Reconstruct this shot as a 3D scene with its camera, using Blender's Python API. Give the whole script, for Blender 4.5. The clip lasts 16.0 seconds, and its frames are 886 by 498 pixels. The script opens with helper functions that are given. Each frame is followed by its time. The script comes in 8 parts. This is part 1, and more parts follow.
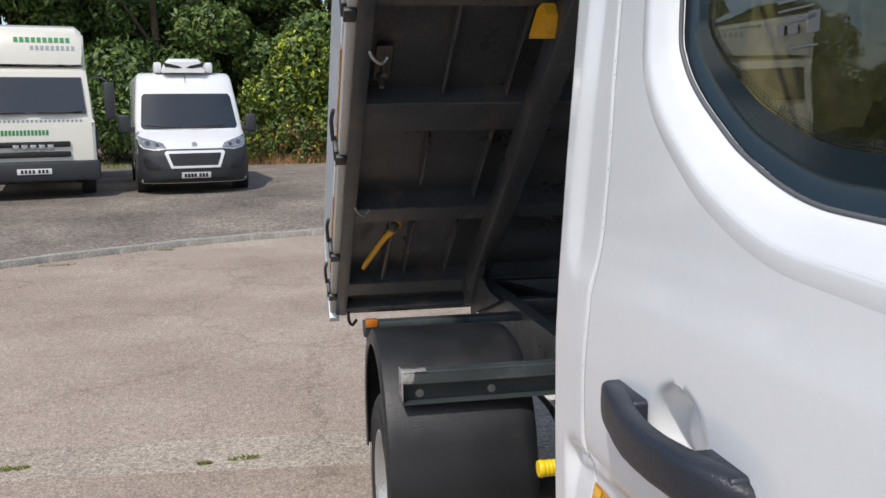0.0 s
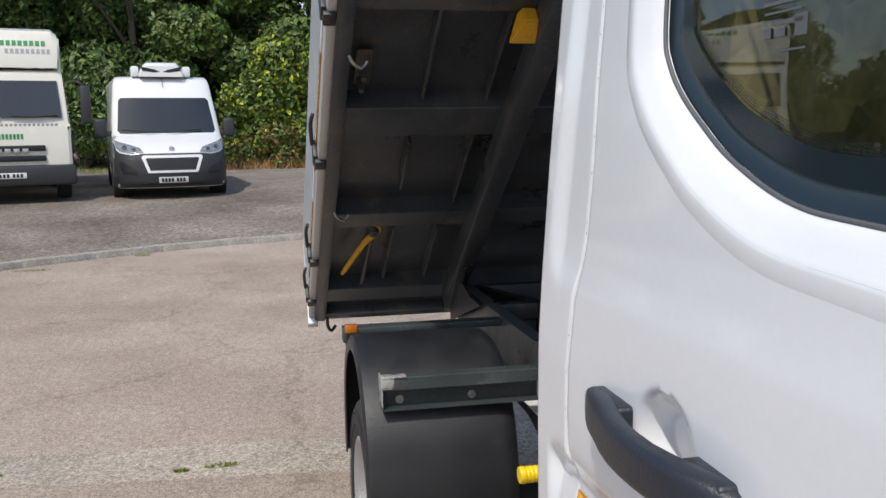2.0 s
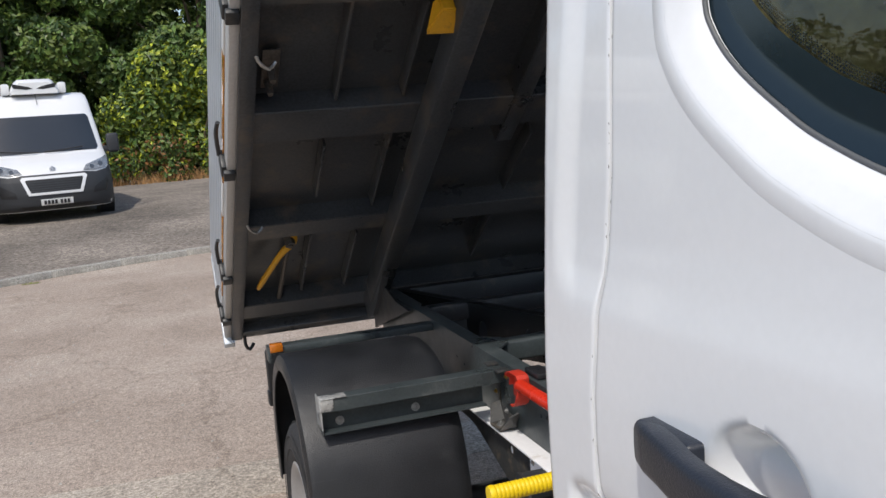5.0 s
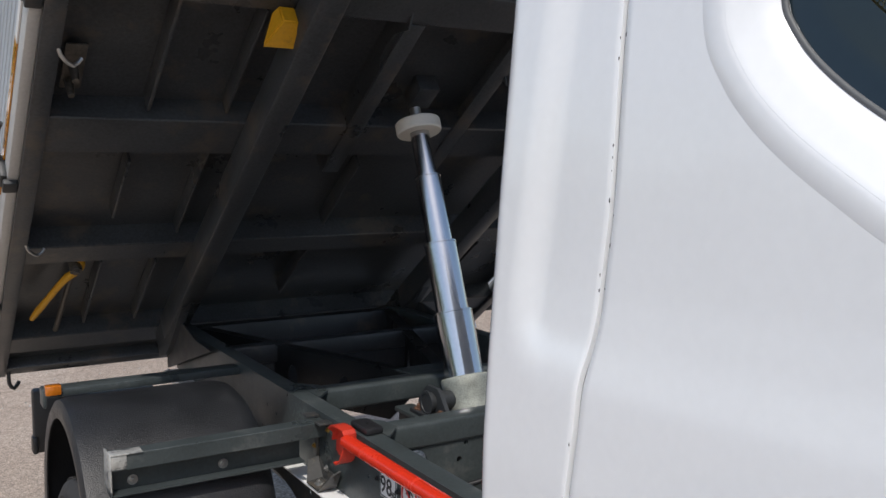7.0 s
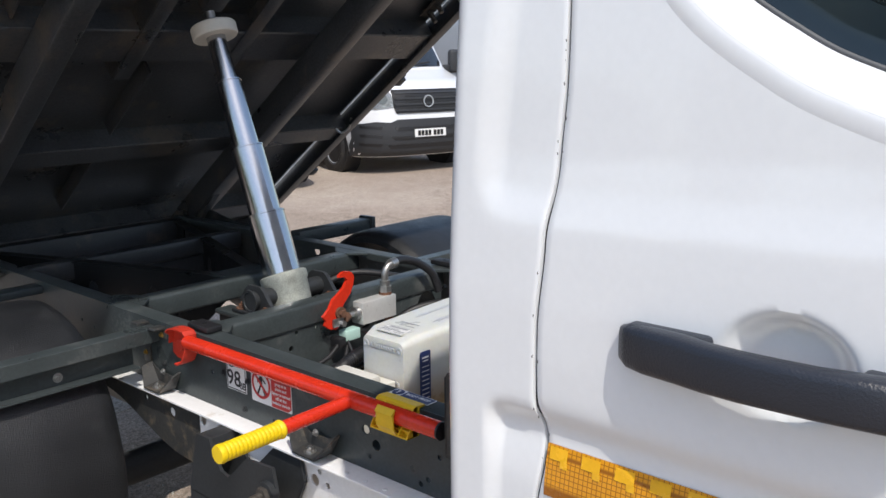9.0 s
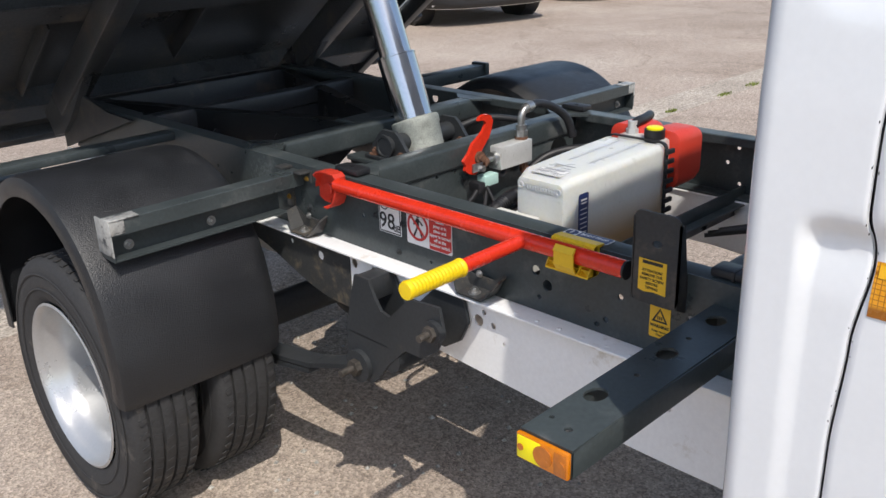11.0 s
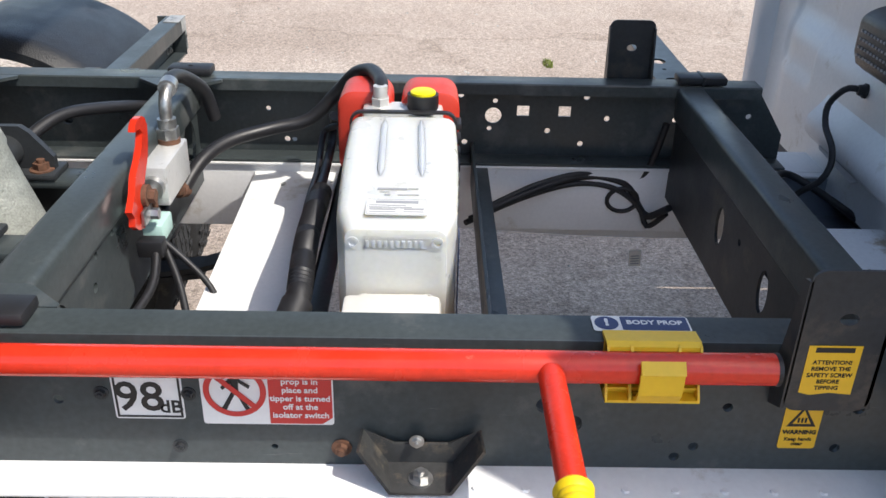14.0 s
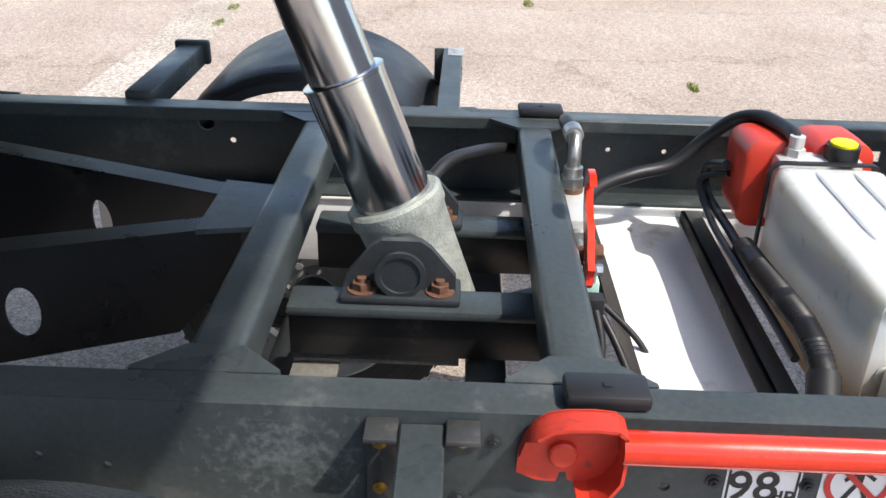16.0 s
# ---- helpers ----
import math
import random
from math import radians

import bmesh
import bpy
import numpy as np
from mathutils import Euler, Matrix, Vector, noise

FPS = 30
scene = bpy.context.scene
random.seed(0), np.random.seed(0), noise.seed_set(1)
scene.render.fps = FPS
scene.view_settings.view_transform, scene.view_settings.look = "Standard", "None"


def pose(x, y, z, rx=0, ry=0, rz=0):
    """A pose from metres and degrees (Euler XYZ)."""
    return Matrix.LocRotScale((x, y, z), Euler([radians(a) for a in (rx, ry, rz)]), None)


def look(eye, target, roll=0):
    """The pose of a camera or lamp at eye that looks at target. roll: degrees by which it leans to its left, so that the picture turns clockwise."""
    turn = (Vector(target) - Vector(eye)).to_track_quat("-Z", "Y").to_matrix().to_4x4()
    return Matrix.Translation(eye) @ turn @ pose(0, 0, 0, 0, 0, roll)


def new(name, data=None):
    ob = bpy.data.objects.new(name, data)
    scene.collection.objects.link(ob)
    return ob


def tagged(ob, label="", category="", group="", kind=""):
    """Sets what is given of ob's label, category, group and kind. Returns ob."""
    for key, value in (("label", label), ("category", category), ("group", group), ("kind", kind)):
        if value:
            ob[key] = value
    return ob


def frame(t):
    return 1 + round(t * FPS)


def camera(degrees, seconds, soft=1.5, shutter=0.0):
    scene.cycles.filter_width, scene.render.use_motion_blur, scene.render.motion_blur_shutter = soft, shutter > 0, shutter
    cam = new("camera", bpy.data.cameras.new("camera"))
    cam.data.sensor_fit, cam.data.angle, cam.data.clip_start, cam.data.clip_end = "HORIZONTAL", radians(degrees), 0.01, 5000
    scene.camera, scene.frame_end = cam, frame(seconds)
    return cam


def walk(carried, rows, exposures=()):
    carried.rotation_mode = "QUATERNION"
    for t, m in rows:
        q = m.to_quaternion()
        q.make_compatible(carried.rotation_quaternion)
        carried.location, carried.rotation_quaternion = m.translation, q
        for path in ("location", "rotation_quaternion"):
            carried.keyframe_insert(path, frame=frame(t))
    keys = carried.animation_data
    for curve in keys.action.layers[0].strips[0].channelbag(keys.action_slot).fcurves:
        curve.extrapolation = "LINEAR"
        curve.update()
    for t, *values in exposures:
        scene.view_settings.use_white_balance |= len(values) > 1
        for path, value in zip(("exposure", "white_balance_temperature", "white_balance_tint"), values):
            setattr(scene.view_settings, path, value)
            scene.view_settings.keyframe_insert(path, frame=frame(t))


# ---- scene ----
cam = camera(53.0, 16.0)
PATH = [
    (0, (-0.383, 0.092, 1.544), (-0.036, 2.042, 1.266), -1.0),
    (0.5, (-0.381, 0.093, 1.544), (-0.026, 2.042, 1.271), -1.0),
    (1, (-0.379, 0.094, 1.544), (-0.019, 2.042, 1.273), -0.8),
    (1.5, (-0.38, 0.1, 1.543), (-0.003, 2.046, 1.276), -0.8),
    (2, (-0.384, 0.104, 1.542), (0.01, 2.047, 1.275), -0.8),
    (2.5, (-0.393, 0.115, 1.532), (0.05, 2.046, 1.258), -1.0),
    (3, (-0.39, 0.157, 1.521), (0.095, 2.072, 1.209), -1.1),
    (3.5, (-0.384, 0.195, 1.528), (0.118, 2.105, 1.214), -1.2),
    (4, (-0.42, 0.227, 1.552), (0.157, 2.118, 1.248), -3.7),
    (4.2, (-0.435, 0.241, 1.555), (0.171, 2.122, 1.252), -4.7),
    (6.3, (-0.416, 0.308, 1.519), (0.317, 2.156, 1.301), -0.4),
    (6.5, (-0.41, 0.338, 1.518), (0.44, 2.136, 1.304), -0.0),
    (7, (-0.465, 0.496, 1.526), (0.588, 2.183, 1.315), 0.6),
    (7.5, (-0.542, 0.524, 1.549), (0.494, 2.222, 1.336), 1.0),
    (8, (-0.64, 0.483, 1.544), (0.767, 1.877, 1.267), 0.9),
    (8.2, (-0.676, 0.503, 1.538), (0.798, 1.817, 1.221), -0.3),
    (10.3, (-0.739, 0.495, 1.501), (0.625, 1.849, 0.948), -2.4),
    (10.5, (-0.759, 0.517, 1.499), (0.584, 1.886, 0.93), -2.2),
    (10.7, (-0.795, 0.573, 1.494), (0.531, 1.942, 0.889), -2.0),
    (11, (-0.832, 0.692, 1.465), (0.475, 2.027, 0.751), -1.8),
    (11.5, (-0.762, 0.888, 1.437), (0.66, 2.024, 0.608), -2.1),
    (12, (-0.575, 1.139, 1.403), (1.0, 1.962, 0.484), -2.3),
    (12.2, (-0.544, 1.224, 1.408), (1.115, 1.86, 0.49), -2.3),
    (12.5, (-0.536, 1.353, 1.416), (1.257, 1.691, 0.598), -3.5),
    (13, (-0.487, 1.502, 1.39), (1.341, 1.605, 0.586), -0.5),
    (13.5, (-0.363, 1.691, 1.376), (1.412, 1.704, 0.455), 0.7),
    (14, (-0.341, 1.862, 1.389), (1.431, 1.828, 0.463), 1.4),
    (14.5, (-0.388, 2.073, 1.41), (1.386, 2.006, 0.489), 1.6),
    (15, (-0.355, 2.222, 1.417), (1.42, 2.142, 0.499), 2.3),
    (15.5, (-0.261, 2.376, 1.409), (1.516, 2.317, 0.495), 2.4),
    (16, (-0.263, 2.478, 1.409), (1.52, 2.511, 0.504), 1.5),
]
walk(cam, [(t, look(eye, target, roll)) for t, eye, target, roll in PATH],
     [(t, e, 6800, 10) for t, e in ((0, 0.25), (4.2, 0.25), (6.5, 0.22), (7.0, 0.22), (7.6, 0.45), (8.2, 0.46), (10.4, 0.42), (11.0, 0.58), (11.5, 0.80), (12.0, 1.10), (12.5, 1.2), (13.5, 1.1), (14, 1.0), (15, 1.06), (16, 1.2))])

# ---- light ----
SUN = Vector((-0.317, -0.517, 0.863)).normalized()
world = bpy.data.worlds.new("world")
scene.world = world
world.use_nodes = True
wn = world.node_tree
sky = wn.nodes.new("ShaderNodeTexSky")
sky.sky_type = "NISHITA"
sky.sun_disc = False
sky.sun_elevation = math.asin(SUN.z)
sky.sun_rotation = math.atan2(SUN.x, SUN.y)
sky.air_density, sky.dust_density, sky.ozone_density = 1.0, 1.5, 0.9
wn.links.new(sky.outputs[0], wn.nodes["Background"].inputs[0])
wn.nodes["Background"].inputs[1].default_value = 0.15
sun_data = bpy.data.lights.new("sun", "SUN")
sun_data.energy, sun_data.angle, sun_data.color = 2.4, radians(0.53), (1.0, 0.97, 0.93)
sun = new("sun", sun_data)
sun.matrix_basis = look(SUN * 30, (0, 0, 0))

# ---- materials ----
def mat(name, color, rough=0.5, metal=0.0, vary=0.12, scale=8.0, fine=120.0, bump=0.02, coat=0.0,
        wear=None, wear_amount=0.0, wear_scale=14.0, island=0.0, spec=0.5, rough_vary=0.1, transmission=0.0):
    """Paint, metal, plastic or stone: a base colour with two scales of variation, relief and worn patches."""
    m = bpy.data.materials.new(name)
    m.use_nodes = True
    t = m.node_tree
    b = t.nodes["Principled BSDF"]
    co = t.nodes.new("ShaderNodeTexCoord")
    n1 = t.nodes.new("ShaderNodeTexNoise")
    n1.inputs["Scale"].default_value, n1.inputs["Detail"].default_value, n1.inputs["Roughness"].default_value = scale, 6, 0.6
    n2 = t.nodes.new("ShaderNodeTexNoise")
    n2.inputs["Scale"].default_value, n2.inputs["Detail"].default_value = fine, 4
    for n in (n1, n2):
        t.links.new(co.outputs["Object"], n.inputs["Vector"])
    add = t.nodes.new("ShaderNodeMath")
    add.operation = "ADD"
    t.links.new(n1.outputs[0], add.inputs[0])
    t.links.new(n2.outputs[0], add.inputs[1])
    rng = t.nodes.new("ShaderNodeMapRange")
    rng.inputs[1].default_value, rng.inputs[2].default_value = 0.65, 1.35
    rng.inputs[3].default_value, rng.inputs[4].default_value = 1 - vary, 1 + vary
    t.links.new(add.outputs[0], rng.inputs[0])
    hsv = t.nodes.new("ShaderNodeHueSaturation")
    hsv.inputs["Color"].default_value = (*color, 1)
    value = rng.outputs[0]
    if island:
        geo = t.nodes.new("ShaderNodeNewGeometry")
        r2 = t.nodes.new("ShaderNodeMapRange")
        r2.inputs[3].default_value, r2.inputs[4].default_value = 1 - island, 1 + island
        t.links.new(geo.outputs["Random Per Island"], r2.inputs[0])
        mul = t.nodes.new("ShaderNodeMath")
        mul.operation = "MULTIPLY"
        t.links.new(value, mul.inputs[0])
        t.links.new(r2.outputs[0], mul.inputs[1])
        value = mul.outputs[0]
    t.links.new(value, hsv.inputs["Value"])
    out = hsv.outputs[0]
    if wear:
        n3 = t.nodes.new("ShaderNodeTexNoise")
        n3.inputs["Scale"].default_value, n3.inputs["Detail"].default_value, n3.inputs["Roughness"].default_value = wear_scale, 9, 0.7
        t.links.new(co.outputs["Object"], n3.inputs["Vector"])
        r3 = t.nodes.new("ShaderNodeMapRange")
        lo = 0.72 - 0.35 * wear_amount
        r3.inputs[1].default_value, r3.inputs[2].default_value = lo, lo + 0.10
        t.links.new(n3.outputs[0], r3.inputs[0])
        mix = t.nodes.new("ShaderNodeMix")
        mix.data_type = "RGBA"
        mix.inputs["B"].default_value = (*wear, 1)
        t.links.new(r3.outputs[0], mix.inputs["Factor"])
        t.links.new(out, mix.inputs["A"])
        out = mix.outputs["Result"]
    t.links.new(out, b.inputs["Base Color"])
    rr = t.nodes.new("ShaderNodeMapRange")
    rr.inputs[1].default_value, rr.inputs[2].default_value = 0.3, 0.7
    rr.inputs[3].default_value, rr.inputs[4].default_value = max(0.02, rough - rough_vary), min(1, rough + rough_vary)
    t.links.new(n1.outputs[0], rr.inputs[0])
    t.links.new(rr.outputs[0], b.inputs["Roughness"])
    b.inputs["Metallic"].default_value = metal
    b.inputs["Coat Weight"].default_value = coat
    b.inputs["Coat Roughness"].default_value = 0.05
    b.inputs["Specular IOR Level"].default_value = spec
    b.inputs["Transmission Weight"].default_value = transmission
    if bump:
        bp = t.nodes.new("ShaderNodeBump")
        bp.inputs["Strength"].default_value, bp.inputs["Distance"].default_value = min(1.0, bump * 10), 0.002
        t.links.new(n2.outputs[0], bp.inputs["Height"])
        t.links.new(bp.outputs[0], b.inputs["Normal"])
    return m


def ground_mat(name, base, dark, light, fine_scale, patch_scale, cracks, bump):
    """Weathered tarmac, gravel or concrete: stones, stains, pale patches and hair cracks."""
    m = bpy.data.materials.new(name)
    m.use_nodes = True
    t = m.node_tree
    b = t.nodes["Principled BSDF"]
    co = t.nodes.new("ShaderNodeTexCoord")

    def tex(kind, s, detail=5, rough=0.6):
        n = t.nodes.new(kind)
        n.inputs["Scale"].default_value = s
        if kind == "ShaderNodeTexNoise":
            n.inputs["Detail"].default_value, n.inputs["Roughness"].default_value = detail, rough
        t.links.new(co.outputs["Object"], n.inputs["Vector"])
        return n

    def ramp(src, stops):
        r = t.nodes.new("ShaderNodeValToRGB")
        while len(r.color_ramp.elements) < len(stops):
            r.color_ramp.elements.new(0.5)
        for e, (p, c) in zip(r.color_ramp.elements, stops):
            e.position, e.color = p, (*c, 1)
        t.links.new(src, r.inputs[0])
        return r.outputs[0]

    def mixer(kind, fac, a, c):
        x = t.nodes.new("ShaderNodeMix")
        x.data_type, x.blend_type = "RGBA", kind
        if isinstance(fac, float):
            x.inputs["Factor"].default_value = fac
        else:
            t.links.new(fac, x.inputs["Factor"])
        t.links.new(a, x.inputs["A"])
        t.links.new(c, x.inputs["B"])
        return x.outputs["Result"]

    patches = ramp(tex("ShaderNodeTexNoise", patch_scale, 8, 0.62).outputs[0], [(0.32, dark), (0.5, base), (0.68, light)])
    stones = tex("ShaderNodeTexVoronoi", fine_scale)
    grain = ramp(stones.outputs["Color"], [(0.16, (0.46, 0.44, 0.42)), (0.5, (1.0, 1.0, 1.0)), (0.84, (1.55, 1.52, 1.48))])
    col = mixer("MULTIPLY", 0.6, patches, grain)
    speck = ramp(tex("ShaderNodeTexNoise", fine_scale * 0.35, 3).outputs[0], [(0.3, (0.58, 0.57, 0.55)), (0.52, (1.03, 1.03, 1.03)), (0.72, (1.4, 1.37, 1.34))])
    col = mixer("MULTIPLY", 0.55, col, speck)
    mid = ramp(tex("ShaderNodeTexNoise", 21.0, 8, 0.75).outputs[0], [(0.30, (0.70, 0.68, 0.66)), (0.5, (1.0, 1.0, 1.0)), (0.70, (1.28, 1.26, 1.24))])
    col = mixer("MULTIPLY", 0.75, col, mid)
    crumbs = ramp(tex("ShaderNodeTexNoise", 6.5, 10, 0.85).outputs[0], [(0.655, (1, 1, 1)), (0.69, (0.50, 0.47, 0.44))])
    col = mixer("MULTIPLY", 0.7, col, crumbs)
    stain = ramp(tex("ShaderNodeTexNoise", patch_scale * 3.1, 7, 0.7).outputs[0], [(0.62, (1, 1, 1)), (0.72, (0.55, 0.53, 0.5))])
    col = mixer("MULTIPLY", 0.6, col, stain)
    if cracks:
        v = t.nodes.new("ShaderNodeTexVoronoi")
        v.feature = "DISTANCE_TO_EDGE"
        v.inputs["Scale"].default_value = 0.45
        wob = tex("ShaderNodeTexNoise", 2.5, 6, 0.7)
        vm = t.nodes.new("ShaderNodeVectorMath")
        vm.operation = "MULTIPLY_ADD"
        vm.inputs[1].default_value = (0.7, 0.7, 0.7)
        t.links.new(wob.outputs["Color"], vm.inputs[0])
        t.links.new(co.outputs["Object"], vm.inputs[2])
        t.links.new(vm.outputs[0], v.inputs["Vector"])
        col = mixer("MULTIPLY", cracks, col, ramp(v.outputs["Distance"], [(0.0, (0.42, 0.39, 0.36)), (0.006, (0.6, 0.58, 0.55)), (0.012, (1, 1, 1))]))
    t.links.new(col, b.inputs["Base Color"])
    b.inputs["Roughness"].default_value = 0.93
    b.inputs["Specular IOR Level"].default_value = 0.25
    bp = t.nodes.new("ShaderNodeBump")
    bp.inputs["Strength"].default_value, bp.inputs["Distance"].default_value = bump, 0.006
    t.links.new(stones.outputs["Distance"], bp.inputs["Height"])
    t.links.new(bp.outputs[0], b.inputs["Normal"])
    return m


def glass_mat(name, tint, rough=0.0):
    m = bpy.data.materials.new(name)
    m.use_nodes = True
    b = m.node_tree.nodes["Principled BSDF"]
    b.inputs["Base Color"].default_value = (*tint, 1)
    b.inputs["Roughness"].default_value = rough
    b.inputs["Transmission Weight"].default_value = 1.0
    b.inputs["IOR"].default_value = 1.45
    return m


PAINT = mat("white_paint", (0.74, 0.76, 0.78), 0.22, vary=0.02, scale=2.0, bump=0.0, coat=0.8, rough_vary=0.05)
PAINT_DIRTY = mat("white_paint_dusty", (0.80, 0.80, 0.795), 0.38, vary=0.05, scale=6, bump=0.0, wear=(0.58, 0.545, 0.48), wear_amount=0.33, wear_scale=7)
WELL = mat("grey_primer", (0.19, 0.22, 0.26), 0.5, vary=0.08)
ANTH = mat("anthracite_paint", (0.045, 0.055, 0.057), 0.38, vary=0.24, scale=7, bump=0.006, wear=(0.095, 0.100, 0.097), wear_amount=0.40, wear_scale=7, spec=0.4, rough_vary=0.14)
ANTH_DULL = mat("dull_black_paint", (0.029, 0.032, 0.035), 0.45, vary=0.25, scale=7, bump=0.01, wear=(0.075, 0.065, 0.055), wear_amount=0.42, wear_scale=6, spec=0.4)
BED = mat("underbody_black", (0.043, 0.047, 0.052), 0.34, vary=0.45, scale=4, bump=0.01, wear=(0.085, 0.074, 0.064), wear_amount=0.50, wear_scale=5)
# hinge plates' black; also colours the boxes standing in for shade under the ram beams
HINGE_AND_SHADE = mat("black_hinge_paint_and_shade", (0.010, 0.011, 0.012), 0.34, vary=0.3, scale=6, bump=0.006, wear=(0.05, 0.045, 0.04), wear_amount=0.3, wear_scale=8)
SCUFF = mat("scuffed_metal", (0.42, 0.42, 0.40), 0.5, metal=0.3, vary=0.3, scale=40, wear=(0.07, 0.075, 0.08), wear_amount=0.6, wear_scale=30)
PLASTIC = mat("black_moulded_plastic", (0.015, 0.0162, 0.0185), 0.42, vary=0.25, scale=9, fine=300, bump=0.07, spec=0.5, wear=(0.075, 0.076, 0.078), wear_amount=0.12, wear_scale=6)
RUBBER = mat("tyre_rubber", (0.026, 0.026, 0.027), 0.78, vary=0.25, scale=20, bump=0.03, wear=(0.075, 0.068, 0.06), wear_amount=0.40, wear_scale=12)
HOSE = mat("hose_rubber", (0.014, 0.014, 0.016), 0.5, vary=0.2, bump=0.01)
NAVY = mat("handle_plastic", (0.018, 0.022, 0.032), 0.4, vary=0.08, fine=500, bump=0.03)
SILVER = mat("silver_wheel_paint", (0.44, 0.45, 0.46), 0.32, metal=0.55, vary=0.06, bump=0.0)
CHROME = mat("chromed_steel", (0.50, 0.515, 0.54), 0.17, metal=1.0, vary=0.05, bump=0.0, rough_vary=0.05)
ZINC = mat("pitted_zinc", (0.40, 0.42, 0.38), 0.6, metal=0.45, vary=0.3, scale=60, fine=300, bump=0.08)
STEEL = mat("dull_steel", (0.45, 0.45, 0.44), 0.38, metal=0.9, vary=0.2, scale=30)
BRASS = mat("brass_bolt", (0.50, 0.33, 0.09), 0.4, metal=0.8, vary=0.3, scale=60)
DUSTY = mat("dusty_flat_bar", (0.17, 0.16, 0.14), 0.7, vary=0.3, scale=20, bump=0.02)
RUST = mat("rusty_steel", (0.13, 0.062, 0.036), 0.85, vary=0.4, scale=50, bump=0.08)
RED = mat("red_paint", (0.64, 0.034, 0.014), 0.24, vary=0.12, scale=12, bump=0.004, spec=0.5, wear=(0.66, 0.14, 0.08), wear_amount=0.14, wear_scale=30)
RED_DULL = mat("scraped_red_paint", (0.52, 0.036, 0.018), 0.45, vary=0.15, wear=(0.05, 0.045, 0.045), wear_amount=0.36, wear_scale=26)
REDCAP = mat("red_plastic", (0.60, 0.042, 0.020), 0.45, vary=0.05, fine=300, bump=0.02)
YELLOW = mat("yellow_rubber", (0.84, 0.58, 0.01), 0.5, vary=0.07, scale=20, bump=0.01, wear=(0.45, 0.33, 0.03), wear_amount=0.2, wear_scale=40)
CHOCK = mat("amber_plastic", (0.60, 0.30, 0.012), 0.45, vary=0.12, bump=0.0, wear=(0.30, 0.15, 0.02), wear_amount=0.35, wear_scale=25)
YELLOW_P = mat("yellow_plastic", (0.74, 0.47, 0.02), 0.42, vary=0.06, bump=0.0)
YELLOW_CAP = mat("yellow_cap", (0.90, 0.78, 0.01), 0.4, vary=0.03)
ALU = mat("brushed_aluminium", (0.50, 0.545, 0.59), 0.42, metal=0.35, vary=0.07, scale=5, bump=0.0)
ALU_LIGHT = mat("anodised_rail", (0.50, 0.50, 0.49), 0.45, metal=0.25, vary=0.09, scale=6, wear=(0.27, 0.26, 0.24), wear_amount=0.28, wear_scale=9)
BLOCK = mat("milled_aluminium_block", (0.66, 0.66, 0.64), 0.4, metal=0.4, vary=0.06, wear=(0.34, 0.32, 0.29), wear_amount=0.35, wear_scale=30)
WHITE_NYLON = mat("white_nylon", (0.70, 0.68, 0.62), 0.5, vary=0.05)
MINT = mat("pale_green_plastic", (0.42, 0.62, 0.56), 0.4, vary=0.05)
STICKER_W = mat("white_label", (0.74, 0.74, 0.73), 0.4, vary=0.04, bump=0.0)
STICKER_R = mat("red_label", (0.52, 0.035, 0.03), 0.4, vary=0.04, bump=0.0)
STICKER_Y = mat("yellow_label", (0.78, 0.46, 0.02), 0.4, vary=0.04, bump=0.0)
STICKER_B = mat("blue_label", (0.02, 0.035, 0.12), 0.4, vary=0.04, bump=0.0)
INK = mat("black_ink", (0.012, 0.012, 0.013), 0.5, vary=0.05, bump=0.0)
INK_G = mat("grey_ink", (0.30, 0.31, 0.33), 0.5, vary=0.05, bump=0.0)
LIP = mat("grey_rubber", (0.10, 0.105, 0.11), 0.5, vary=0.05, bump=0.0)
INK_GREEN = mat("green_ink", (0.03, 0.26, 0.09), 0.5, vary=0.05, bump=0.0)
AMBER = mat("amber_lens", (0.60, 0.18, 0.006), 0.16, vary=0.1, scale=60, bump=0.03, coat=0.6)
AMBER_DK = mat("amber_reflector", (0.45, 0.13, 0.01), 0.2, vary=0.2, scale=90, bump=0.03, coat=0.6)
FABRIC = mat("dark_seat_fabric", (0.02, 0.02, 0.024), 0.85, vary=0.2, bump=0.05)
CABIN = mat("grey_cab_lining", (0.10, 0.10, 0.11), 0.8, vary=0.1)
LEATHER_RED = mat("red_bag_cloth", (0.40, 0.03, 0.02), 0.6, vary=0.1)
DIRTY = mat("grimy_black_steel", (0.040, 0.041, 0.041), 0.45, vary=0.3, scale=12, bump=0.02, wear=(0.12, 0.10, 0.075), wear_amount=0.52, wear_scale=16)
PLATE_STAINED = mat("stained_white_plate", (0.80, 0.80, 0.79), 0.4, vary=0.06, scale=5, bump=0.004, wear=(0.42, 0.33, 0.23), wear_amount=0.42, wear_scale=9)
GREASY = mat("greasy_steel", (0.09, 0.08, 0.07), 0.5, metal=0.4, vary=0.4, scale=30, bump=0.03)
GLASS = glass_mat("tinted_window", (0.50, 0.56, 0.55))
SCREEN = mat("windscreen_dark", (0.018, 0.022, 0.026), 0.04, vary=0.3, scale=1.2, bump=0.0, coat=1.0, rough_vary=0.01)
FRIT = mat("black_glass_border", (0.012, 0.022, 0.030), 0.12, vary=0.05, bump=0.0, rough_vary=0.02)
LAMP = mat("headlamp_glass", (0.20, 0.215, 0.23), 0.22, vary=0.75, scale=22, metal=0.1, bump=0.0, coat=1.0)
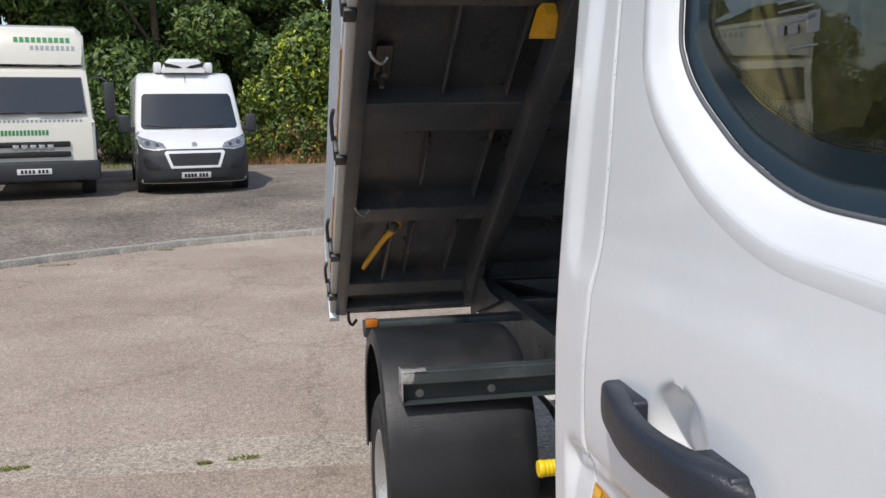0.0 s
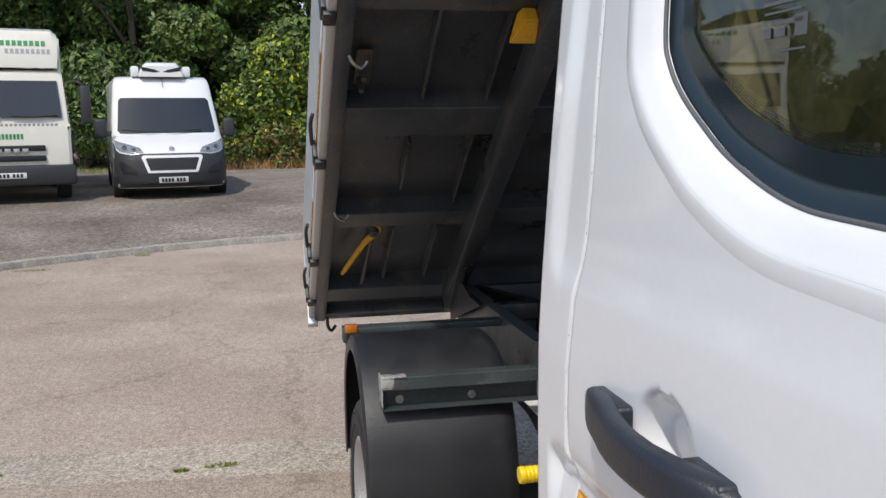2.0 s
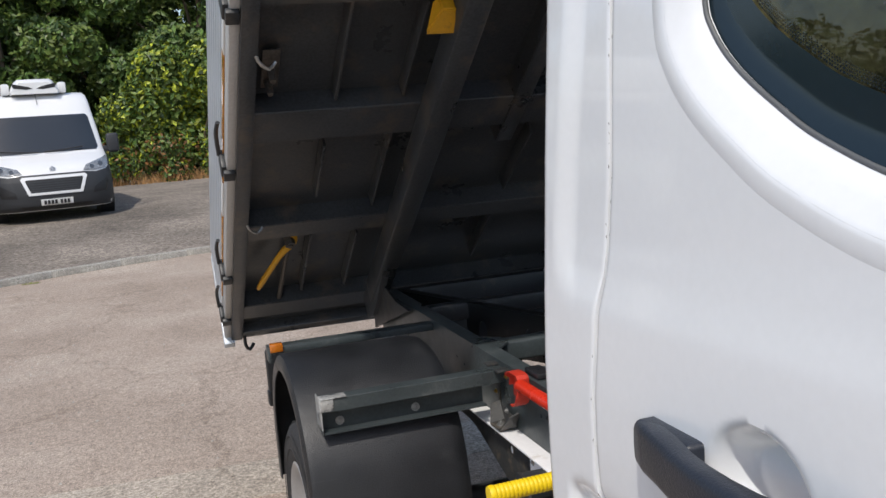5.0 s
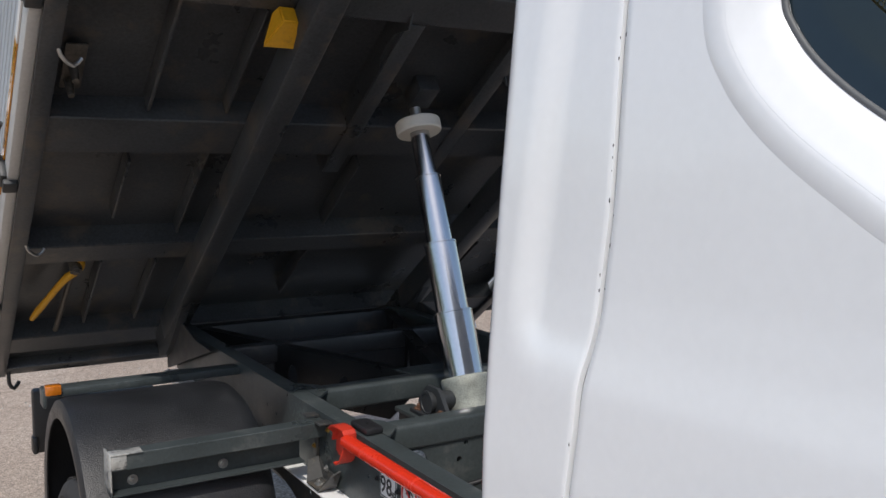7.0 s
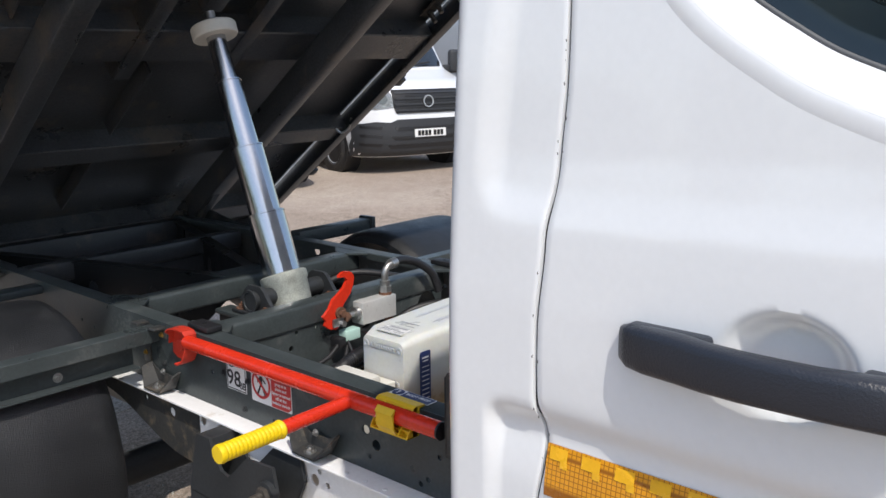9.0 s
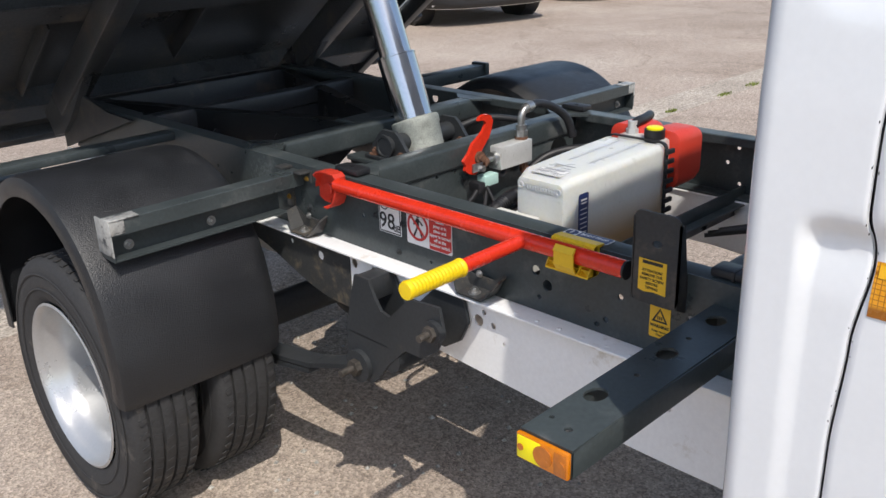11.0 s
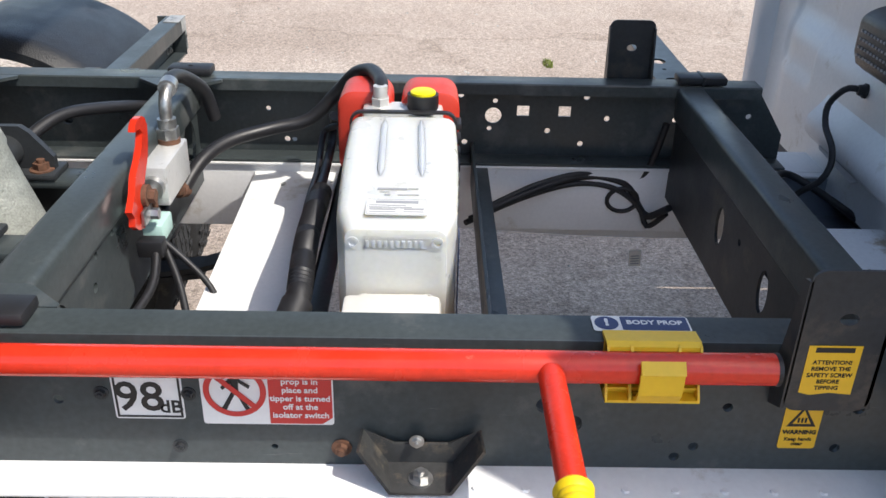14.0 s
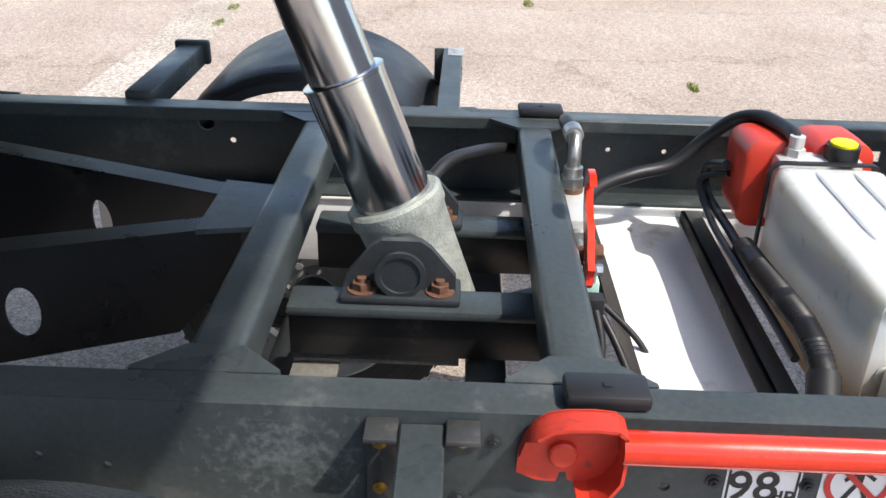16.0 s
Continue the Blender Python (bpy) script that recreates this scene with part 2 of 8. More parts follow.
BUMPER = mat("dark_bumper_plastic", (0.028, 0.030, 0.034), 0.55, vary=0.12, bump=0.02)
CREAM = mat("cream_lorry_paint", (0.70, 0.68, 0.60), 0.25, vary=0.04, scale=1.5, bump=0.0, coat=0.6, rough_vary=0.05)
VANPAINT = mat("van_white_paint", (0.72, 0.73, 0.74), 0.2, vary=0.03, scale=1.5, bump=0.0, coat=0.7, rough_vary=0.05)
BOWL = mat("lamp_bowl", (0.10, 0.11, 0.12), 0.2, vary=0.3, scale=30, metal=0.5, bump=0.0, coat=1.0)
VANSILVER = mat("van_silver_paint", (0.42, 0.43, 0.44), 0.24, vary=0.03, scale=1.5, bump=0.0, coat=0.7, metal=0.3, rough_vary=0.05)
BARK = mat("bark", (0.10, 0.075, 0.05), 0.9, vary=0.3, scale=15, bump=0.3)
LEAF = [mat("leaf_" + n, c, 0.5, vary=0.25, scale=3, bump=0.0, island=0.45, spec=0.4) for n, c in
        (("dark", (0.038, 0.074, 0.018)), ("mid", (0.068, 0.122, 0.024)), ("olive", (0.110, 0.155, 0.030)), ("lime", (0.28, 0.32, 0.022)), ("rust", (0.22, 0.10, 0.035)))]
GRASS = mat("grass", (0.16, 0.20, 0.03), 0.7, vary=0.3, scale=4, island=0.5, bump=0.0)
DRY = mat("dry_stalks", (0.34, 0.19, 0.075), 0.8, vary=0.3, island=0.4, bump=0.0)
BRICKWORK = mat("brown_brickwork", (0.22, 0.12, 0.08), 0.85, vary=0.25, scale=3, bump=0.1)
TILE = mat("roof_tiles", (0.14, 0.07, 0.05), 0.8, vary=0.25, scale=5, bump=0.1)
TARMAC = ground_mat("worn_tarmac", (0.365, 0.302, 0.252), (0.295, 0.240, 0.197), (0.43, 0.37, 0.315), 165, 0.55, 0.35, 0.5)
GRAVEL = ground_mat("dark_gravel", (0.20, 0.175, 0.150), (0.125, 0.11, 0.095), (0.285, 0.25, 0.215), 34, 0.5, 0.0, 0.9)
CONCRETE = ground_mat("old_concrete", (0.38, 0.333, 0.28), (0.31, 0.27, 0.225), (0.45, 0.40, 0.345), 120, 1.2, 0.25, 0.4)
KERBSTONE = ground_mat("kerb_stone", (0.34, 0.33, 0.30), (0.26, 0.25, 0.23), (0.42, 0.41, 0.38), 150, 3.0, 0.0, 0.3)
LINING = ground_mat("cracked_lining", (0.33, 0.27, 0.13), (0.24, 0.19, 0.08), (0.42, 0.36, 0.20), 30, 0.9, 0.5, 0.4)


def tank_mat():
    """Milky polythene with the oil showing through it up to the oil's level."""
    m = mat("milky_polythene", (0.64, 0.65, 0.62), 0.34, vary=0.05, scale=14, bump=0.006)
    t = m.node_tree
    b = t.nodes["Principled BSDF"]
    old = b.inputs["Base Color"].links[0].from_socket
    co = t.nodes.new("ShaderNodeTexCoord")
    sep = t.nodes.new("ShaderNodeSeparateXYZ")
    t.links.new(co.outputs["Object"], sep.inputs[0])
    r = t.nodes.new("ShaderNodeMapRange")
    r.inputs[1].default_value, r.inputs[2].default_value = OIL - 0.05, OIL + 0.035
    r.inputs[3].default_value, r.inputs[4].default_value = 1, 0
    t.links.new(sep.outputs["Z"], r.inputs[0])
    mix = t.nodes.new("ShaderNodeMix")
    mix.data_type = "RGBA"
    mix.inputs["B"].default_value = (0.46, 0.31, 0.16, 1)
    t.links.new(r.outputs[0], mix.inputs["Factor"])
    t.links.new(old, mix.inputs["A"])
    t.links.new(mix.outputs["Result"], b.inputs["Base Color"])
    b.inputs["Subsurface Weight"].default_value = 0.6
    b.inputs["Subsurface Scale"].default_value = 1.0
    b.inputs["Subsurface Radius"].default_value = (0.05, 0.042, 0.028)
    return m


def scratched(m, colour, amount):
    """Adds short pale scratches and dusty smears to a paint."""
    t = m.node_tree
    b = t.nodes["Principled BSDF"]
    old = b.inputs["Base Color"].links[0].from_socket
    co = t.nodes.new("ShaderNodeTexCoord")
    last = old
    for k, (scale, lo) in enumerate((((9, 14, 160), 0.66), ((70, 5, 60), 0.68), ((2.2, 2.2, 2.2), 0.60))):
        mp = t.nodes.new("ShaderNodeMapping")
        mp.inputs["Scale"].default_value = scale
        mp.inputs["Rotation"].default_value = (0.4 * k, 0.3, 0.2 * k)
        n = t.nodes.new("ShaderNodeTexNoise")
        n.inputs["Scale"].default_value, n.inputs["Detail"].default_value, n.inputs["Roughness"].default_value = 1.0, 8, 0.65
        t.links.new(co.outputs["Object"], mp.inputs["Vector"])
        t.links.new(mp.outputs[0], n.inputs["Vector"])
        r = t.nodes.new("ShaderNodeMapRange")
        r.inputs[1].default_value, r.inputs[2].default_value, r.inputs[4].default_value = lo, lo + 0.10, amount
        t.links.new(n.outputs[0], r.inputs[0])
        mix = t.nodes.new("ShaderNodeMix")
        mix.data_type = "RGBA"
        mix.inputs["B"].default_value = (*colour, 1)
        t.links.new(r.outputs[0], mix.inputs["Factor"])
        t.links.new(last, mix.inputs["A"])
        last = mix.outputs["Result"]
    t.links.new(last, b.inputs["Base Color"])


def stained(m, name, centre, size, colour):
    """A copy of a paint with one mottled, dusty patch."""
    m = m.copy()
    m.name = name
    t = m.node_tree
    b = t.nodes["Principled BSDF"]
    old = b.inputs["Base Color"].links[0].from_socket
    co = t.nodes.new("ShaderNodeTexCoord")
    mp = t.nodes.new("ShaderNodeMapping")
    mp.inputs["Location"].default_value = [-c / k for c, k in zip(centre, size)]
    mp.inputs["Scale"].default_value = [1 / k for k in size]
    t.links.new(co.outputs["Object"], mp.inputs["Vector"])
    far = t.nodes.new("ShaderNodeVectorMath")
    far.operation = "LENGTH"
    t.links.new(mp.outputs[0], far.inputs[0])
    n = t.nodes.new("ShaderNodeTexNoise")
    n.inputs["Scale"].default_value, n.inputs["Detail"].default_value, n.inputs["Roughness"].default_value = 75, 6, 0.65
    t.links.new(co.outputs["Object"], n.inputs["Vector"])
    k = t.nodes.new("ShaderNodeMath")
    k.operation = "MULTIPLY_ADD"
    k.inputs[1].default_value = -0.16
    t.links.new(far.outputs["Value"], k.inputs[0])
    t.links.new(n.outputs[0], k.inputs[2])
    r = t.nodes.new("ShaderNodeMapRange")
    r.inputs[1].default_value, r.inputs[2].default_value, r.inputs[4].default_value = 0.34, 0.56, 0.75
    t.links.new(k.outputs[0], r.inputs[0])
    mix = t.nodes.new("ShaderNodeMix")
    mix.data_type = "RGBA"
    mix.inputs["B"].default_value = (*colour, 1)
    t.links.new(r.outputs[0], mix.inputs["Factor"])
    t.links.new(old, mix.inputs["A"])
    t.links.new(mix.outputs["Result"], b.inputs["Base Color"])
    return m


scratched(ANTH, (0.16, 0.165, 0.16), 0.6)
scratched(ANTH_DULL, (0.13, 0.11, 0.09), 0.6)
scratched(BED, (0.10, 0.085, 0.07), 0.6)
scratched(PLASTIC, (0.13, 0.13, 0.13), 0.18)
scratched(RED, (0.60, 0.16, 0.10), 0.28)
ANTH_RAIL = stained(ANTH, "anthracite_rail_paint", (0.44, 2.645, 0.812), (0.2, 0.075, 0.045), (0.15, 0.17, 0.165))
OIL = 0.778
TANK = tank_mat()


def tape_mat():
    """Amber retroreflective tape: small honeycomb cells and brighter bricks."""
    m = mat("amber_tape", (0.70, 0.30, 0.012), 0.25, vary=0.1, scale=20, bump=0.0, coat=0.5)
    t = m.node_tree
    b = t.nodes["Principled BSDF"]
    old = b.inputs["Base Color"].links[0].from_socket
    co = t.nodes.new("ShaderNodeTexCoord")
    v = t.nodes.new("ShaderNodeTexVoronoi")
    v.feature = "DISTANCE_TO_EDGE"
    v.inputs["Scale"].default_value, v.inputs["Randomness"].default_value = 210, 0.0
    t.links.new(co.outputs["Object"], v.inputs["Vector"])
    r = t.nodes.new("ShaderNodeMapRange")
    r.inputs[1].default_value, r.inputs[2].default_value = 0.04, 0.12
    t.links.new(v.outputs["Distance"], r.inputs[0])
    mix = t.nodes.new("ShaderNodeMix")
    mix.data_type = "RGBA"
    mix.inputs["A"].default_value = (0.30, 0.10, 0.004, 1)
    t.links.new(r.outputs[0], mix.inputs["Factor"])
    t.links.new(old, mix.inputs["B"])
    t.links.new(mix.outputs["Result"], b.inputs["Base Color"])
    return m


TAPE = tape_mat()
TAPE_LIGHT = mat("bright_amber_tape", (0.82, 0.43, 0.015), 0.25, vary=0.1, scale=30, bump=0.0, coat=0.5)


# ---- building helpers ----
WORLD = {}


def thing(name, at, label, category, group="", kind=""):
    ob = new(name)
    ob.matrix_basis = at if isinstance(at, Matrix) else Matrix.Translation(at)
    ob.empty_display_size = 0.2
    WORLD[ob] = ob.matrix_basis.copy()
    return tagged(ob, label, category, group, kind)


def finish(bm, smooth=35):
    for f in bm.faces:
        f.smooth = bool(smooth)
    bmesh.ops.recalc_face_normals(bm, faces=bm.faces)
    if smooth:
        lim = radians(smooth)
        for e in bm.edges:
            if len(e.link_faces) == 2 and e.calc_face_angle(0) > lim:
                e.smooth = False


def mesh_of(name, bm, materials, smooth=35, recalc=True):
    if recalc:
        finish(bm, smooth)
    me = bpy.data.meshes.new(name)
    bm.to_mesh(me)
    bm.free()
    for m in materials if isinstance(materials, (list, tuple)) else [materials]:
        me.materials.append(m)
    return me


def part(name, bm, material, parent=None, label="", smooth=35, recalc=True):
    """One mesh under a thing or a part. The mesh is given in world metres."""
    ob = new(name, bm if isinstance(bm, bpy.types.Mesh) else mesh_of(name, bm, material, smooth, recalc))
    if parent is not None:
        ob.parent = parent
        if parent in WORLD:
            ob.matrix_parent_inverse = WORLD[parent].inverted()
    if label:
        ob["label"] = label
    return ob


def placed(name, me, m, parent, label=""):
    """A mesh shared with others of its kind, at the pose m in the world."""
    ob = new(name, me)
    ob.parent = parent
    if parent in WORLD:
        ob.matrix_parent_inverse = WORLD[parent].inverted()
    ob.matrix_basis = m
    if label:
        ob["label"] = label
    return ob


def box(bm, x0, x1, y0, y1, z0, z1, bevel=0.003, m=None, segs=2, mat_i=0):
    vs = [bm.verts.new((x, y, z)) for x in (x0, x1) for y in (y0, y1) for z in (z0, z1)]
    fs = [bm.faces.new([vs[i] for i in q]) for q in ((0, 1, 3, 2), (4, 6, 7, 5), (0, 4, 5, 1), (2, 3, 7, 6), (0, 2, 6, 4), (1, 5, 7, 3))]
    for f in fs:
        f.material_index = mat_i
    bmesh.ops.recalc_face_normals(bm, faces=fs)
    geom = vs
    if bevel:
        es = list({e for f in fs for e in f.edges})
        r = bmesh.ops.bevel(bm, geom=es, offset=bevel, segments=segs, affect="EDGES", profile=0.5)
        geom = list({v for f in r["faces"] for v in f.verts} | {v for v in vs if v.is_valid})
    if m is not None:
        bmesh.ops.transform(bm, matrix=m, verts=geom)
    return geom


def cyl(bm, p0, p1, r0, r1=None, seg=24, caps=True, mat_i=0):
    p0, p1 = Vector(p0), Vector(p1)
    r1 = r0 if r1 is None else r1
    q = (p1 - p0).to_track_quat("Z", "Y").to_matrix()
    rings = []
    for p, r in ((p0, r0), (p1, r1)):
        rings.append([bm.verts.new(p + q @ Vector((r * math.cos(2 * math.pi * i / seg), r * math.sin(2 * math.pi * i / seg), 0))) for i in range(seg)])
    for i in range(seg):
        f = bm.faces.new((rings[0][i], rings[0][(i + 1) % seg], rings[1][(i + 1) % seg], rings[1][i]))
        f.material_index = mat_i
    if caps:
        bm.faces.new(rings[0][::-1]).material_index = mat_i
        bm.faces.new(rings[1]).material_index = mat_i
    return rings


def lathe(bm, p0, axis, profile, seg=32, closed=False, mat_i=0):
    """Turns a profile of (distance along the axis, radius) about the axis through p0."""
    p0 = Vector(p0)
    q = Vector(axis).to_track_quat("Z", "Y").to_matrix()
    rings = [[bm.verts.new(p0 + q @ Vector((r * math.cos(2 * math.pi * i / seg), r * math.sin(2 * math.pi * i / seg), d))) for i in range(seg)] for d, r in profile]
    n = len(rings)
    for j in range(n if closed else n - 1):
        a, b = rings[j], rings[(j + 1) % n]
        for i in range(seg):
            bm.faces.new((a[i], a[(i + 1) % seg], b[(i + 1) % seg], b[i])).material_index = mat_i
    return rings


def sweep(bm, pts, radii, seg=10, flat=None, caps=True, ridge=0.0, step=0.012, mat_i=0):
    """A tube along a smooth curve through pts; ridge makes it corrugated."""
    pts = [Vector(p) for p in pts]
    radii = radii if isinstance(radii, (list, tuple)) else [radii] * len(pts)
    fine = []
    for i in range(len(pts) - 1):
        a, b, c, d = pts[max(i - 1, 0)], pts[i], pts[i + 1], pts[min(i + 2, len(pts) - 1)]
        k = max(2, int((c - b).length / step))
        for j in range(k):
            s = j / k
            p = 0.5 * ((2 * b) + (c - a) * s + (2 * a - 5 * b + 4 * c - d) * s * s + (3 * b - a - 3 * c + d) * s ** 3)
            fine.append((p, radii[i] + (radii[i + 1] - radii[i]) * s))
    fine.append((pts[-1], radii[-1]))
    up, rings = None, []
    for i, (p, r) in enumerate(fine):
        tan = (fine[min(i + 1, len(fine) - 1)][0] - fine[max(i - 1, 0)][0]).normalized()
        if up is None:
            up = tan.orthogonal().normalized() if flat is None else Vector(flat)
        up = (up - tan * up.dot(tan)).normalized()
        side = tan.cross(up)
        rr = r * (1 + (ridge if i % 2 else -ridge))
        rings.append([bm.verts.new(p + rr * (math.cos(2 * math.pi * k / seg) * up + math.sin(2 * math.pi * k / seg) * side)) for k in range(seg)])
    for a, b in zip(rings, rings[1:]):
        for k in range(seg):
            bm.faces.new((a[k], a[(k + 1) % seg], b[(k + 1) % seg], b[k])).material_index = mat_i
    if caps:
        bm.faces.new(rings[0][::-1]).material_index = mat_i
        bm.faces.new(rings[-1]).material_index = mat_i


def plate(bm, loops, m, thick, mat_i=0):
    """A flat plate with holes: loops of (a, b), the first its outline; m takes (a, b, 0) to the front face."""
    from mathutils.geometry import tessellate_polygon
    flat = [Vector((a, b, 0)) for lp in loops for a, b in lp]
    tris = tessellate_polygon([[Vector((a, b, 0)) for a, b in lp] for lp in loops])
    front = [bm.verts.new(m @ v) for v in flat]
    back = [bm.verts.new(m @ (v - Vector((0, 0, thick)))) for v in flat]
    for t in tris:
        if len(set(t)) < 3:
            continue
        a, b, c = (flat[i] for i in t)
        if abs((b - a).cross(c - a).z) < 1e-12:
            continue
        try:
            bm.faces.new([front[i] for i in t]).material_index = mat_i
            bm.faces.new([back[i] for i in reversed(t)]).material_index = mat_i
        except ValueError:
            pass
    k = 0
    for lp in loops:
        n = len(lp)
        for i in range(n):
            i0, i1 = k + i, k + (i + 1) % n
            bm.faces.new((front[i0], front[i1], back[i1], back[i0])).material_index = mat_i
        k += n


def ring(a, b, ra, rb=None, n=14):
    rb = ra if rb is None else rb
    return [(a + ra * math.cos(2 * math.pi * i / n), b + rb * math.sin(2 * math.pi * i / n)) for i in range(n)]


def rect(a0, a1, b0, b1, r=0.0, n=4):
    if not r:
        return [(a0, b0), (a1, b0), (a1, b1), (a0, b1)]
    out = []
    for ca, cb, s in ((a1 - r, b0 + r, -90), (a1 - r, b1 - r, 0), (a0 + r, b1 - r, 90), (a0 + r, b0 + r, 180)):
        out += [(ca + r * math.cos(radians(s + 90 * i / n)), cb + r * math.sin(radians(s + 90 * i / n))) for i in range(n + 1)]
    return out


def facing(x, y=0.0, z=0.0):
    """A plane that faces the near side (-x): a runs forward (-y), b up."""
    return Matrix(((0, 0, -1, x), (-1, 0, 0, y), (0, 1, 0, z), (0, 0, 0, 1)))


def letters(text, size, m, material, parent, name="lettering", align="CENTER", bold=0.0, spacing=1.0):
    cu = bpy.data.curves.new("text", "FONT")
    cu.body, cu.size, cu.align_x, cu.align_y, cu.offset, cu.space_line = text, size, align, "CENTER", bold, spacing
    cu.extrude, cu.resolution_u = 0.0002, 3
    ob = bpy.data.objects.new("text", cu)
    scene.collection.objects.link(ob)
    bpy.context.view_layer.update()
    me = bpy.data.meshes.new_from_object(ob.evaluated_get(bpy.context.evaluated_depsgraph_get()))
    bpy.data.objects.remove(ob)
    bpy.data.curves.remove(cu)
    me.transform(m)
    me.materials.clear()
    me.materials.append(material)
    return part(name, me, material, parent)


def bars(rows, m, material, parent, name="unreadable_print", thick=0.0004):
    """Print too small to read: rows of (a, b, width, height)."""
    bm = bmesh.new()
    for a, b, w, h in rows:
        plate(bm, [rect(a - w / 2, a + w / 2, b - h / 2, b + h / 2)], m, thick)
    return part(name, bm, material, parent, smooth=0)


def bolt_mesh(name, r, material, washer=1.5):
    bm = bmesh.new()
    cyl(bm, (0, 0, 0), (0, 0, r * 0.25), r * washer, seg=16)
    cyl(bm, (0, 0, r * 0.25), (0, 0, r * 1.05), r, seg=6)
    cyl(bm, (0, 0, r * 1.05), (0, 0, r * 1.5), r * 0.5, seg=10)
    return mesh_of(name, bm, material)


BOLT = bolt_mesh("bolt", 0.008, STEEL)
BOLT_RUSTY = bolt_mesh("bolt_rusty", 0.011, RUST)
BOLT_BRASS = bolt_mesh("bolt_brass", 0.011, BRASS)
BOLT_DARK = bolt_mesh("bolt_dark", 0.008, ANTH_DULL)
TO_NEAR = Matrix.Rotation(radians(-90), 4, "Y")

# ---- ground ----
def sheet(name, outline, z, material, label, drop=None):
    bm = bmesh.new()
    if drop is None:
        bm.faces.new([bm.verts.new((x, y, z)) for x, y in outline])
    else:
        plate(bm, [outline], Matrix.Translation((0, 0, z)), drop)
    return tagged(part(name, bm, material, smooth=0), label, "ground", kind="structure")


sheet("ground", [(-900, -900), (900, -900), (900, 900), (-900, 900)], 0.0, TARMAC, "sunlit worn pale tarmac yard with cracks and small stones")


def gravel_z(y, k=12.5):
    """The gravel climbs from the kerb at y = k, then runs almost level."""
    return 0.055 + 0.335 * min((y - k) / (18.5 - k), 1) + 0.004 * max(y - 18.5, 0)


def kerb_y(x):
    """The kerb's line across the yard, a shallow curve."""
    return 12.85 + 0.26 * x - 0.085 * x * x if x < 1.5 else 13.05 + 0.02 * (x - 1.5)


gx = [-7.5 + 0.5 * i for i in range(76)]
gx = [x for x in gx if x <= 3.0]
bm = bmesh.new()
rows = []
for x in [-60.0, -20.0] + gx:
    k = kerb_y(max(x, -7.5))
    rows.append([bm.verts.new(p) for p in ((x, k + 0.05, -0.2), (x, k + 0.10, 0.055), (x, k + 0.6 * (18.5 - k), gravel_z(k + 0.6 * (18.5 - k), k)), (x, 18.5, gravel_z(18.5, k)), (x, 60, gravel_z(60, k)))])
for ra, rb in zip(rows, rows[1:]):
    for i in range(4):
        bm.faces.new((ra[i], rb[i], rb[i + 1], ra[i + 1]))
bm.faces.new([rows[-1][i] for i in (0, 1, 2, 3, 4)] + [bm.verts.new((3.0, 60, -0.2))])
tagged(part("gravel_ground", bm, GRAVEL, smooth=30), "dark loose gravel parking strip that rises behind the kerb", "ground", kind="structure")
sheet("concrete_strip", [(-40, 4.62), (-1.8, 4.58), (0, 4.46), (9, 4.50), (40, 4.5), (40, 4.16), (9, 4.16), (0, 4.02), (-1.7, 4.16), (-40, 4.2)], 0.003, CONCRETE, "pale old concrete drainage strip across the yard", drop=0.012)

kerb = tagged(new("kerb"), "weathered grey concrete kerb stones edging the gravel", "kerb", kind="structure")
WORLD[kerb] = Matrix.Identity(4)
bm = bmesh.new()
box(bm, -0.455, 0.455, -0.06, 0.06, -0.05, 0.085, 0.012)
KERB = mesh_of("kerb_stone", bm, KERBSTONE)
x = -9.0
while x < 3.2:
    s = (kerb_y(x + 0.1) - kerb_y(x)) / 0.1
    a = math.atan(s)
    placed("kerb_stone", KERB, pose(x, kerb_y(x) + 0.06, 0, random.uniform(-0.5, 0.5), random.uniform(-0.6, 0.6), math.degrees(a)), kerb)
    x += 0.925 * math.cos(a)

# ---- the tipper truck ----
CX = 0.918
truck = thing("tipper_truck", (CX, 2.0, 0), "white tipper truck with raised bed and dark grey subframe on tarmac", "truck")


def mirror(m):
    return Matrix.Translation((2 * CX, 0, 0)) @ Matrix.Diagonal((-1, 1, 1, 1)) @ m


# side panels of the cab: x as a function of y (rearward) and z
SEAM = [(0.40, 0.956), (0.98, 0.950), (1.09, 0.944), (1.165, 0.935), (1.22, 0.941), (1.28, 0.941), (1.36, 0.936), (1.43, 0.929), (1.5, 0.926), (1.65, 0.929), (2.2, 0.91)]


def seam_y(z):
    for (z0, y0), (z1, y1) in zip(SEAM, SEAM[1:]):
        if z <= z1:
            s = min(max((z - z0) / (z1 - z0), 0), 1)
            return y0 + (y1 - y0) * s * s * (3 - 2 * s)
    return SEAM[-1][1]


def smooth(a, b, v):
    s = min(max((v - a) / (b - a), 0), 1)
    return s * s * (3 - 2 * s)


def curve(pts, n):
    """A smooth curve through pts."""
    out = []
    pts = [Vector(p) for p in pts]
    for i in range(len(pts) - 1):
        a, b, c, d = pts[max(i - 1, 0)], pts[i], pts[i + 1], pts[min(i + 2, len(pts) - 1)]
        out += [0.5 * ((2 * b) + (c - a) * s + (2 * a - 5 * b + 4 * c - d) * s * s + (3 * b - a - 3 * c + d) * s ** 3) for s in (k / n for k in range(n))]
    return out + [pts[-1]]


WINDOW = curve([(-0.24, 1.468), (0.20, 1.472), (0.52, 1.484), (0.62, 1.491), (0.70, 1.516), (0.745, 1.540), (0.785, 1.567), (0.811, 1.594), (0.822, 1.624), (0.826, 1.724), (0.816, 1.99)], 8)


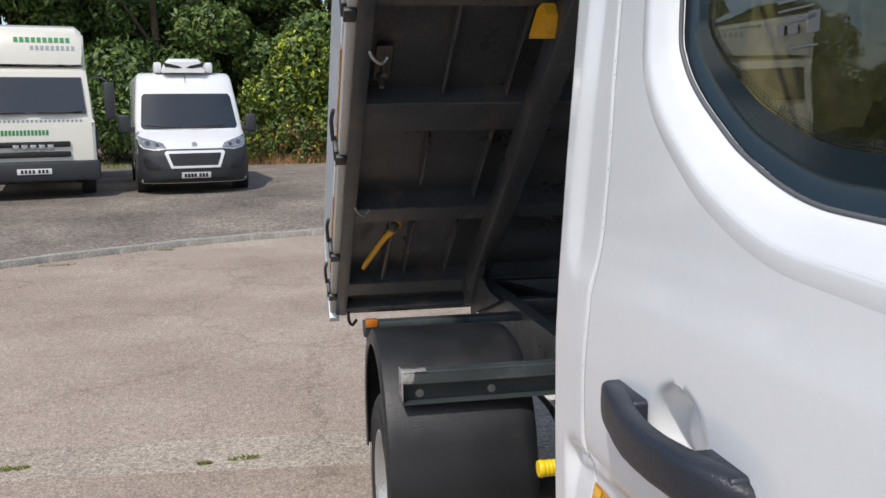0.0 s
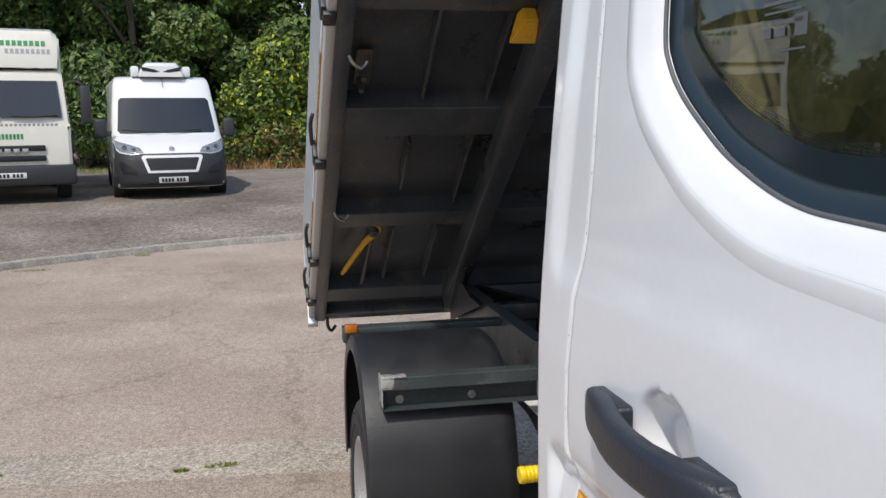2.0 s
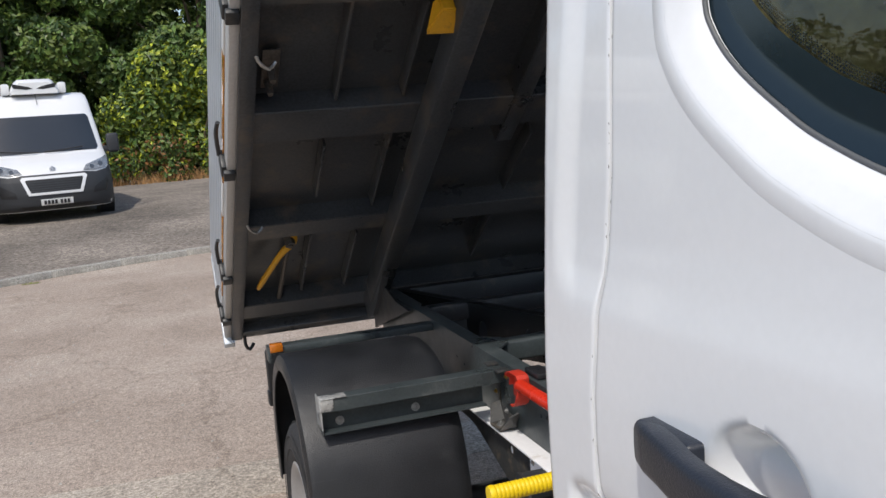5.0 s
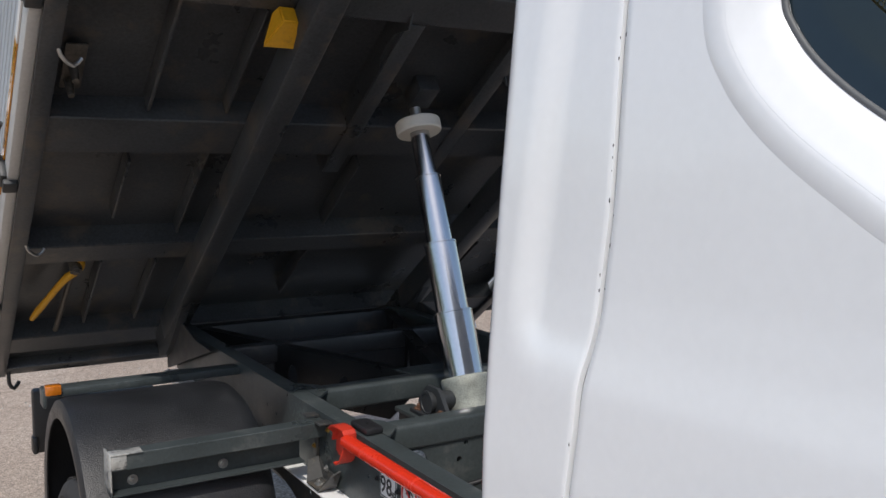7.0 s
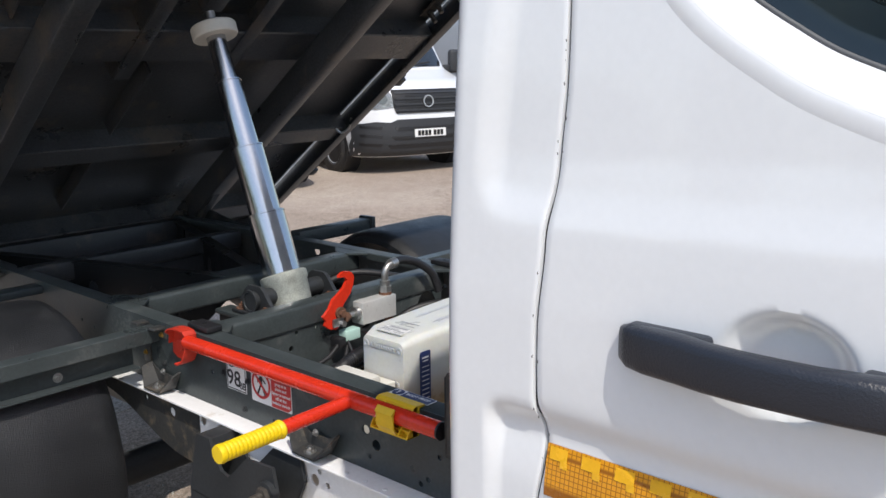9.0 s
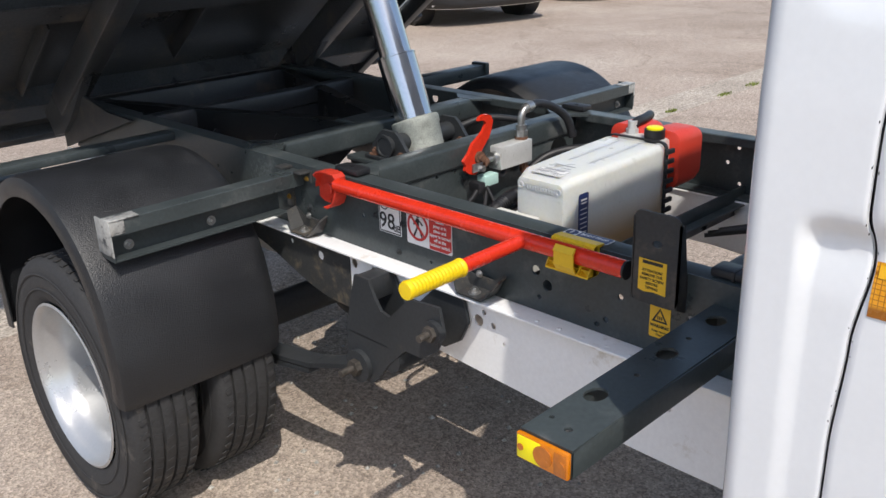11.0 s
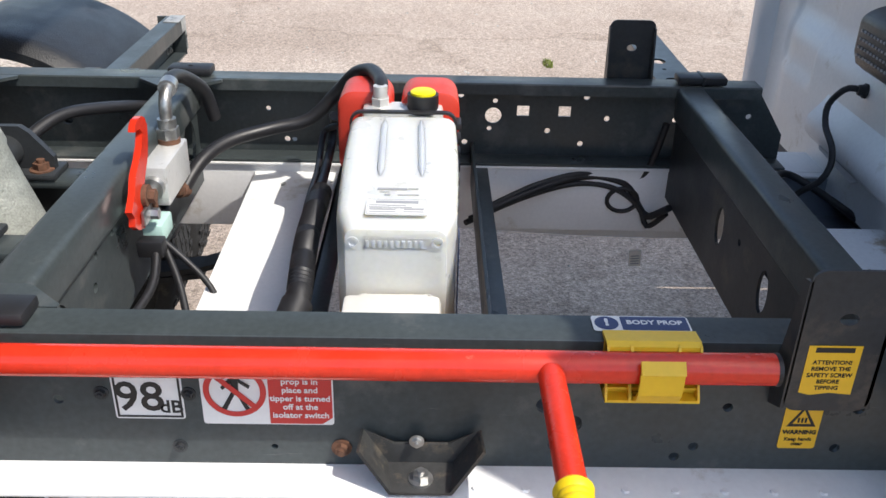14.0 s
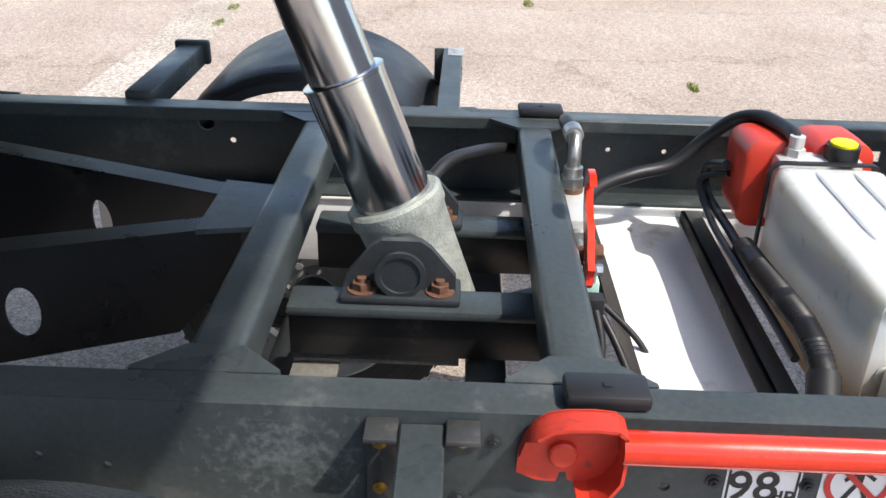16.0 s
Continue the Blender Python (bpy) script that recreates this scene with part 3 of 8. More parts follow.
def distances():
    """Signed distance to the window's edge on a fine grid; positive outside."""
    gy, gz = np.meshgrid(np.linspace(-0.32, 1.10, 285), np.linspace(0.45, 2.05, 321), indexing="ij")
    best = np.full(gy.shape, 9.0)
    sign = np.ones(gy.shape)
    for p, q in zip(WINDOW, WINDOW[1:]):
        ex, ez = q.x - p.x, q.y - p.y
        k = np.clip(((gy - p.x) * ex + (gz - p.y) * ez) / (ex * ex + ez * ez), 0, 1)
        dy, dz = gy - p.x - k * ex, gz - p.y - k * ez
        dist = np.hypot(dy, dz)
        near = dist < best
        best = np.where(near, dist, best)
        sign = np.where(near, np.where(ex * dz - ez * dy > 0, -1.0, 1.0), sign)
    return best * sign


GRID = distances()


def window_d(y, z):
    """How far (y, z) lies outside the side window's edge; negative inside."""
    a, b = min(max((y + 0.32) / 0.005, 0), 283.999), min(max((z - 0.45) / 0.005, 0), 319.999)
    i, j = int(a), int(b)
    a, b = a - i, b - j
    d = (GRID[i, j] * (1 - a) + GRID[i + 1, j] * a) * (1 - b) + (GRID[i, j + 1] * (1 - a) + GRID[i + 1, j + 1] * a) * b
    return max(float(d), z - 1.98, -0.22 - y)


def ledge(y):
    """Width of the sloping band round the window."""
    return 0.027


# the door's section: a groove above the tape, a soft shoulder, then a lean to the roof
SECTION = [(0.50, -0.060), (0.62, -0.066), (0.80, -0.074), (0.95, -0.079), (1.05, -0.080), (1.13, -0.079), (1.155, -0.0755), (1.172, -0.0715), (1.187, -0.073), (1.203, -0.0820),
           (1.215, -0.0840), (1.25, -0.0852), (1.30, -0.0845), (1.345, -0.0818), (1.370, -0.0798), (1.380, -0.0775), (1.40, -0.0735), (1.43, -0.0695), (1.46, -0.0673), (1.50, -0.0648),
           (1.57, -0.0602), (1.63, -0.0552), (1.80, -0.042), (2.05, -0.015)]
SZ = np.linspace(0.45, 2.10, 1651)


def rounded(points, width):
    """The section sampled every millimetre, its corners rounded."""
    raw = np.interp(SZ, [p[0] for p in points], [p[1] for p in points])
    k = np.exp(-0.5 * (np.arange(-40, 41) / width) ** 2)
    return np.convolve(np.pad(raw, 40, mode="edge"), k / k.sum(), mode="valid")


DOOR_X = rounded(SECTION, 4.0)
BORDER_X = rounded([(0.50, -0.060), (0.80, -0.078), (1.0, -0.0835), (1.21, -0.0848), (1.30, -0.0842), (1.37, -0.0805), (1.50, -0.0715), (1.63, -0.061), (1.8, -0.047), (2.05, -0.02)], 8.0)


def skin(y, z):
    zz = z - 0.004 - 0.037 * max(0.935 - y, 0) * smooth(1.25, 1.33, z) * (1 - smooth(1.46, 1.55, z))
    i = min(max((zz - 0.45) * 1000, 0), 1649.999)
    x = float(DOOR_X[int(i)] * (1 - i % 1) + DOOR_X[int(i) + 1] * (i % 1))
    d = window_d(y, z)
    k = min(max((ledge(y) - d) / ledge(y), 0), 1.25)
    return x - 0.003 + ((0.018 - 0.05 * max(z - 1.52, 0) * (z < 1.62) - 0.005 * (z >= 1.62)) * k if y < 0.90 else 0)


def door_x(y, z):
    x = skin(y, z)
    e = math.sqrt(((y - 0.7205) / 0.0535) ** 2 + ((z - 1.297) / 0.042) ** 2)
    x += 0.025 * (1 - smooth(0.55, 1.0, e)) if e < 1 else 0
    g = seam_y(z) - y
    x += 0.0025 * (1 - smooth(0, 0.005, g)) ** 2
    return x


def post_x(y, z):
    i = min(max((z - 0.45) * 1000, 0), 1649.999)
    border = float(BORDER_X[max(int(i) - 4, 0)]) - 0.003
    # shallow pressings beside the seam, above the shoulder and below the groove
    side = smooth(0.0, 0.038, 1.022 - 0.08 * max(z - 1.45, 0) - y)
    low_side = smooth(0.0, 0.022, 1.004 - y)
    upper = side * smooth(1.355, 1.405, z - 0.42 * max(0, y - 0.975))
    lower = low_side * (1 - smooth(1.19, 1.215, z + 0.35 * max(0, y - 0.972)))
    x = border + (skin(0.93, z) + 0.001 - border) * max(upper, lower)
    g = y - seam_y(z)
    x += 0.003 * (1 - smooth(0, 0.008, g)) ** 2
    r = 0.024
    u = y - (POST_END - r)
    if u > 0:
        x += r - math.sqrt(max(r * r - u * u, 0))
    return x


POST_END = 1.057


def side_panel(fn, y_of, nz, ny, z0, z1, keep=None, snap=0.0055, flange=0):
    bm = bmesh.new()
    grid = []
    for j in range(nz + 1):
        z = z0 + (z1 - z0) * j / nz
        ya, yb = y_of(z)
        row = []
        for i in range(ny + 1):
            s = i / ny
            y = ya + (yb - ya) * s
            if keep:
                d = keep(y, z)
                if abs(d) < snap:
                    h = 0.002
                    gy, gz = (keep(y + h, z) - d) / h, (keep(y, z + h) - d) / h
                    n = max(math.hypot(gy, gz), 1e-6)
                    y, zz = y - d * gy / n / n, z - d * gz / n / n
                    row.append(bm.verts.new((fn(y, zz), y, zz)))
                    continue
            row.append(bm.verts.new((fn(y, z), y, z)))
        if flange:
            v = row[-1 if flange > 0 else 0].co
            turned = bm.verts.new((v.x + (0.016 if flange > 0 else 0.0045), v.y + (0.0004 if flange > 0 else -0.0004), v.z))
            row = row + [turned] if flange > 0 else [turned] + row
        grid.append(row)
    for a, b in zip(grid, grid[1:]):
        for i in range(ny + (1 if flange else 0)):
            q = (a[i], a[i + 1], b[i + 1], b[i])
            if keep:
                if min(keep(v.co.y, v.co.z) for v in q) < -0.0015:
                    continue
            bm.faces.new(q)
    loose = [v for v in bm.verts if not v.link_faces]
    bmesh.ops.delete(bm, geom=loose, context="VERTS")
    return bm


cab = None
for near in (True, False):
    bm = side_panel(post_x, lambda z: (seam_y(z) + 0.0036, POST_END - 0.0002), 200 if near else 60, 56 if near else 20, 0.62, 2.02, flange=-1)
    # the folded return behind the post
    zs = [0.62 + 0.05 * i for i in range(29)]
    rows = [[bm.verts.new(p) for p in ((post_x(POST_END - 0.0002, z), POST_END - 0.0002, z), (-0.012, POST_END - 0.003, z), (0.012, 1.018, z))] for z in zs]
    for ra, rb in zip(rows, rows[1:]):
        for k in range(2):
            bm.faces.new((ra[k], ra[k + 1], rb[k + 1], rb[k]))
    if not near:
        bm.transform(mirror(Matrix.Identity(4)))
    post = part("rear_post", bm, PAINT, truck if cab is None else cab, "white painted rear corner post of the cab", smooth=60)
    if cab is None:
        cab = post
        cab.name = "cab"
        cab["label"] = "glossy white steel cab with ribbed rear wall"
    bm = side_panel(door_x, lambda z: (-0.30, seam_y(z)), 330 if near else 110, 300 if near else 90, 0.50, 2.02, keep=lambda y, z: window_d(y, z) - ledge(y), snap=0.0048 if near else 0.011, flange=1)
    # the bright ledge that slopes in to the glass
    rows = []
    for k in range(1, len(WINDOW) - 1):
        p, t = WINDOW[k], (WINDOW[k + 1] - WINDOW[k - 1]).normalized()
        out = Vector((t.y, -t.x))
        row = []
        for d, dx in ((ledge(p.x) + 0.018, 0.0008), (ledge(p.x) + 0.015, -0.0003), (ledge(p.x) + 0.0035, -0.0005), (ledge(p.x) + 0.0005, -0.0001), (ledge(p.x) - 0.003, 0.0), (ledge(p.x) * 0.5, 0.0), (0.004, 0.0), (-0.004, 0.010)):
            y, z = p.x + out.x * d, p.y + out.y * d
            row.append(bm.verts.new((skin(y, z) + dx, y, z)))
        rows.append(row)
    for ra, rb in zip(rows, rows[1:]):
        for k in range(7):
            bm.faces.new((ra[k], ra[k + 1], rb[k + 1], rb[k]))
    if not near:
        bm.transform(mirror(Matrix.Identity(4)))
    door = part("cab_door", bm, PAINT, cab, "glossy white cab door with a curved window edge", smooth=40)
    # dark edge behind the door gap
    bm = bmesh.new()
    pts = [0.5 + 0.03 * i for i in range(51)]
    for z0, z1 in zip(pts, pts[1:]):
        q = [(skin(0.93, z) + 0.009, seam_y(z) + dy, z) for z, dy in ((z0, -0.012), (z0, 0.016), (z1, 0.016), (z1, -0.012))]
        bm.faces.new([bm.verts.new(p) for p in q])
    bmesh.ops.remove_doubles(bm, verts=bm.verts, dist=1e-5)
    if not near:
        bm.transform(mirror(Matrix.Identity(4)))
    part("door_seal", bm, HOSE, cab, "black rubber door seal")
    if near:
        bm = bmesh.new()
        rnd = random.Random(5)
        for i in range(34):
            z = rnd.uniform(1.0, 1.72)
            y, r = seam_y(z) + rnd.choice((-0.0012, 0.0040, 0.0046)), rnd.uniform(0.0005, 0.0013)
            x = (post_x if y > seam_y(z) else door_x)(y, z) - 0.0002
            bm.faces.new([bm.verts.new((x, y + r * 0.6 * math.cos(a), z + r * rnd.uniform(0.8, 1.9) * math.sin(a))) for a in (0, 1.05, 2.09, 3.14, 4.19, 5.24)])
        part("paint_chips", bm, INK, cab, "dark chips in the paint along the door seam", smooth=0)["kind"] = "stuff"
    # window: clear middle, dark printed border, grey rubber lip
    bm = side_panel(lambda y, z: skin(y, z) + 0.0085, lambda z: (-0.23, 0.84), 90, 150, 1.45, 1.99, keep=lambda y, z: -(window_d(y, z) + 0.024))
    finish(bm)
    inner = bmesh.ops.duplicate(bm, geom=bm.verts[:] + bm.edges[:] + bm.faces[:])["geom"]
    bmesh.ops.translate(bm, verts=[g for g in inner if isinstance(g, bmesh.types.BMVert)], vec=(0.004, 0, 0))
    inner_faces = {g for g in inner if isinstance(g, bmesh.types.BMFace)}
    bm.normal_update()
    for f in bm.faces:
        if (f.normal.x > 0) != (f in inner_faces):
            f.normal_flip()
    bm2, lip = bmesh.new(), []
    rows = []
    for k in range(1, len(WINDOW) - 1):
        p, t = WINDOW[k], (WINDOW[k + 1] - WINDOW[k - 1]).normalized()
        out = Vector((t.y, -t.x))
        row = []
        for d in (0.003, -0.009, -0.018, -0.028, -0.037):
            y, z = p.x + out.x * d, p.y + out.y * d
            row.append(bm2.verts.new((skin(y, z) + 0.006, y, z)))
        rows.append(row)
        lip.append((skin(p.x, p.y) + 0.003, p.x, p.y))
    for ra, rb in zip(rows, rows[1:]):
        for k in range(4):
            bm2.faces.new((ra[k], ra[k + 1], rb[k + 1], rb[k]))
    bm3 = bmesh.new()
    sweep(bm3, lip[::3] + [lip[-1]], 0.0020, 8)
    if not near:
        for b3 in (bm, bm2, bm3):
            b3.transform(mirror(Matrix.Identity(4)))
    glass = part("side_window", bm, GLASS, cab, "tinted side window glass", recalc=False)
    glass.visible_shadow = False
    part("window_border", bm2, FRIT, cab, "dark printed border of the side window", smooth=60)
    part("window_rubber", bm3, LIP, cab, "grey rubber lip round the side window", smooth=60)
    if near:
        bm = bmesh.new()
        for k, (d, r) in enumerate(((-0.0384, 0.0009), (-0.0405, 0.0008), (-0.0425, 0.0007), (-0.0444, 0.0006))):
            for j in range(8, len(WINDOW) - 2):
                p, q = WINDOW[j], WINDOW[j + 1]
                t = (q - p).normalized()
                out = Vector((t.y, -t.x))
                for i in range(max(int((q - p).length / 0.0023), 1)):
                    c = p + t * (0.0023 * (i + 0.5 * (k % 2))) + out * d
                    vs = [bm.verts.new((skin(c.x, c.y) + 0.0078, c.x + r * math.cos(a), c.y + r * math.sin(a))) for a in (0, 1.05, 2.09, 3.14, 4.19, 5.24)]
                    bm.faces.new(vs)
        part("printed_dots", bm, FRIT, cab, "fine dots along the printed border", smooth=0)["kind"] = "stuff"
        bm = bmesh.new()
        for y0, z0, w, h in ((0.680, 1.628, 0.040, 0.0018), (0.684, 1.623, 0.048, 0.0024), (0.682, 1.617, 0.044, 0.0016), (0.672, 1.609, 0.036, 0.0030), (0.668, 1.601, 0.012, 0.0060), (0.682, 1.601, 0.009, 0.0070), (0.666, 1.591, 0.034, 0.0014), (0.645, 1.600, 0.014, 0.014)):
            vs = [bm.verts.new((skin(yy, zz) + 0.0076, yy, zz)) for yy, zz in ((y0, z0), (y0 - w, z0), (y0 - w, z0 + h), (y0, z0 + h))]
            bm.faces.new(vs)
        part("etched_mark", bm, LIP, cab, "small etched marks on the glass", smooth=0)["kind"] = "stuff"
    # reflective tape along the door
    bm = bmesh.new()
    n = 60
    rows = [[bm.verts.new((door_x(min(0.9335 - 1.2 * i / n, 0.926), z) - 0.0012, 0.9335 - 1.2 * i / n, z)) for i in range(n + 1)] for z in (1.124, 1.132, 1.140, 1.148, 1.156, 1.164, 1.1735)]
    for a, b in zip(rows, rows[1:]):
        for i in range(n):
            bm.faces.new((a[i], a[i + 1], b[i + 1], b[i]))
    for i in range(26):
        y = 0.930 - 0.034 * i
        for dy, z0, z1, w in ((0, 1.160, 1.1715, 0.019), (0.012, 1.154, 1.160, 0.008)):
            vs = [bm.verts.new((door_x(yy, zz) - 0.0022, yy, zz)) for yy, zz in ((y - dy, z0), (y - dy - w, z0), (y - dy - w, z1), (y - dy, z1))]
            bm.faces.new(vs).material_index = 1
    if not near:
        bm.transform(mirror(Matrix.Identity(4)))
    part("reflective_tape", bm, [TAPE, TAPE_LIGHT], door, "amber honeycomb reflective tape", smooth=0)
    # pull handle
    bm = bmesh.new()
    hs = [(-0.086, 0.855, 1.291, 0.008, 0.004), (-0.091, 0.852, 1.291, 0.0145, 0.007), (-0.095, 0.843, 1.291, 0.0180, 0.010), (-0.099, 0.825, 1.291, 0.0190, 0.0115), (-0.105, 0.795, 1.292, 0.0190, 0.0115),
          (-0.111, 0.770, 1.292, 0.0185, 0.0110), (-0.116, 0.740, 1.293, 0.0182, 0.0108), (-0.118, 0.712, 1.294, 0.0180, 0.0108), (-0.117, 0.688, 1.294, 0.0180, 0.0110), (-0.113, 0.662, 1.294, 0.0183, 0.0120),
          (-0.106, 0.638, 1.293, 0.0185, 0.0140), (-0.097, 0.616, 1.292, 0.0175, 0.0130), (-0.089, 0.603, 1.291, 0.0120, 0.0080), (-0.086, 0.599, 1.291, 0.0060, 0.0050)]
    rings = []
    for hx, hy, hz, rz, rx in hs:
        ringv = []
        for k in range(16):
            c, s = math.cos(2 * math.pi * k / 16), math.sin(2 * math.pi * k / 16)
            ringv.append(bm.verts.new((hx + rx * math.copysign(abs(c) ** 0.5, c), hy, hz + rz * math.copysign(abs(s) ** 0.5, s))))
        rings.append(ringv)
    for a, b in zip(rings, rings[1:]):
        for k in range(16):
            bm.faces.new((a[k], a[(k + 1) % 16], b[(k + 1) % 16], b[k]))
    bm.faces.new(rings[0])
    bm.faces.new(rings[-1][::-1])
    box(bm, -0.102, -0.078, 0.776, 0.846, 1.275, 1.3095, 0.004)
    box(bm, -0.102, -0.078, 0.608, 0.666, 1.277, 1.309, 0.004)
    if not near:
        bm.transform(mirror(Matrix.Identity(4)))
    part("door_handle", bm, NAVY, door, "dark blue-black plastic pull handle", smooth=50)

# rear wall with pressed ribs
def rear_y(x, z):
    y = 1.022
    k = (x - 0.02) / 0.105
    rib = smooth(-0.35, 0.25, math.cos(2 * math.pi * k))
    foot = 1.085 + 0.045 * (1 - rib)
    y -= 0.026 * rib * smooth(foot, foot + 0.03, z) * smooth(0.10, 0.16, x) * smooth(0.40, 0.46, 2 * CX - x)
    y += 0.030 * (1 - smooth(0.90, 0.97, z)) * smooth(0.05, 0.2, x) * smooth(0.05, 0.2, 2 * CX - x)
    # shallow pressing beside the far corner
    y -= 0.010 * smooth(1.50, 1.515, x) * (1 - smooth(1.70, 1.715, x)) * smooth(0.835, 0.85, z)
    return y


bm = bmesh.new()
nx, nz = 240, 84
rows = [[bm.verts.new((-0.02 + (2 * CX + 0.04) * i / nx, rear_y(-0.02 + (2 * CX + 0.04) * i / nx, 0.67 + 1.35 * j / nz), 0.67 + 1.35 * j / nz)) for i in range(nx + 1)] for j in range(nz + 1)]
for a, b in zip(rows, rows[1:]):
    for i in range(nx):
        bm.faces.new((a[i], a[i + 1], b[i + 1], b[i]))
part("rear_wall", bm, PAINT_DIRTY, cab, "white pressed steel rear wall with vertical ribs", smooth=60)
# sill below the rear wall
bm = bmesh.new()
sec = [(1.045, 0.86), (1.060, 0.835), (1.085, 0.805), (1.087, 0.775), (1.075, 0.760), (1.02, 0.755), (0.98, 0.70)]
for (ya, za), (yb, zb) in zip(sec, sec[1:]):
    vs = [bm.verts.new(p) for p in ((0.02, ya, za), (1.40, ya, za), (1.40, yb, zb), (0.02, yb, zb))]
    bm.faces.new(vs)
bmesh.ops.remove_doubles(bm, verts=bm.verts, dist=1e-5)
part("rear_sill", bm, PAINT_DIRTY, cab, "dusty white rolled sill under the rear wall", smooth=50)

# folded plate at the near end of the sill
bm = bmesh.new()
q = [bm.verts.new(p) for p in ((0.505, 1.060, 0.790), (0.505, 1.045, 0.706), (0.365, 1.022, 0.706), (0.365, 1.050, 0.800), (0.505, 1.03, 0.80), (0.365, 1.02, 0.812))]
bm.faces.new((q[0], q[1], q[2], q[3]))
bm.faces.new((q[0], q[3], q[5], q[4]))
finish(bm)
bmesh.ops.solidify(bm, geom=bm.faces[:], thickness=0.003)
part("sill_end", bm, PAINT_DIRTY, cab, "white folded plate at the sill end")
bm = bmesh.new()
plate(bm, [[(0.355, 1.0), (0.505, 1.0), (0.505, 1.118), (0.475, 1.138), (0.355, 1.145)], ring(0.41, 1.11, 0.008, 0.006)], Matrix.Translation((0, 0, 0.7065)), 0.0028)
part("sill_foot", bm, PAINT_DIRTY, cab, "flat white plate below the sill")

# roof, bonnet, windscreen and floor
def cab_shell():
    bm = bmesh.new()
    prof = [(1.04, 2.02, 0.03), (0.95, 2.30, 0.06), (0.6, 2.38, 0.10), (0.1, 2.38, 0.11), (-0.25, 2.30, 0.11)]
    rows = []
    for y, z, inset in prof:
        rows.append([bm.verts.new((x, y, zz)) for x, zz in ((0.0 - 0.01, 2.015), (inset, z - 0.08), (inset + 0.1, z), (CX, z + 0.02), (2 * CX - inset - 0.1, z), (2 * CX - inset, z - 0.08), (2 * CX + 0.01, 2.015))])
    for a, b in zip(rows, rows[1:]):
        for i in range(6):
            bm.faces.new((a[i], a[i + 1], b[i + 1], b[i]))
    return bm


part("roof", cab_shell(), PAINT, cab, "white cab roof", smooth=60)
bm = bmesh.new()
outline = [(-0.30, 2.02, 0.0), (-0.30, 0.50, -0.065), (-1.42, 0.50, 0.08), (-1.42, 1.02, 0.08), (-1.30, 1.10, 0.04), (-0.95, 1.28, -0.02)]
for side in (0, 1):
    vs = []
    for y, z, x in outline:
        vs.append(bm.verts.new((x if not side else 2 * CX - x, y, z)))
    bm.faces.new(vs)
pairs = [outline[i] for i in (1, 2, 3, 4, 5)]
for (y0, z0, x0), (y1, z1, x1) in zip(pairs, pairs[1:]):
    bm.faces.new([bm.verts.new(p) for p in ((x0, y0, z0), (2 * CX - x0, y0, z0), (2 * CX - x1, y1, z1), (x1, y1, z1))])
bmesh.ops.remove_doubles(bm, verts=bm.verts, dist=1e-4)
part("bonnet", bm, PAINT, cab, "white bonnet and front wings", smooth=50)
bm = bmesh.new()
bm.faces.new([bm.verts.new(p) for p in ((0.03, -0.95, 1.285), (2 * CX - 0.03, -0.95, 1.285), (2 * CX - 0.12, -0.26, 2.28), (0.12, -0.26, 2.28))])
part("windscreen", bm, GLASS, cab, "sloping windscreen").visible_shadow = False
bm = bmesh.new()
box(bm, -0.055, 2 * CX + 0.055, -1.35, 1.0, 0.46, 0.50, 0.0)
part("cab_floor", bm, CABIN, cab)
# unseen panels added to stop sun passing through the cab to the ground
bm = bmesh.new()
box(bm, 0.0, 2 * CX, 0.985, 1.0, 0.46, 0.80, 0.0)
box(bm, 0.0, 2 * CX, 0.95, 0.985, 0.80, 1.30, 0.0)
part("cab_bulkhead", bm, CABIN, cab, "grey lower bulkhead inside the cab")
bm = bmesh.new()
box(bm, 0.0, 2 * CX, 0.955, 0.968, 1.30, 2.02, 0.0)
part("bulkhead_lining", bm, LINING, cab, "cracked olive-brown lining on the rear of the cab")
for sx in (0.18, 1.16):
    bm = bmesh.new()
    box(bm, sx, sx + 0.5, 0.25, 0.75, 0.85, 1.05, 0.05)
    box(bm, sx + 0.02, sx + 0.48, 0.68, 0.82, 1.02, 1.58, 0.05)
    box(bm, sx + 0.12, sx + 0.38, 0.72, 0.80, 1.60, 1.78, 0.04)
    part("seat", bm, FABRIC, cab, "dark cloth cab seat")
bm = bmesh.new()
box(bm, 0.10, 0.30, 0.42, 0.66, 1.28, 1.42, 0.03)
part("bag", bm, LEATHER_RED, cab, "red bag on the cab seat")

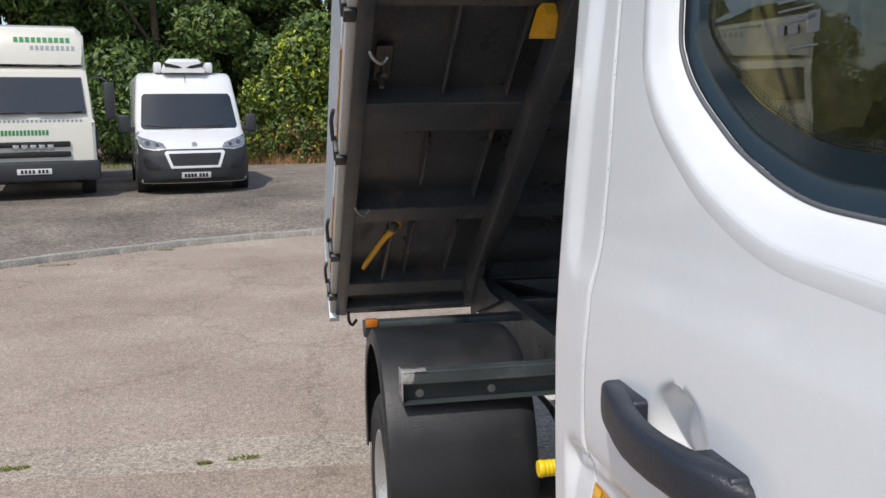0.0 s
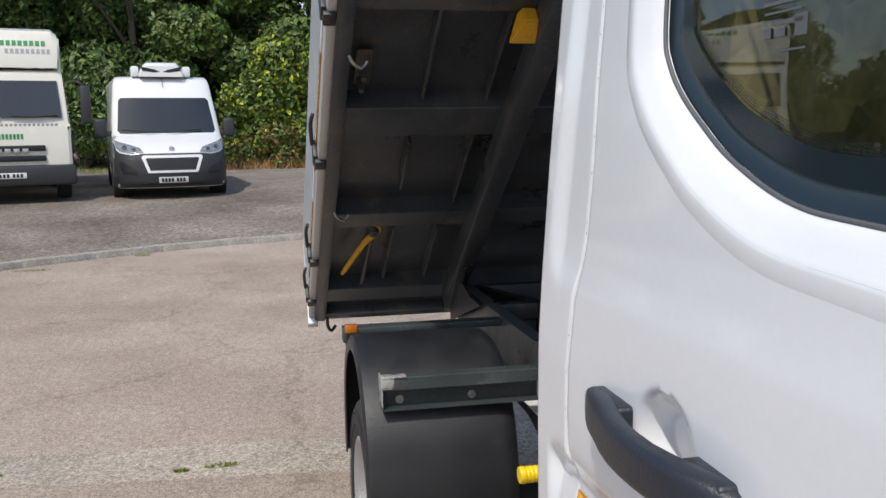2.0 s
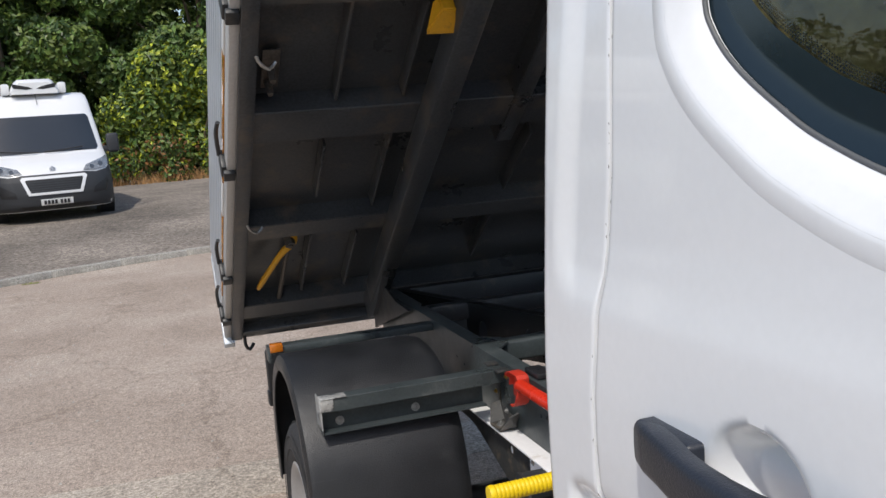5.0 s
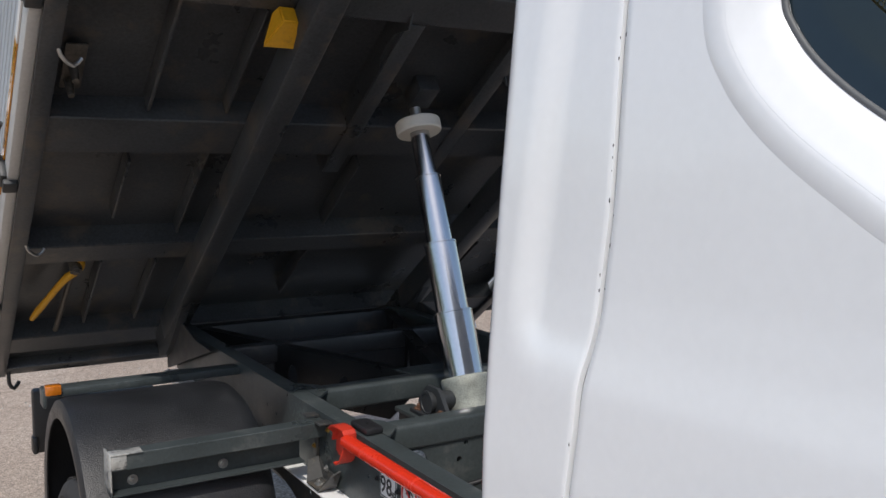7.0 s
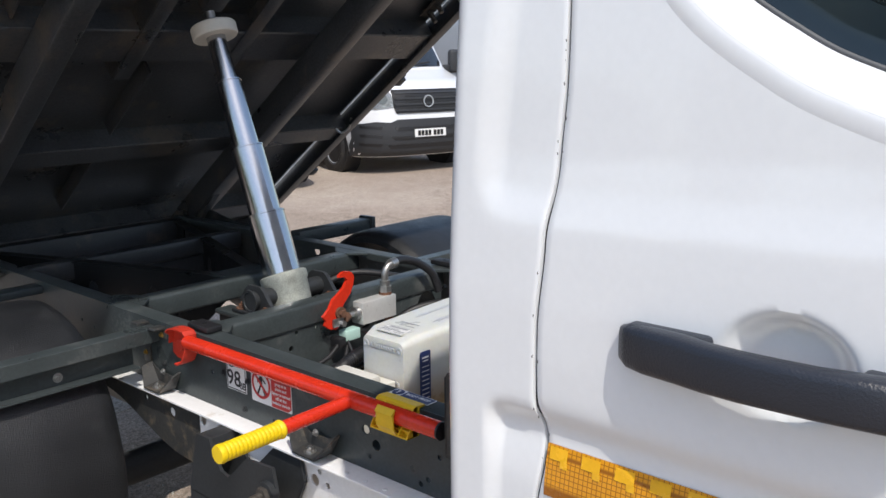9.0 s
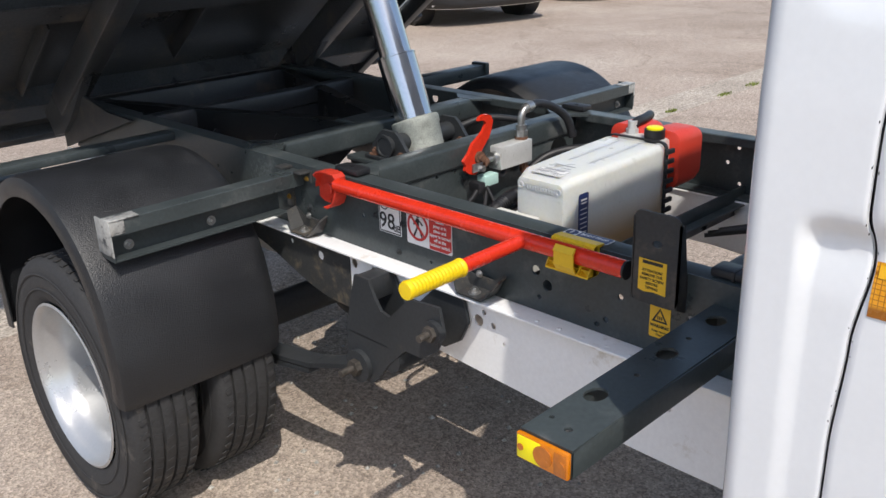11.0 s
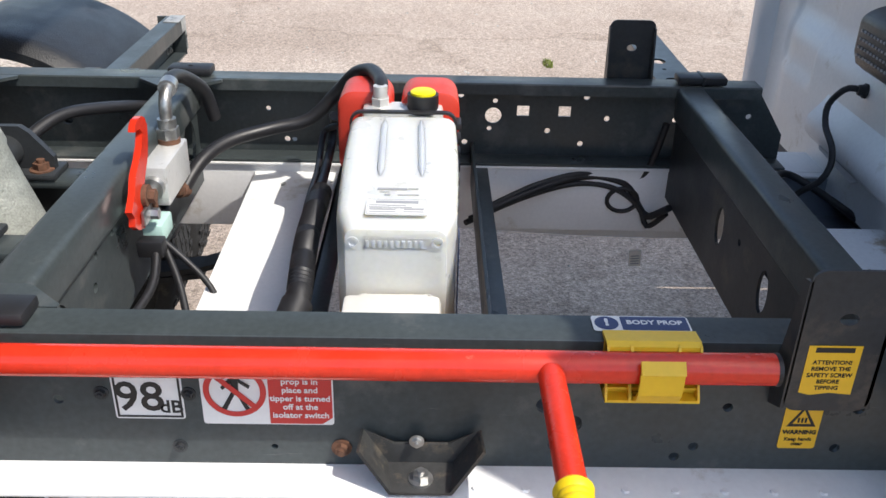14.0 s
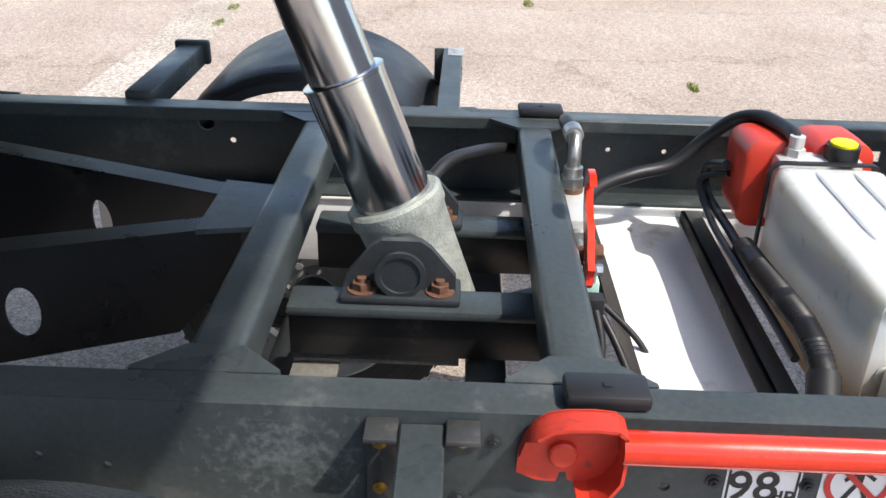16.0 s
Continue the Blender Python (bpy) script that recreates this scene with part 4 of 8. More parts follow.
# black louvred vents on the rear wall
def vent(x0, x1):
    bm = bmesh.new()
    box(bm, x0 - 0.016, x1 + 0.016, 1.010, 1.030, 0.925, 1.078, 0.012)
    part("vent_backplate", bm, PAINT_DIRTY, cab, "white moulded plate behind the vent")
    bm = bmesh.new()
    n, prof = 10, []
    for i in range(n + 1):
        a = radians(90 * i / n)
        prof.append((1.026 + 0.070 * math.sin(a), 1.030 + 0.034 * math.cos(a)))
    prof += [(1.096, 0.975), (1.090, 0.957), (1.072, 0.944), (1.026, 0.938)]
    loops = []
    for x, s in ((x0, 0.80), (x0 + 0.006, 0.93), (x0 + 0.02, 1.0), (x1 - 0.02, 1.0), (x1 - 0.006, 0.93), (x1, 0.80)):
        loops.append([bm.verts.new((x, 1.026 + (y - 1.026) * s, 1.000 + (z - 1.000) * s)) for y, z in prof])
    for a, b in zip(loops, loops[1:]):
        for i in range(len(prof) - 1):
            bm.faces.new((a[i], a[i + 1], b[i + 1], b[i]))
    bm.faces.new(loops[0])
    bm.faces.new(loops[-1][::-1])
    v = part("vent", bm, PLASTIC, cab, "black plastic air vent with a perforated face", smooth=50)
    bm = bmesh.new()
    nn = int((x1 - x0 - 0.05) / 0.0125)
    for r in range(4):
        z = 1.016 - 0.0145 * r
        for i in range(nn):
            x = x0 + 0.028 + 0.0125 * i
            box(bm, x, x + 0.0055, 1.094, 1.098, z, z + 0.0045, 0.0)
    part("vent_slot", bm, INK_G, v, "pale slots in the vent face", smooth=0)["kind"] = "stuff"


vent(0.962, 1.262)
vent(0.548, 0.852)

# ---- the white chassis frame under the subframe ----
def lower_z(y):
    return 0.555 - 0.05 * smooth(2.45, 1.35, y) + 0.10 * smooth(2.35, 2.75, y)


RAIL_HOLES = [(1.861, 0.649, 0.013), (1.905, 0.655, 0.007), (1.82, 0.648, 0.007), (1.845, 0.672, 0.006), (1.79, 0.615, 0.004), (1.445, 0.660, 0.006), (1.47, 0.64, 0.009), (1.47, 0.60, 0.009),
              (1.40, 0.62, 0.006), (2.27, 0.672, 0.012), (2.31, 0.675, 0.006), (2.20, 0.675, 0.006), (1.22, 0.60, 0.006)]
for near in (True, False):
    bm = bmesh.new()
    ys = [0.35 + 0.06 * i for i in range(60)]
    outline = [(-y, lower_z(y)) for y in reversed(ys)] + [(-ys[0], 0.700), (-ys[-1], 0.700)]
    plate(bm, [outline] + [ring(-y, z, r) for y, z, r in RAIL_HOLES] + [rect(-1.468, -1.456, 0.668, 0.680)], facing(0.412), 0.004)
    box(bm, 0.388, 0.50, 0.80, 3.85, 0.698, 0.7035, 0.001)
    box(bm, 0.49, 0.494, 0.40, 3.2, 0.56, 0.698, 0.001)
    if not near:
        bm.transform(mirror(Matrix.Identity(4)))
    rail = part("chassis_rail", bm, PAINT_DIRTY, truck, "white painted chassis rail with a curved lower edge", smooth=50)
    rv = bmesh.new()
    cyl(rv, (0, 0, 0), (0, 0, 0.0025), 0.005, 0.004, seg=10)
    if near:
        RIVET = mesh_of("rivet", rv, PAINT_DIRTY)
    else:
        rv.free()
    for i in range(8):
        xx = 0.402 if near else 2 * CX - 0.402
        placed("rivet", RIVET, pose(xx, 1.42 + 0.055 * i, 0.7035), rail)

# black stretch of the near and far webs over the axle
for near in (True, False):
    bm = bmesh.new()
    ys = [2.285 + 0.05 * i for i in range(24)]
    plate(bm, [[(-y, lower_z(y) - 0.004) for y in reversed(ys)] + [(-ys[0], 0.6965), (-ys[-1], 0.6965)], ring(-2.40, 0.66, 0.012), ring(-2.52, 0.67, 0.007)], facing(0.4085), 0.003)
    if not near:
        bm.transform(mirror(Matrix.Identity(4)))
    part("web_cover", bm, DIRTY, truck, "grimy black stretch of the chassis web over the axle")

# plates at the back of the cab
bm = bmesh.new()
flatM = Matrix.Translation((0, 0, 0.702))
plate(bm, [[(0.56, 0.99), (1.352, 0.99), (1.352, 1.30), (0.80, 1.30), (0.80, 1.08), (0.56, 1.08)], rect(1.075, 1.315, 1.035, 1.225), ring(0.92, 1.14, 0.008, 0.005), ring(0.86, 1.06, 0.008, 0.005), ring(1.02, 1.24, 0.007), ring(0.88, 1.25, 0.005)], flatM, 0.004)
plate(bm, [rect(1.0, 1.352, 1.228, 1.305)], Matrix.Translation((0, 0, 0.7065)), 0.003)
box(bm, 0.78, 0.80, 1.08, 1.30, 0.60, 0.70, 0.002)
part("floor_plate", bm, PLATE_STAINED, truck, "stained white steel plate behind the cab")
bm = bmesh.new()
box(bm, 1.06, 1.33, 1.0, 1.24, 0.60, 0.615, 0.0)
box(bm, 1.318, 1.33, 1.0, 1.24, 0.60, 0.70, 0.0)
box(bm, 1.06, 1.33, 1.228, 1.24, 0.60, 0.70, 0.0)
box(bm, 1.06, 1.072, 1.0, 1.24, 0.60, 0.70, 0.0)
part("cable_well", bm, WELL, truck, "grey sheet steel well holding cables")
bm = bmesh.new()
q = [bm.verts.new(p) for p in ((1.435, 1.00, 0.785), (1.43, 1.045, 0.772), (1.338, 1.075, 0.752), (1.20, 1.066, 0.738), (1.195, 1.03, 0.748), (1.30, 0.985, 0.775))]
bm.faces.new(q)
finish(bm)
bmesh.ops.solidify(bm, geom=bm.faces[:], thickness=0.003)
part("bent_bracket", bm, PAINT_DIRTY, truck, "bent white sheet metal tab")
# white cross member
bm = bmesh.new()
plate(bm, [[(0.45, 2.062), (1.39, 2.045), (1.39, 2.225), (1.33, 2.215), (0.45, 2.205)], ring(1.28, 2.15, 0.010, 0.006)], Matrix.Translation((0, 0, 0.682)), 0.004)
box(bm, 0.45, 1.39, 2.200, 2.205, 0.60, 0.678, 0.001)
box(bm, 0.45, 1.39, 2.062, 2.067, 0.60, 0.678, 0.001)
part("chassis_cross_member", bm, PAINT_DIRTY, truck, "bright white channel across the chassis")

# ---- dark grey subframe ----
ZT, ZB = 0.874, 0.705
FAR_HOLES = [(1.733, 0.793, 0.017), (1.73, 0.824, 0.005), (1.74, 0.765, 0.005), (1.80, 0.835, 0.006), (1.83, 0.79, 0.006), (1.62, 0.762, 0.006), (1.545, 0.835, 0.006), (1.50, 0.79, 0.006),
             (1.79, 0.735, 0.006), (1.55, 0.735, 0.006), (1.36, 0.79, 0.006), (1.33, 0.735, 0.006), (1.21, 0.80, 0.006), (1.205, 0.73, 0.005), (2.155, 0.735, 0.006), (2.14, 0.735, 0.005),
             (2.08, 0.80, 0.005), (2.19, 0.80, 0.005), (2.35, 0.80, 0.006), (2.42, 0.80, 0.006), (2.98, 0.83, 0.016), (2.93, 0.795, 0.006), (2.60, 0.77, 0.012), (2.0, 0.735, 0.006)]
NEAR_HOLES = [(1.93, 0.728, 0.007), (1.73, 0.79, 0.011), (1.70, 0.765, 0.012), (1.72, 0.735, 0.005), (1.53, 0.79, 0.006), (1.56, 0.735, 0.006), (1.40, 0.735, 0.006), (1.385, 0.79, 0.007),
              (1.29, 0.735, 0.006), (2.83, 0.79, 0.005), (2.90, 0.80, 0.005), (2.03, 0.728, 0.004), (2.26, 0.79, 0.006), (1.58, 0.72, 0.006)]
rails = []
for near in (True, False):
    bm = bmesh.new()
    hs = NEAR_HOLES if near else FAR_HOLES
    out = [(-3.86, ZB), (-1.135, ZB - 0.03), (-1.135, 0.762), (-1.21, ZT), (-3.86, ZT)]
    loops = [out] + [ring(-y, z, r) for y, z, r in hs]
    if not near:
        loops += [rect(-1.685, -1.660, 0.793, 0.815), rect(-1.600, -1.575, 0.793, 0.815)]
        loops += [[(-1.688 + 0.016 * math.cos(a), 0.838 + 0.012 * math.sin(a)) for a in [math.pi * k / 6 for k in range(7)]], [(-1.60 + 0.016 * math.cos(a), 0.838 + 0.012 * math.sin(a)) for a in [math.pi * k / 6 for k in range(7)]]]
    plate(bm, loops, facing(0.440), 0.005)
    top, foot = bmesh.new(), bmesh.new()
    along_y = Matrix(((1, 0, 0, 0), (0, 0, 1, 3.86), (0, 1, 0, 0), (0, 0, 0, 1)))
    plate(top, [[(0.4412, ZT - 0.005), (0.4418, ZT - 0.0005), (0.4435, ZT + 0.0005), (0.4905, ZT + 0.0005), (0.493, ZT - 0.002), (0.493, ZT - 0.022), (0.488, ZT - 0.022), (0.488, ZT - 0.005)]], along_y, 2.65)
    box(foot, 0.4452, 0.498, 1.135, 3.86, ZB - 0.001, ZB + 0.005, 0.001)
    if not near:
        for b3 in (bm, top, foot):
            b3.transform(mirror(Matrix.Identity(4)))
    rails.append(part("subframe_rail", bm, ANTH_RAIL if near else ANTH, truck, "dark grey steel subframe rail with drilled holes" if near else "dark grey steel subframe rail, light showing through its holes"))
    part("top_flange", top, ANTH, rails[-1])
    part("bottom_flange", foot, ANTH, rails[-1])
near_rail, far_rail = rails


def cross(y0, y1, x0=0.485, x1=2 * CX - 0.485, h=0.065, gussets=0.048, front=True):
    bm = bmesh.new()
    box(bm, x0, x1, y0, y1, ZT - h, ZT - 0.0002, 0.010, segs=3)
    for sx, d in ((0.4935, 1), (2 * CX - 0.4935, -1)):
        if gussets:
            top = Matrix.Translation((0, 0, ZT + 0.0004))
            lp = [(sx, y0 - gussets), (sx + d * 0.006, y0 - gussets), (sx + d * 0.05, y0), (sx + d * 0.05, y1), (sx + d * 0.006, y1 + gussets), (sx, y1 + gussets)]
            plate(bm, [lp if d > 0 else lp[::-1]], top, 0.006)
    return part("cross_member", bm, ANTH, truck, "dark grey box-section cross member")


c_front = cross(1.323, 1.378, gussets=0.0, h=0.07)
c_mid = cross(2.314, 2.376)
c_rear = cross(2.706, 2.768)
# deep web plate on the middle cross member with a large hole
bm = bmesh.new()
loops = [[(0.50, 0.66), (1.34, 0.66), (1.34, 0.835), (0.50, 0.835)], ring(1.27, 0.765, 0.042, 0.046, 20), ring(0.60, 0.775, 0.035, 0.03, 18), ring(0.75, 0.80, 0.006), ring(0.73, 0.76, 0.008), ring(0.82, 0.80, 0.005)]
plate(bm, loops, Matrix(((1, 0, 0, 0), (0, 0, -1, 2.322), (0, 1, 0, 0), (0, 0, 0, 1))), 0.006)
part("web_plate", bm, ANTH, c_mid, "dark grey plate with a large round hole")
bm = bmesh.new()
plate(bm, [[(0.50, 0.64), (1.34, 0.64), (1.34, 0.82), (0.50, 0.82)], ring(0.78, 0.74, 0.02, 0.035, 16), ring(1.0, 0.74, 0.02, 0.035, 16), ring(0.66, 0.70, 0.02, 0.03, 14), ring(0.9, 0.76, 0.006)], Matrix(((1, 0, 0, 0), (0, 0, 1, 1.372), (0, 1, 0, 0), (0, 0, 0, 1))), 0.005)
part("web_plate", bm, ANTH_DULL, c_front, "dull black web plate with slots")
# longitudinal beams carrying the ram
for x0, x1 in ((0.752, 0.815), (1.005, 1.068)):
    bm = bmesh.new()
    box(bm, x0, x1, 2.33, 2.706, 0.784, 0.80, 0.006)
    beam = part("ram_beam", bm, ANTH, truck, "dark grey beam carrying the ram")
    # black box put in as the shade below the beam's top
    bm = bmesh.new()
    box(bm, x0 + 0.016, x1 - 0.016, 2.33, 2.706, 0.715, 0.786, 0.002)
    part("beam_shade", bm, HINGE_AND_SHADE, beam, "black box standing in for the shade under the beam")
bm = bmesh.new()
box(bm, 0.55, 1.30, 2.40, 2.46, 0.60, 0.66, 0.006)
part("lower_stay", bm, ANTH_DULL, truck, "dull black stay under the ram")
bm = bmesh.new()
box(bm, 0.781, 0.808, 2.471, 2.705, 0.694, 0.700, 0.001)
part("flat_bar", bm, DUSTY, c_rear, "dusty grey flat bar")
bm = bmesh.new()
box(bm, 0.600, 0.800, 2.640, 2.705, 0.683, 0.693, 0.001)
part("end_plate", bm, DUSTY, c_rear, "dusty grey plate under the flat bar")
# the V of hinge plates behind the rear cross member
for sgn in (-1, 1):
    bm = bmesh.new()
    a, b = Vector((CX + sgn * 0.045, 2.79, 0)), Vector((CX + sgn * 0.40, 3.80, 0))
    d = (b - a).normalized()
    m = Matrix(((d.x, 0, sgn * -d.y, a.x), (d.y, 0, sgn * d.x, a.y), (0, 1, 0, 0), (0, 0, 0, 1)))
    L = (b - a).length
    plate(bm, [[(0, 0.80), (0.10, 0.70), (L, 0.66), (L, 0.86), (0, 0.862)], ring(0.30, 0.765, 0.022, 0.040, 18), ring(0.55, 0.760, 0.024, 0.042, 18), ring(0.82, 0.765, 0.03, 0.035, 18)], m, 0.006)
    plate(bm, [[(0, -0.03), (L, -0.03), (L, 0.012), (0, 0.012)]], Matrix(((d.x, -d.y, 0, a.x), (d.y, d.x, 0, a.y), (0, 0, 1, 0.864), (0, 0, 0, 1))), 0.006)
    part("hinge_plate", bm, HINGE_AND_SHADE, truck, "dull black slotted hinge plate")
bm = bmesh.new()
plate(bm, [[(CX - 0.075, 2.762), (CX + 0.075, 2.762), (CX + 0.09, 2.84), (CX - 0.09, 2.84)]], Matrix.Translation((0, 0, 0.872)), 0.008)
part("junction_plate", bm, ANTH, c_rear)
# two cross members, then a dark sheet added to hide the sunlit ground behind
for y0, y1, z0, z1, name in ((3.38, 3.44, 0.80, 0.865, "rear_cross_member"), (3.80, 3.87, 0.70, 0.865, "rear_cross_member"), (3.395, 3.403, 0.60, 0.80, "added_dark_sheet")):
    bm = bmesh.new()
    box(bm, 0.49, 2 * CX - 0.49, y0, y1, z0, z1, 0.002 if name == "added_dark_sheet" else 0.008)
    part(name, bm, ANTH_DULL, truck, "dull black members and added sheet across the rear of the subframe")
# hinge towers at the rear of the rails
for near in (True, False):
    bm = bmesh.new()
    plate(bm, [[(-3.90, 0.70), (-3.35, 0.87), (-3.52, 0.875), (-3.80, 0.93), (-3.90, 0.93)], ring(-3.84, 0.86, 0.018)], facing(0.415), 0.010)
    if not near:
        bm.transform(mirror(Matrix.Identity(4)))
    part("hinge_cheek", bm, ANTH_DULL, truck)

# rubber pads on the rails
def pad(x, y0, y1, ridged=False):
    bm = bmesh.new()
    box(bm, x - 0.022, x + 0.024, y0, y1, ZT + 0.0025, ZT + 0.019, 0.005)
    if not ridged:
        box(bm, x - 0.004, x + 0.004, (y0 + y1) / 2 - 0.004, (y0 + y1) / 2 + 0.004, ZT + 0.0185, ZT + 0.0205, 0.0)
    else:
        box(bm, x - 0.0235, x + 0.0255, (y0 + y1) / 2 - 0.003, (y0 + y1) / 2 + 0.003, ZT + 0.002, ZT + 0.0205, 0.001)
    return part("rubber_pad", bm, HOSE, truck, "black rubber buffer pad")


pad(0.468, 2.282, 2.367)
pad(0.470, 1.277, 1.362, True)
pad(2 * CX - 0.470, 2.288, 2.372)
pad(2 * CX - 0.470, 1.280, 1.376, True)

# stop plates: U-shaped uprights bolted to the rails
def stop_plate(near):
    bm = bmesh.new()
    lp = rect(-1.487, -1.396, 0.812, 0.980, 0.014)
    plate(bm, [lp, ring(-1.440, 0.925, 0.010, 0.007)], facing(0.408), 0.004)
    plate(bm, [[(-0.0, 0.815), (0.030, 0.800), (0.034, 0.84), (0.012, 0.965), (0.0, 0.968)]], Matrix(((1, 0, 0, 0.408), (0, 0, 1, 1.489), (0, 1, 0, 0), (0, 0, 0, 1))), 0.004)
    plate(bm, [[(-0.0, 0.815), (0.030, 0.800), (0.034, 0.84), (0.012, 0.965), (0.0, 0.968)]], Matrix(((1, 0, 0, 0.408), (0, 0, 1, 1.400), (0, 1, 0, 0), (0, 0, 0, 1))), 0.004)
    if not near:
        bm.transform(mirror(Matrix.Translation((0, 0.019, 0.004))))
    return part("stop_plate", bm, ANTH_DULL, truck, "black bent steel stop plate, scuffed and rusty at its hole")


stop = stop_plate(True)
stop_far = stop_plate(False)

# cross beam behind the cab with oval holes and an amber side marker
def outrigger(near):
    bm = bmesh.new()
    top = Matrix.Translation((0, 0, 0.832))
    x1 = 0.455
    plate(bm, [[(-0.066, 1.256), (x1, 1.262), (x1, 1.346), (-0.066, 1.340)], ring(0.066, 1.316, 0.021, 0.016, 18), ring(0.235, 1.308, 0.021, 0.016, 18), ring(0.385, 1.310, 0.021, 0.016, 18),
                 ring(0.30, 1.31, 0.005), ring(0.15, 1.305, 0.005), ring(-0.03, 1.29, 0.006), ring(-0.02, 1.325, 0.004)], top, 0.004)
    box(bm, -0.066, x1, 1.2565, 1.2605, 0.788, 0.830, 0.001)
    box(bm, -0.066, x1, 1.3365, 1.3405, 0.788, 0.830, 0.001)
    box(bm, -0.066, -0.062, 1.2565, 1.3405, 0.788, 0.830, 0.001)
    if not near:
        bm.transform(mirror(Matrix.Translation((-0.045, 0.036, 0.010))))
    beam = part("outrigger", bm, ANTH, truck, "dark grey channel beam with oval holes in its top")
    bm = bmesh.new()
    box(bm, -0.0745, -0.0665, 1.256, 1.341, 0.790, 0.8295, 0.003)
    if not near:
        bm.transform(mirror(Matrix.Translation((-0.045, 0.036, 0.010))))
    lamp = part("side_marker", bm, AMBER, beam, "amber side marker lamp")
    bm = bmesh.new()
    box(bm, -0.0757, -0.0743, 1.300, 1.338, 0.793, 0.8265, 0.001)
    if not near:
        bm.transform(mirror(Matrix.Translation((-0.045, 0.036, 0.010))))
    part("reflector", bm, YELLOW_CAP, lamp, "bright yellow reflector half")
    bm = bmesh.new()
    cyl(bm, (-0.0765, 1.296, 0.810), (-0.074, 1.296, 0.810), 0.015, seg=20)
    box(bm, -0.0755, -0.0743, 1.259, 1.278, 0.793, 0.826, 0.0005)
    for y in (1.266, 1.332):
        cyl(bm, (-0.0768, y, 0.810), (-0.074, y, 0.810), 0.005, seg=10)
    if not near:
        bm.transform(mirror(Matrix.Translation((-0.045, 0.036, 0.010))))
    part("lens_detail", bm, AMBER_DK, lamp, "darker amber lens and screws")
    return beam


outrigger(True)
outrigger(False)

# mount of the subframe on the chassis behind the cab
bm = bmesh.new()
plate(bm, [[(-1.27, 0.674), (-1.130, 0.674), (-1.125, 0.755), (-1.205, 0.845), (-1.27, 0.845)]], facing(0.434), 0.005)
for y in (1.155, 1.225):
    plate(bm, [[(0.0, 0.678), (-0.060, 0.678), (-0.050, 0.70), (0.0, 0.755)]], Matrix(((1, 0, 0, 0.429), (0, 0, 1, y), (0, 1, 0, 0), (0, 0, 0, 1))), 0.005)
box(bm, 0.362, 0.430, 1.14, 1.24, 0.7045, 0.7105, 0.001)
mount = part("subframe_mount", bm, ANTH_DULL, truck, "black gusseted mounting bracket with a rusty bolt")
placed("bolt", BOLT_DARK, pose(0.395, 1.190, 0.7105) @ Matrix.Scale(2.3, 4), mount, "large grimy bolt head")
bm = bmesh.new()
plate(bm, [rect(-0.028, 0.028, -0.0125, 0.0125)], facing(0.4285, 1.208, 0.800) @ Matrix.Rotation(radians(-50), 4, "Z"), 0.0006)
plate(bm, [rect(-0.016, 0.016, -0.009, 0.009)], facing(0.4285, 1.245, 0.772), 0.0006)
lab = part("label", bm, STICKER_W, mount, "small white printed label", smooth=0)
bars([(-0.022 + 0.0055 * i, -0.002, 0.0022 if i % 3 else 0.0036, 0.011) for i in range(9)], facing(0.4280, 1.208, 0.800) @ Matrix.Rotation(radians(-50), 4, "Z"), INK, lab)

# L-shaped brackets tying subframe and chassis
def tie(y):
    bm = bmesh.new()
    P = lambda *p: bm.verts.new(p)
    b0, b1, t0, t1 = P(0.434, y + 0.038, 0.712), P(0.434, y - 0.038, 0.712), P(0.434, y + 0.066, 0.760), P(0.434, y - 0.066, 0.760)
    f0, f1, w0, w1 = P(0.386, y + 0.034, 0.7085), P(0.386, y - 0.034, 0.7085), P(0.404, y + 0.070, 0.752), P(0.404, y - 0.070, 0.752)
    m0, m1 = P(0.434, y + 0.030, 0.742), P(0.434, y - 0.030, 0.742)
    for q in ((b0, b1, m1, m0), (b0, m0, t0), (b1, t1, m1), (b0, f0, f1, b1), (b0, t0, w0, f0), (b1, f1, w1, t1)):
        bm.faces.new(q)
    finish(bm)
    bmesh.ops.solidify(bm, geom=bm.faces[:], thickness=0.004)
    t = part("tie_bracket", bm, DIRTY, truck, "worn black pressed steel bracket bolted to both frames")
    placed("bolt", BOLT, pose(0.406, y, 0.713) @ Matrix.Scale(1.15, 4), t, "zinc-plated bolt")
    placed("bolt", BOLT, Matrix.Translation((0.428, y + 0.005, 0.748)) @ TO_NEAR @ Matrix.Scale(0.7, 4), t, "zinc-plated bolt")
    return t


tie(1.866)
tie(2.456)
for y, z, k in ((1.955, 0.728, 0), (2.135, 0.728, 1), (2.435, 0.84, 1), (2.118, 0.800, 1), (2.212, 0.800, 1), (2.47, 0.765, 1)):
    placed("bolt", BOLT_RUSTY if not k else BOLT_DARK, Matrix.Translation((0.440, y, z)) @ TO_NEAR @ Matrix.Scale(0.7, 4), near_rail)

# ---- body prop: red bar in a yellow clip, with a gripped handle ----
PX, PZ = 0.412, 0.861
bm = bmesh.new()
cyl(bm, (PX, 1.502, PZ), (PX, 2.315, PZ), 0.0170, seg=24)
prop = part("body_prop", bm, RED, truck, "red steel body prop bar with chipped paint")
bm = bmesh.new()
cyl(bm, (PX, 1.4985, PZ), (PX, 1.503, PZ), 0.0175, seg=20)
part("end_cap", bm, HOSE, prop, "black end cap")
bm = bmesh.new()
g0, g1 = Vector((PX - 0.012, 1.735, PZ)), Vector((0.102, 1.735, 0.862 - 0.005))
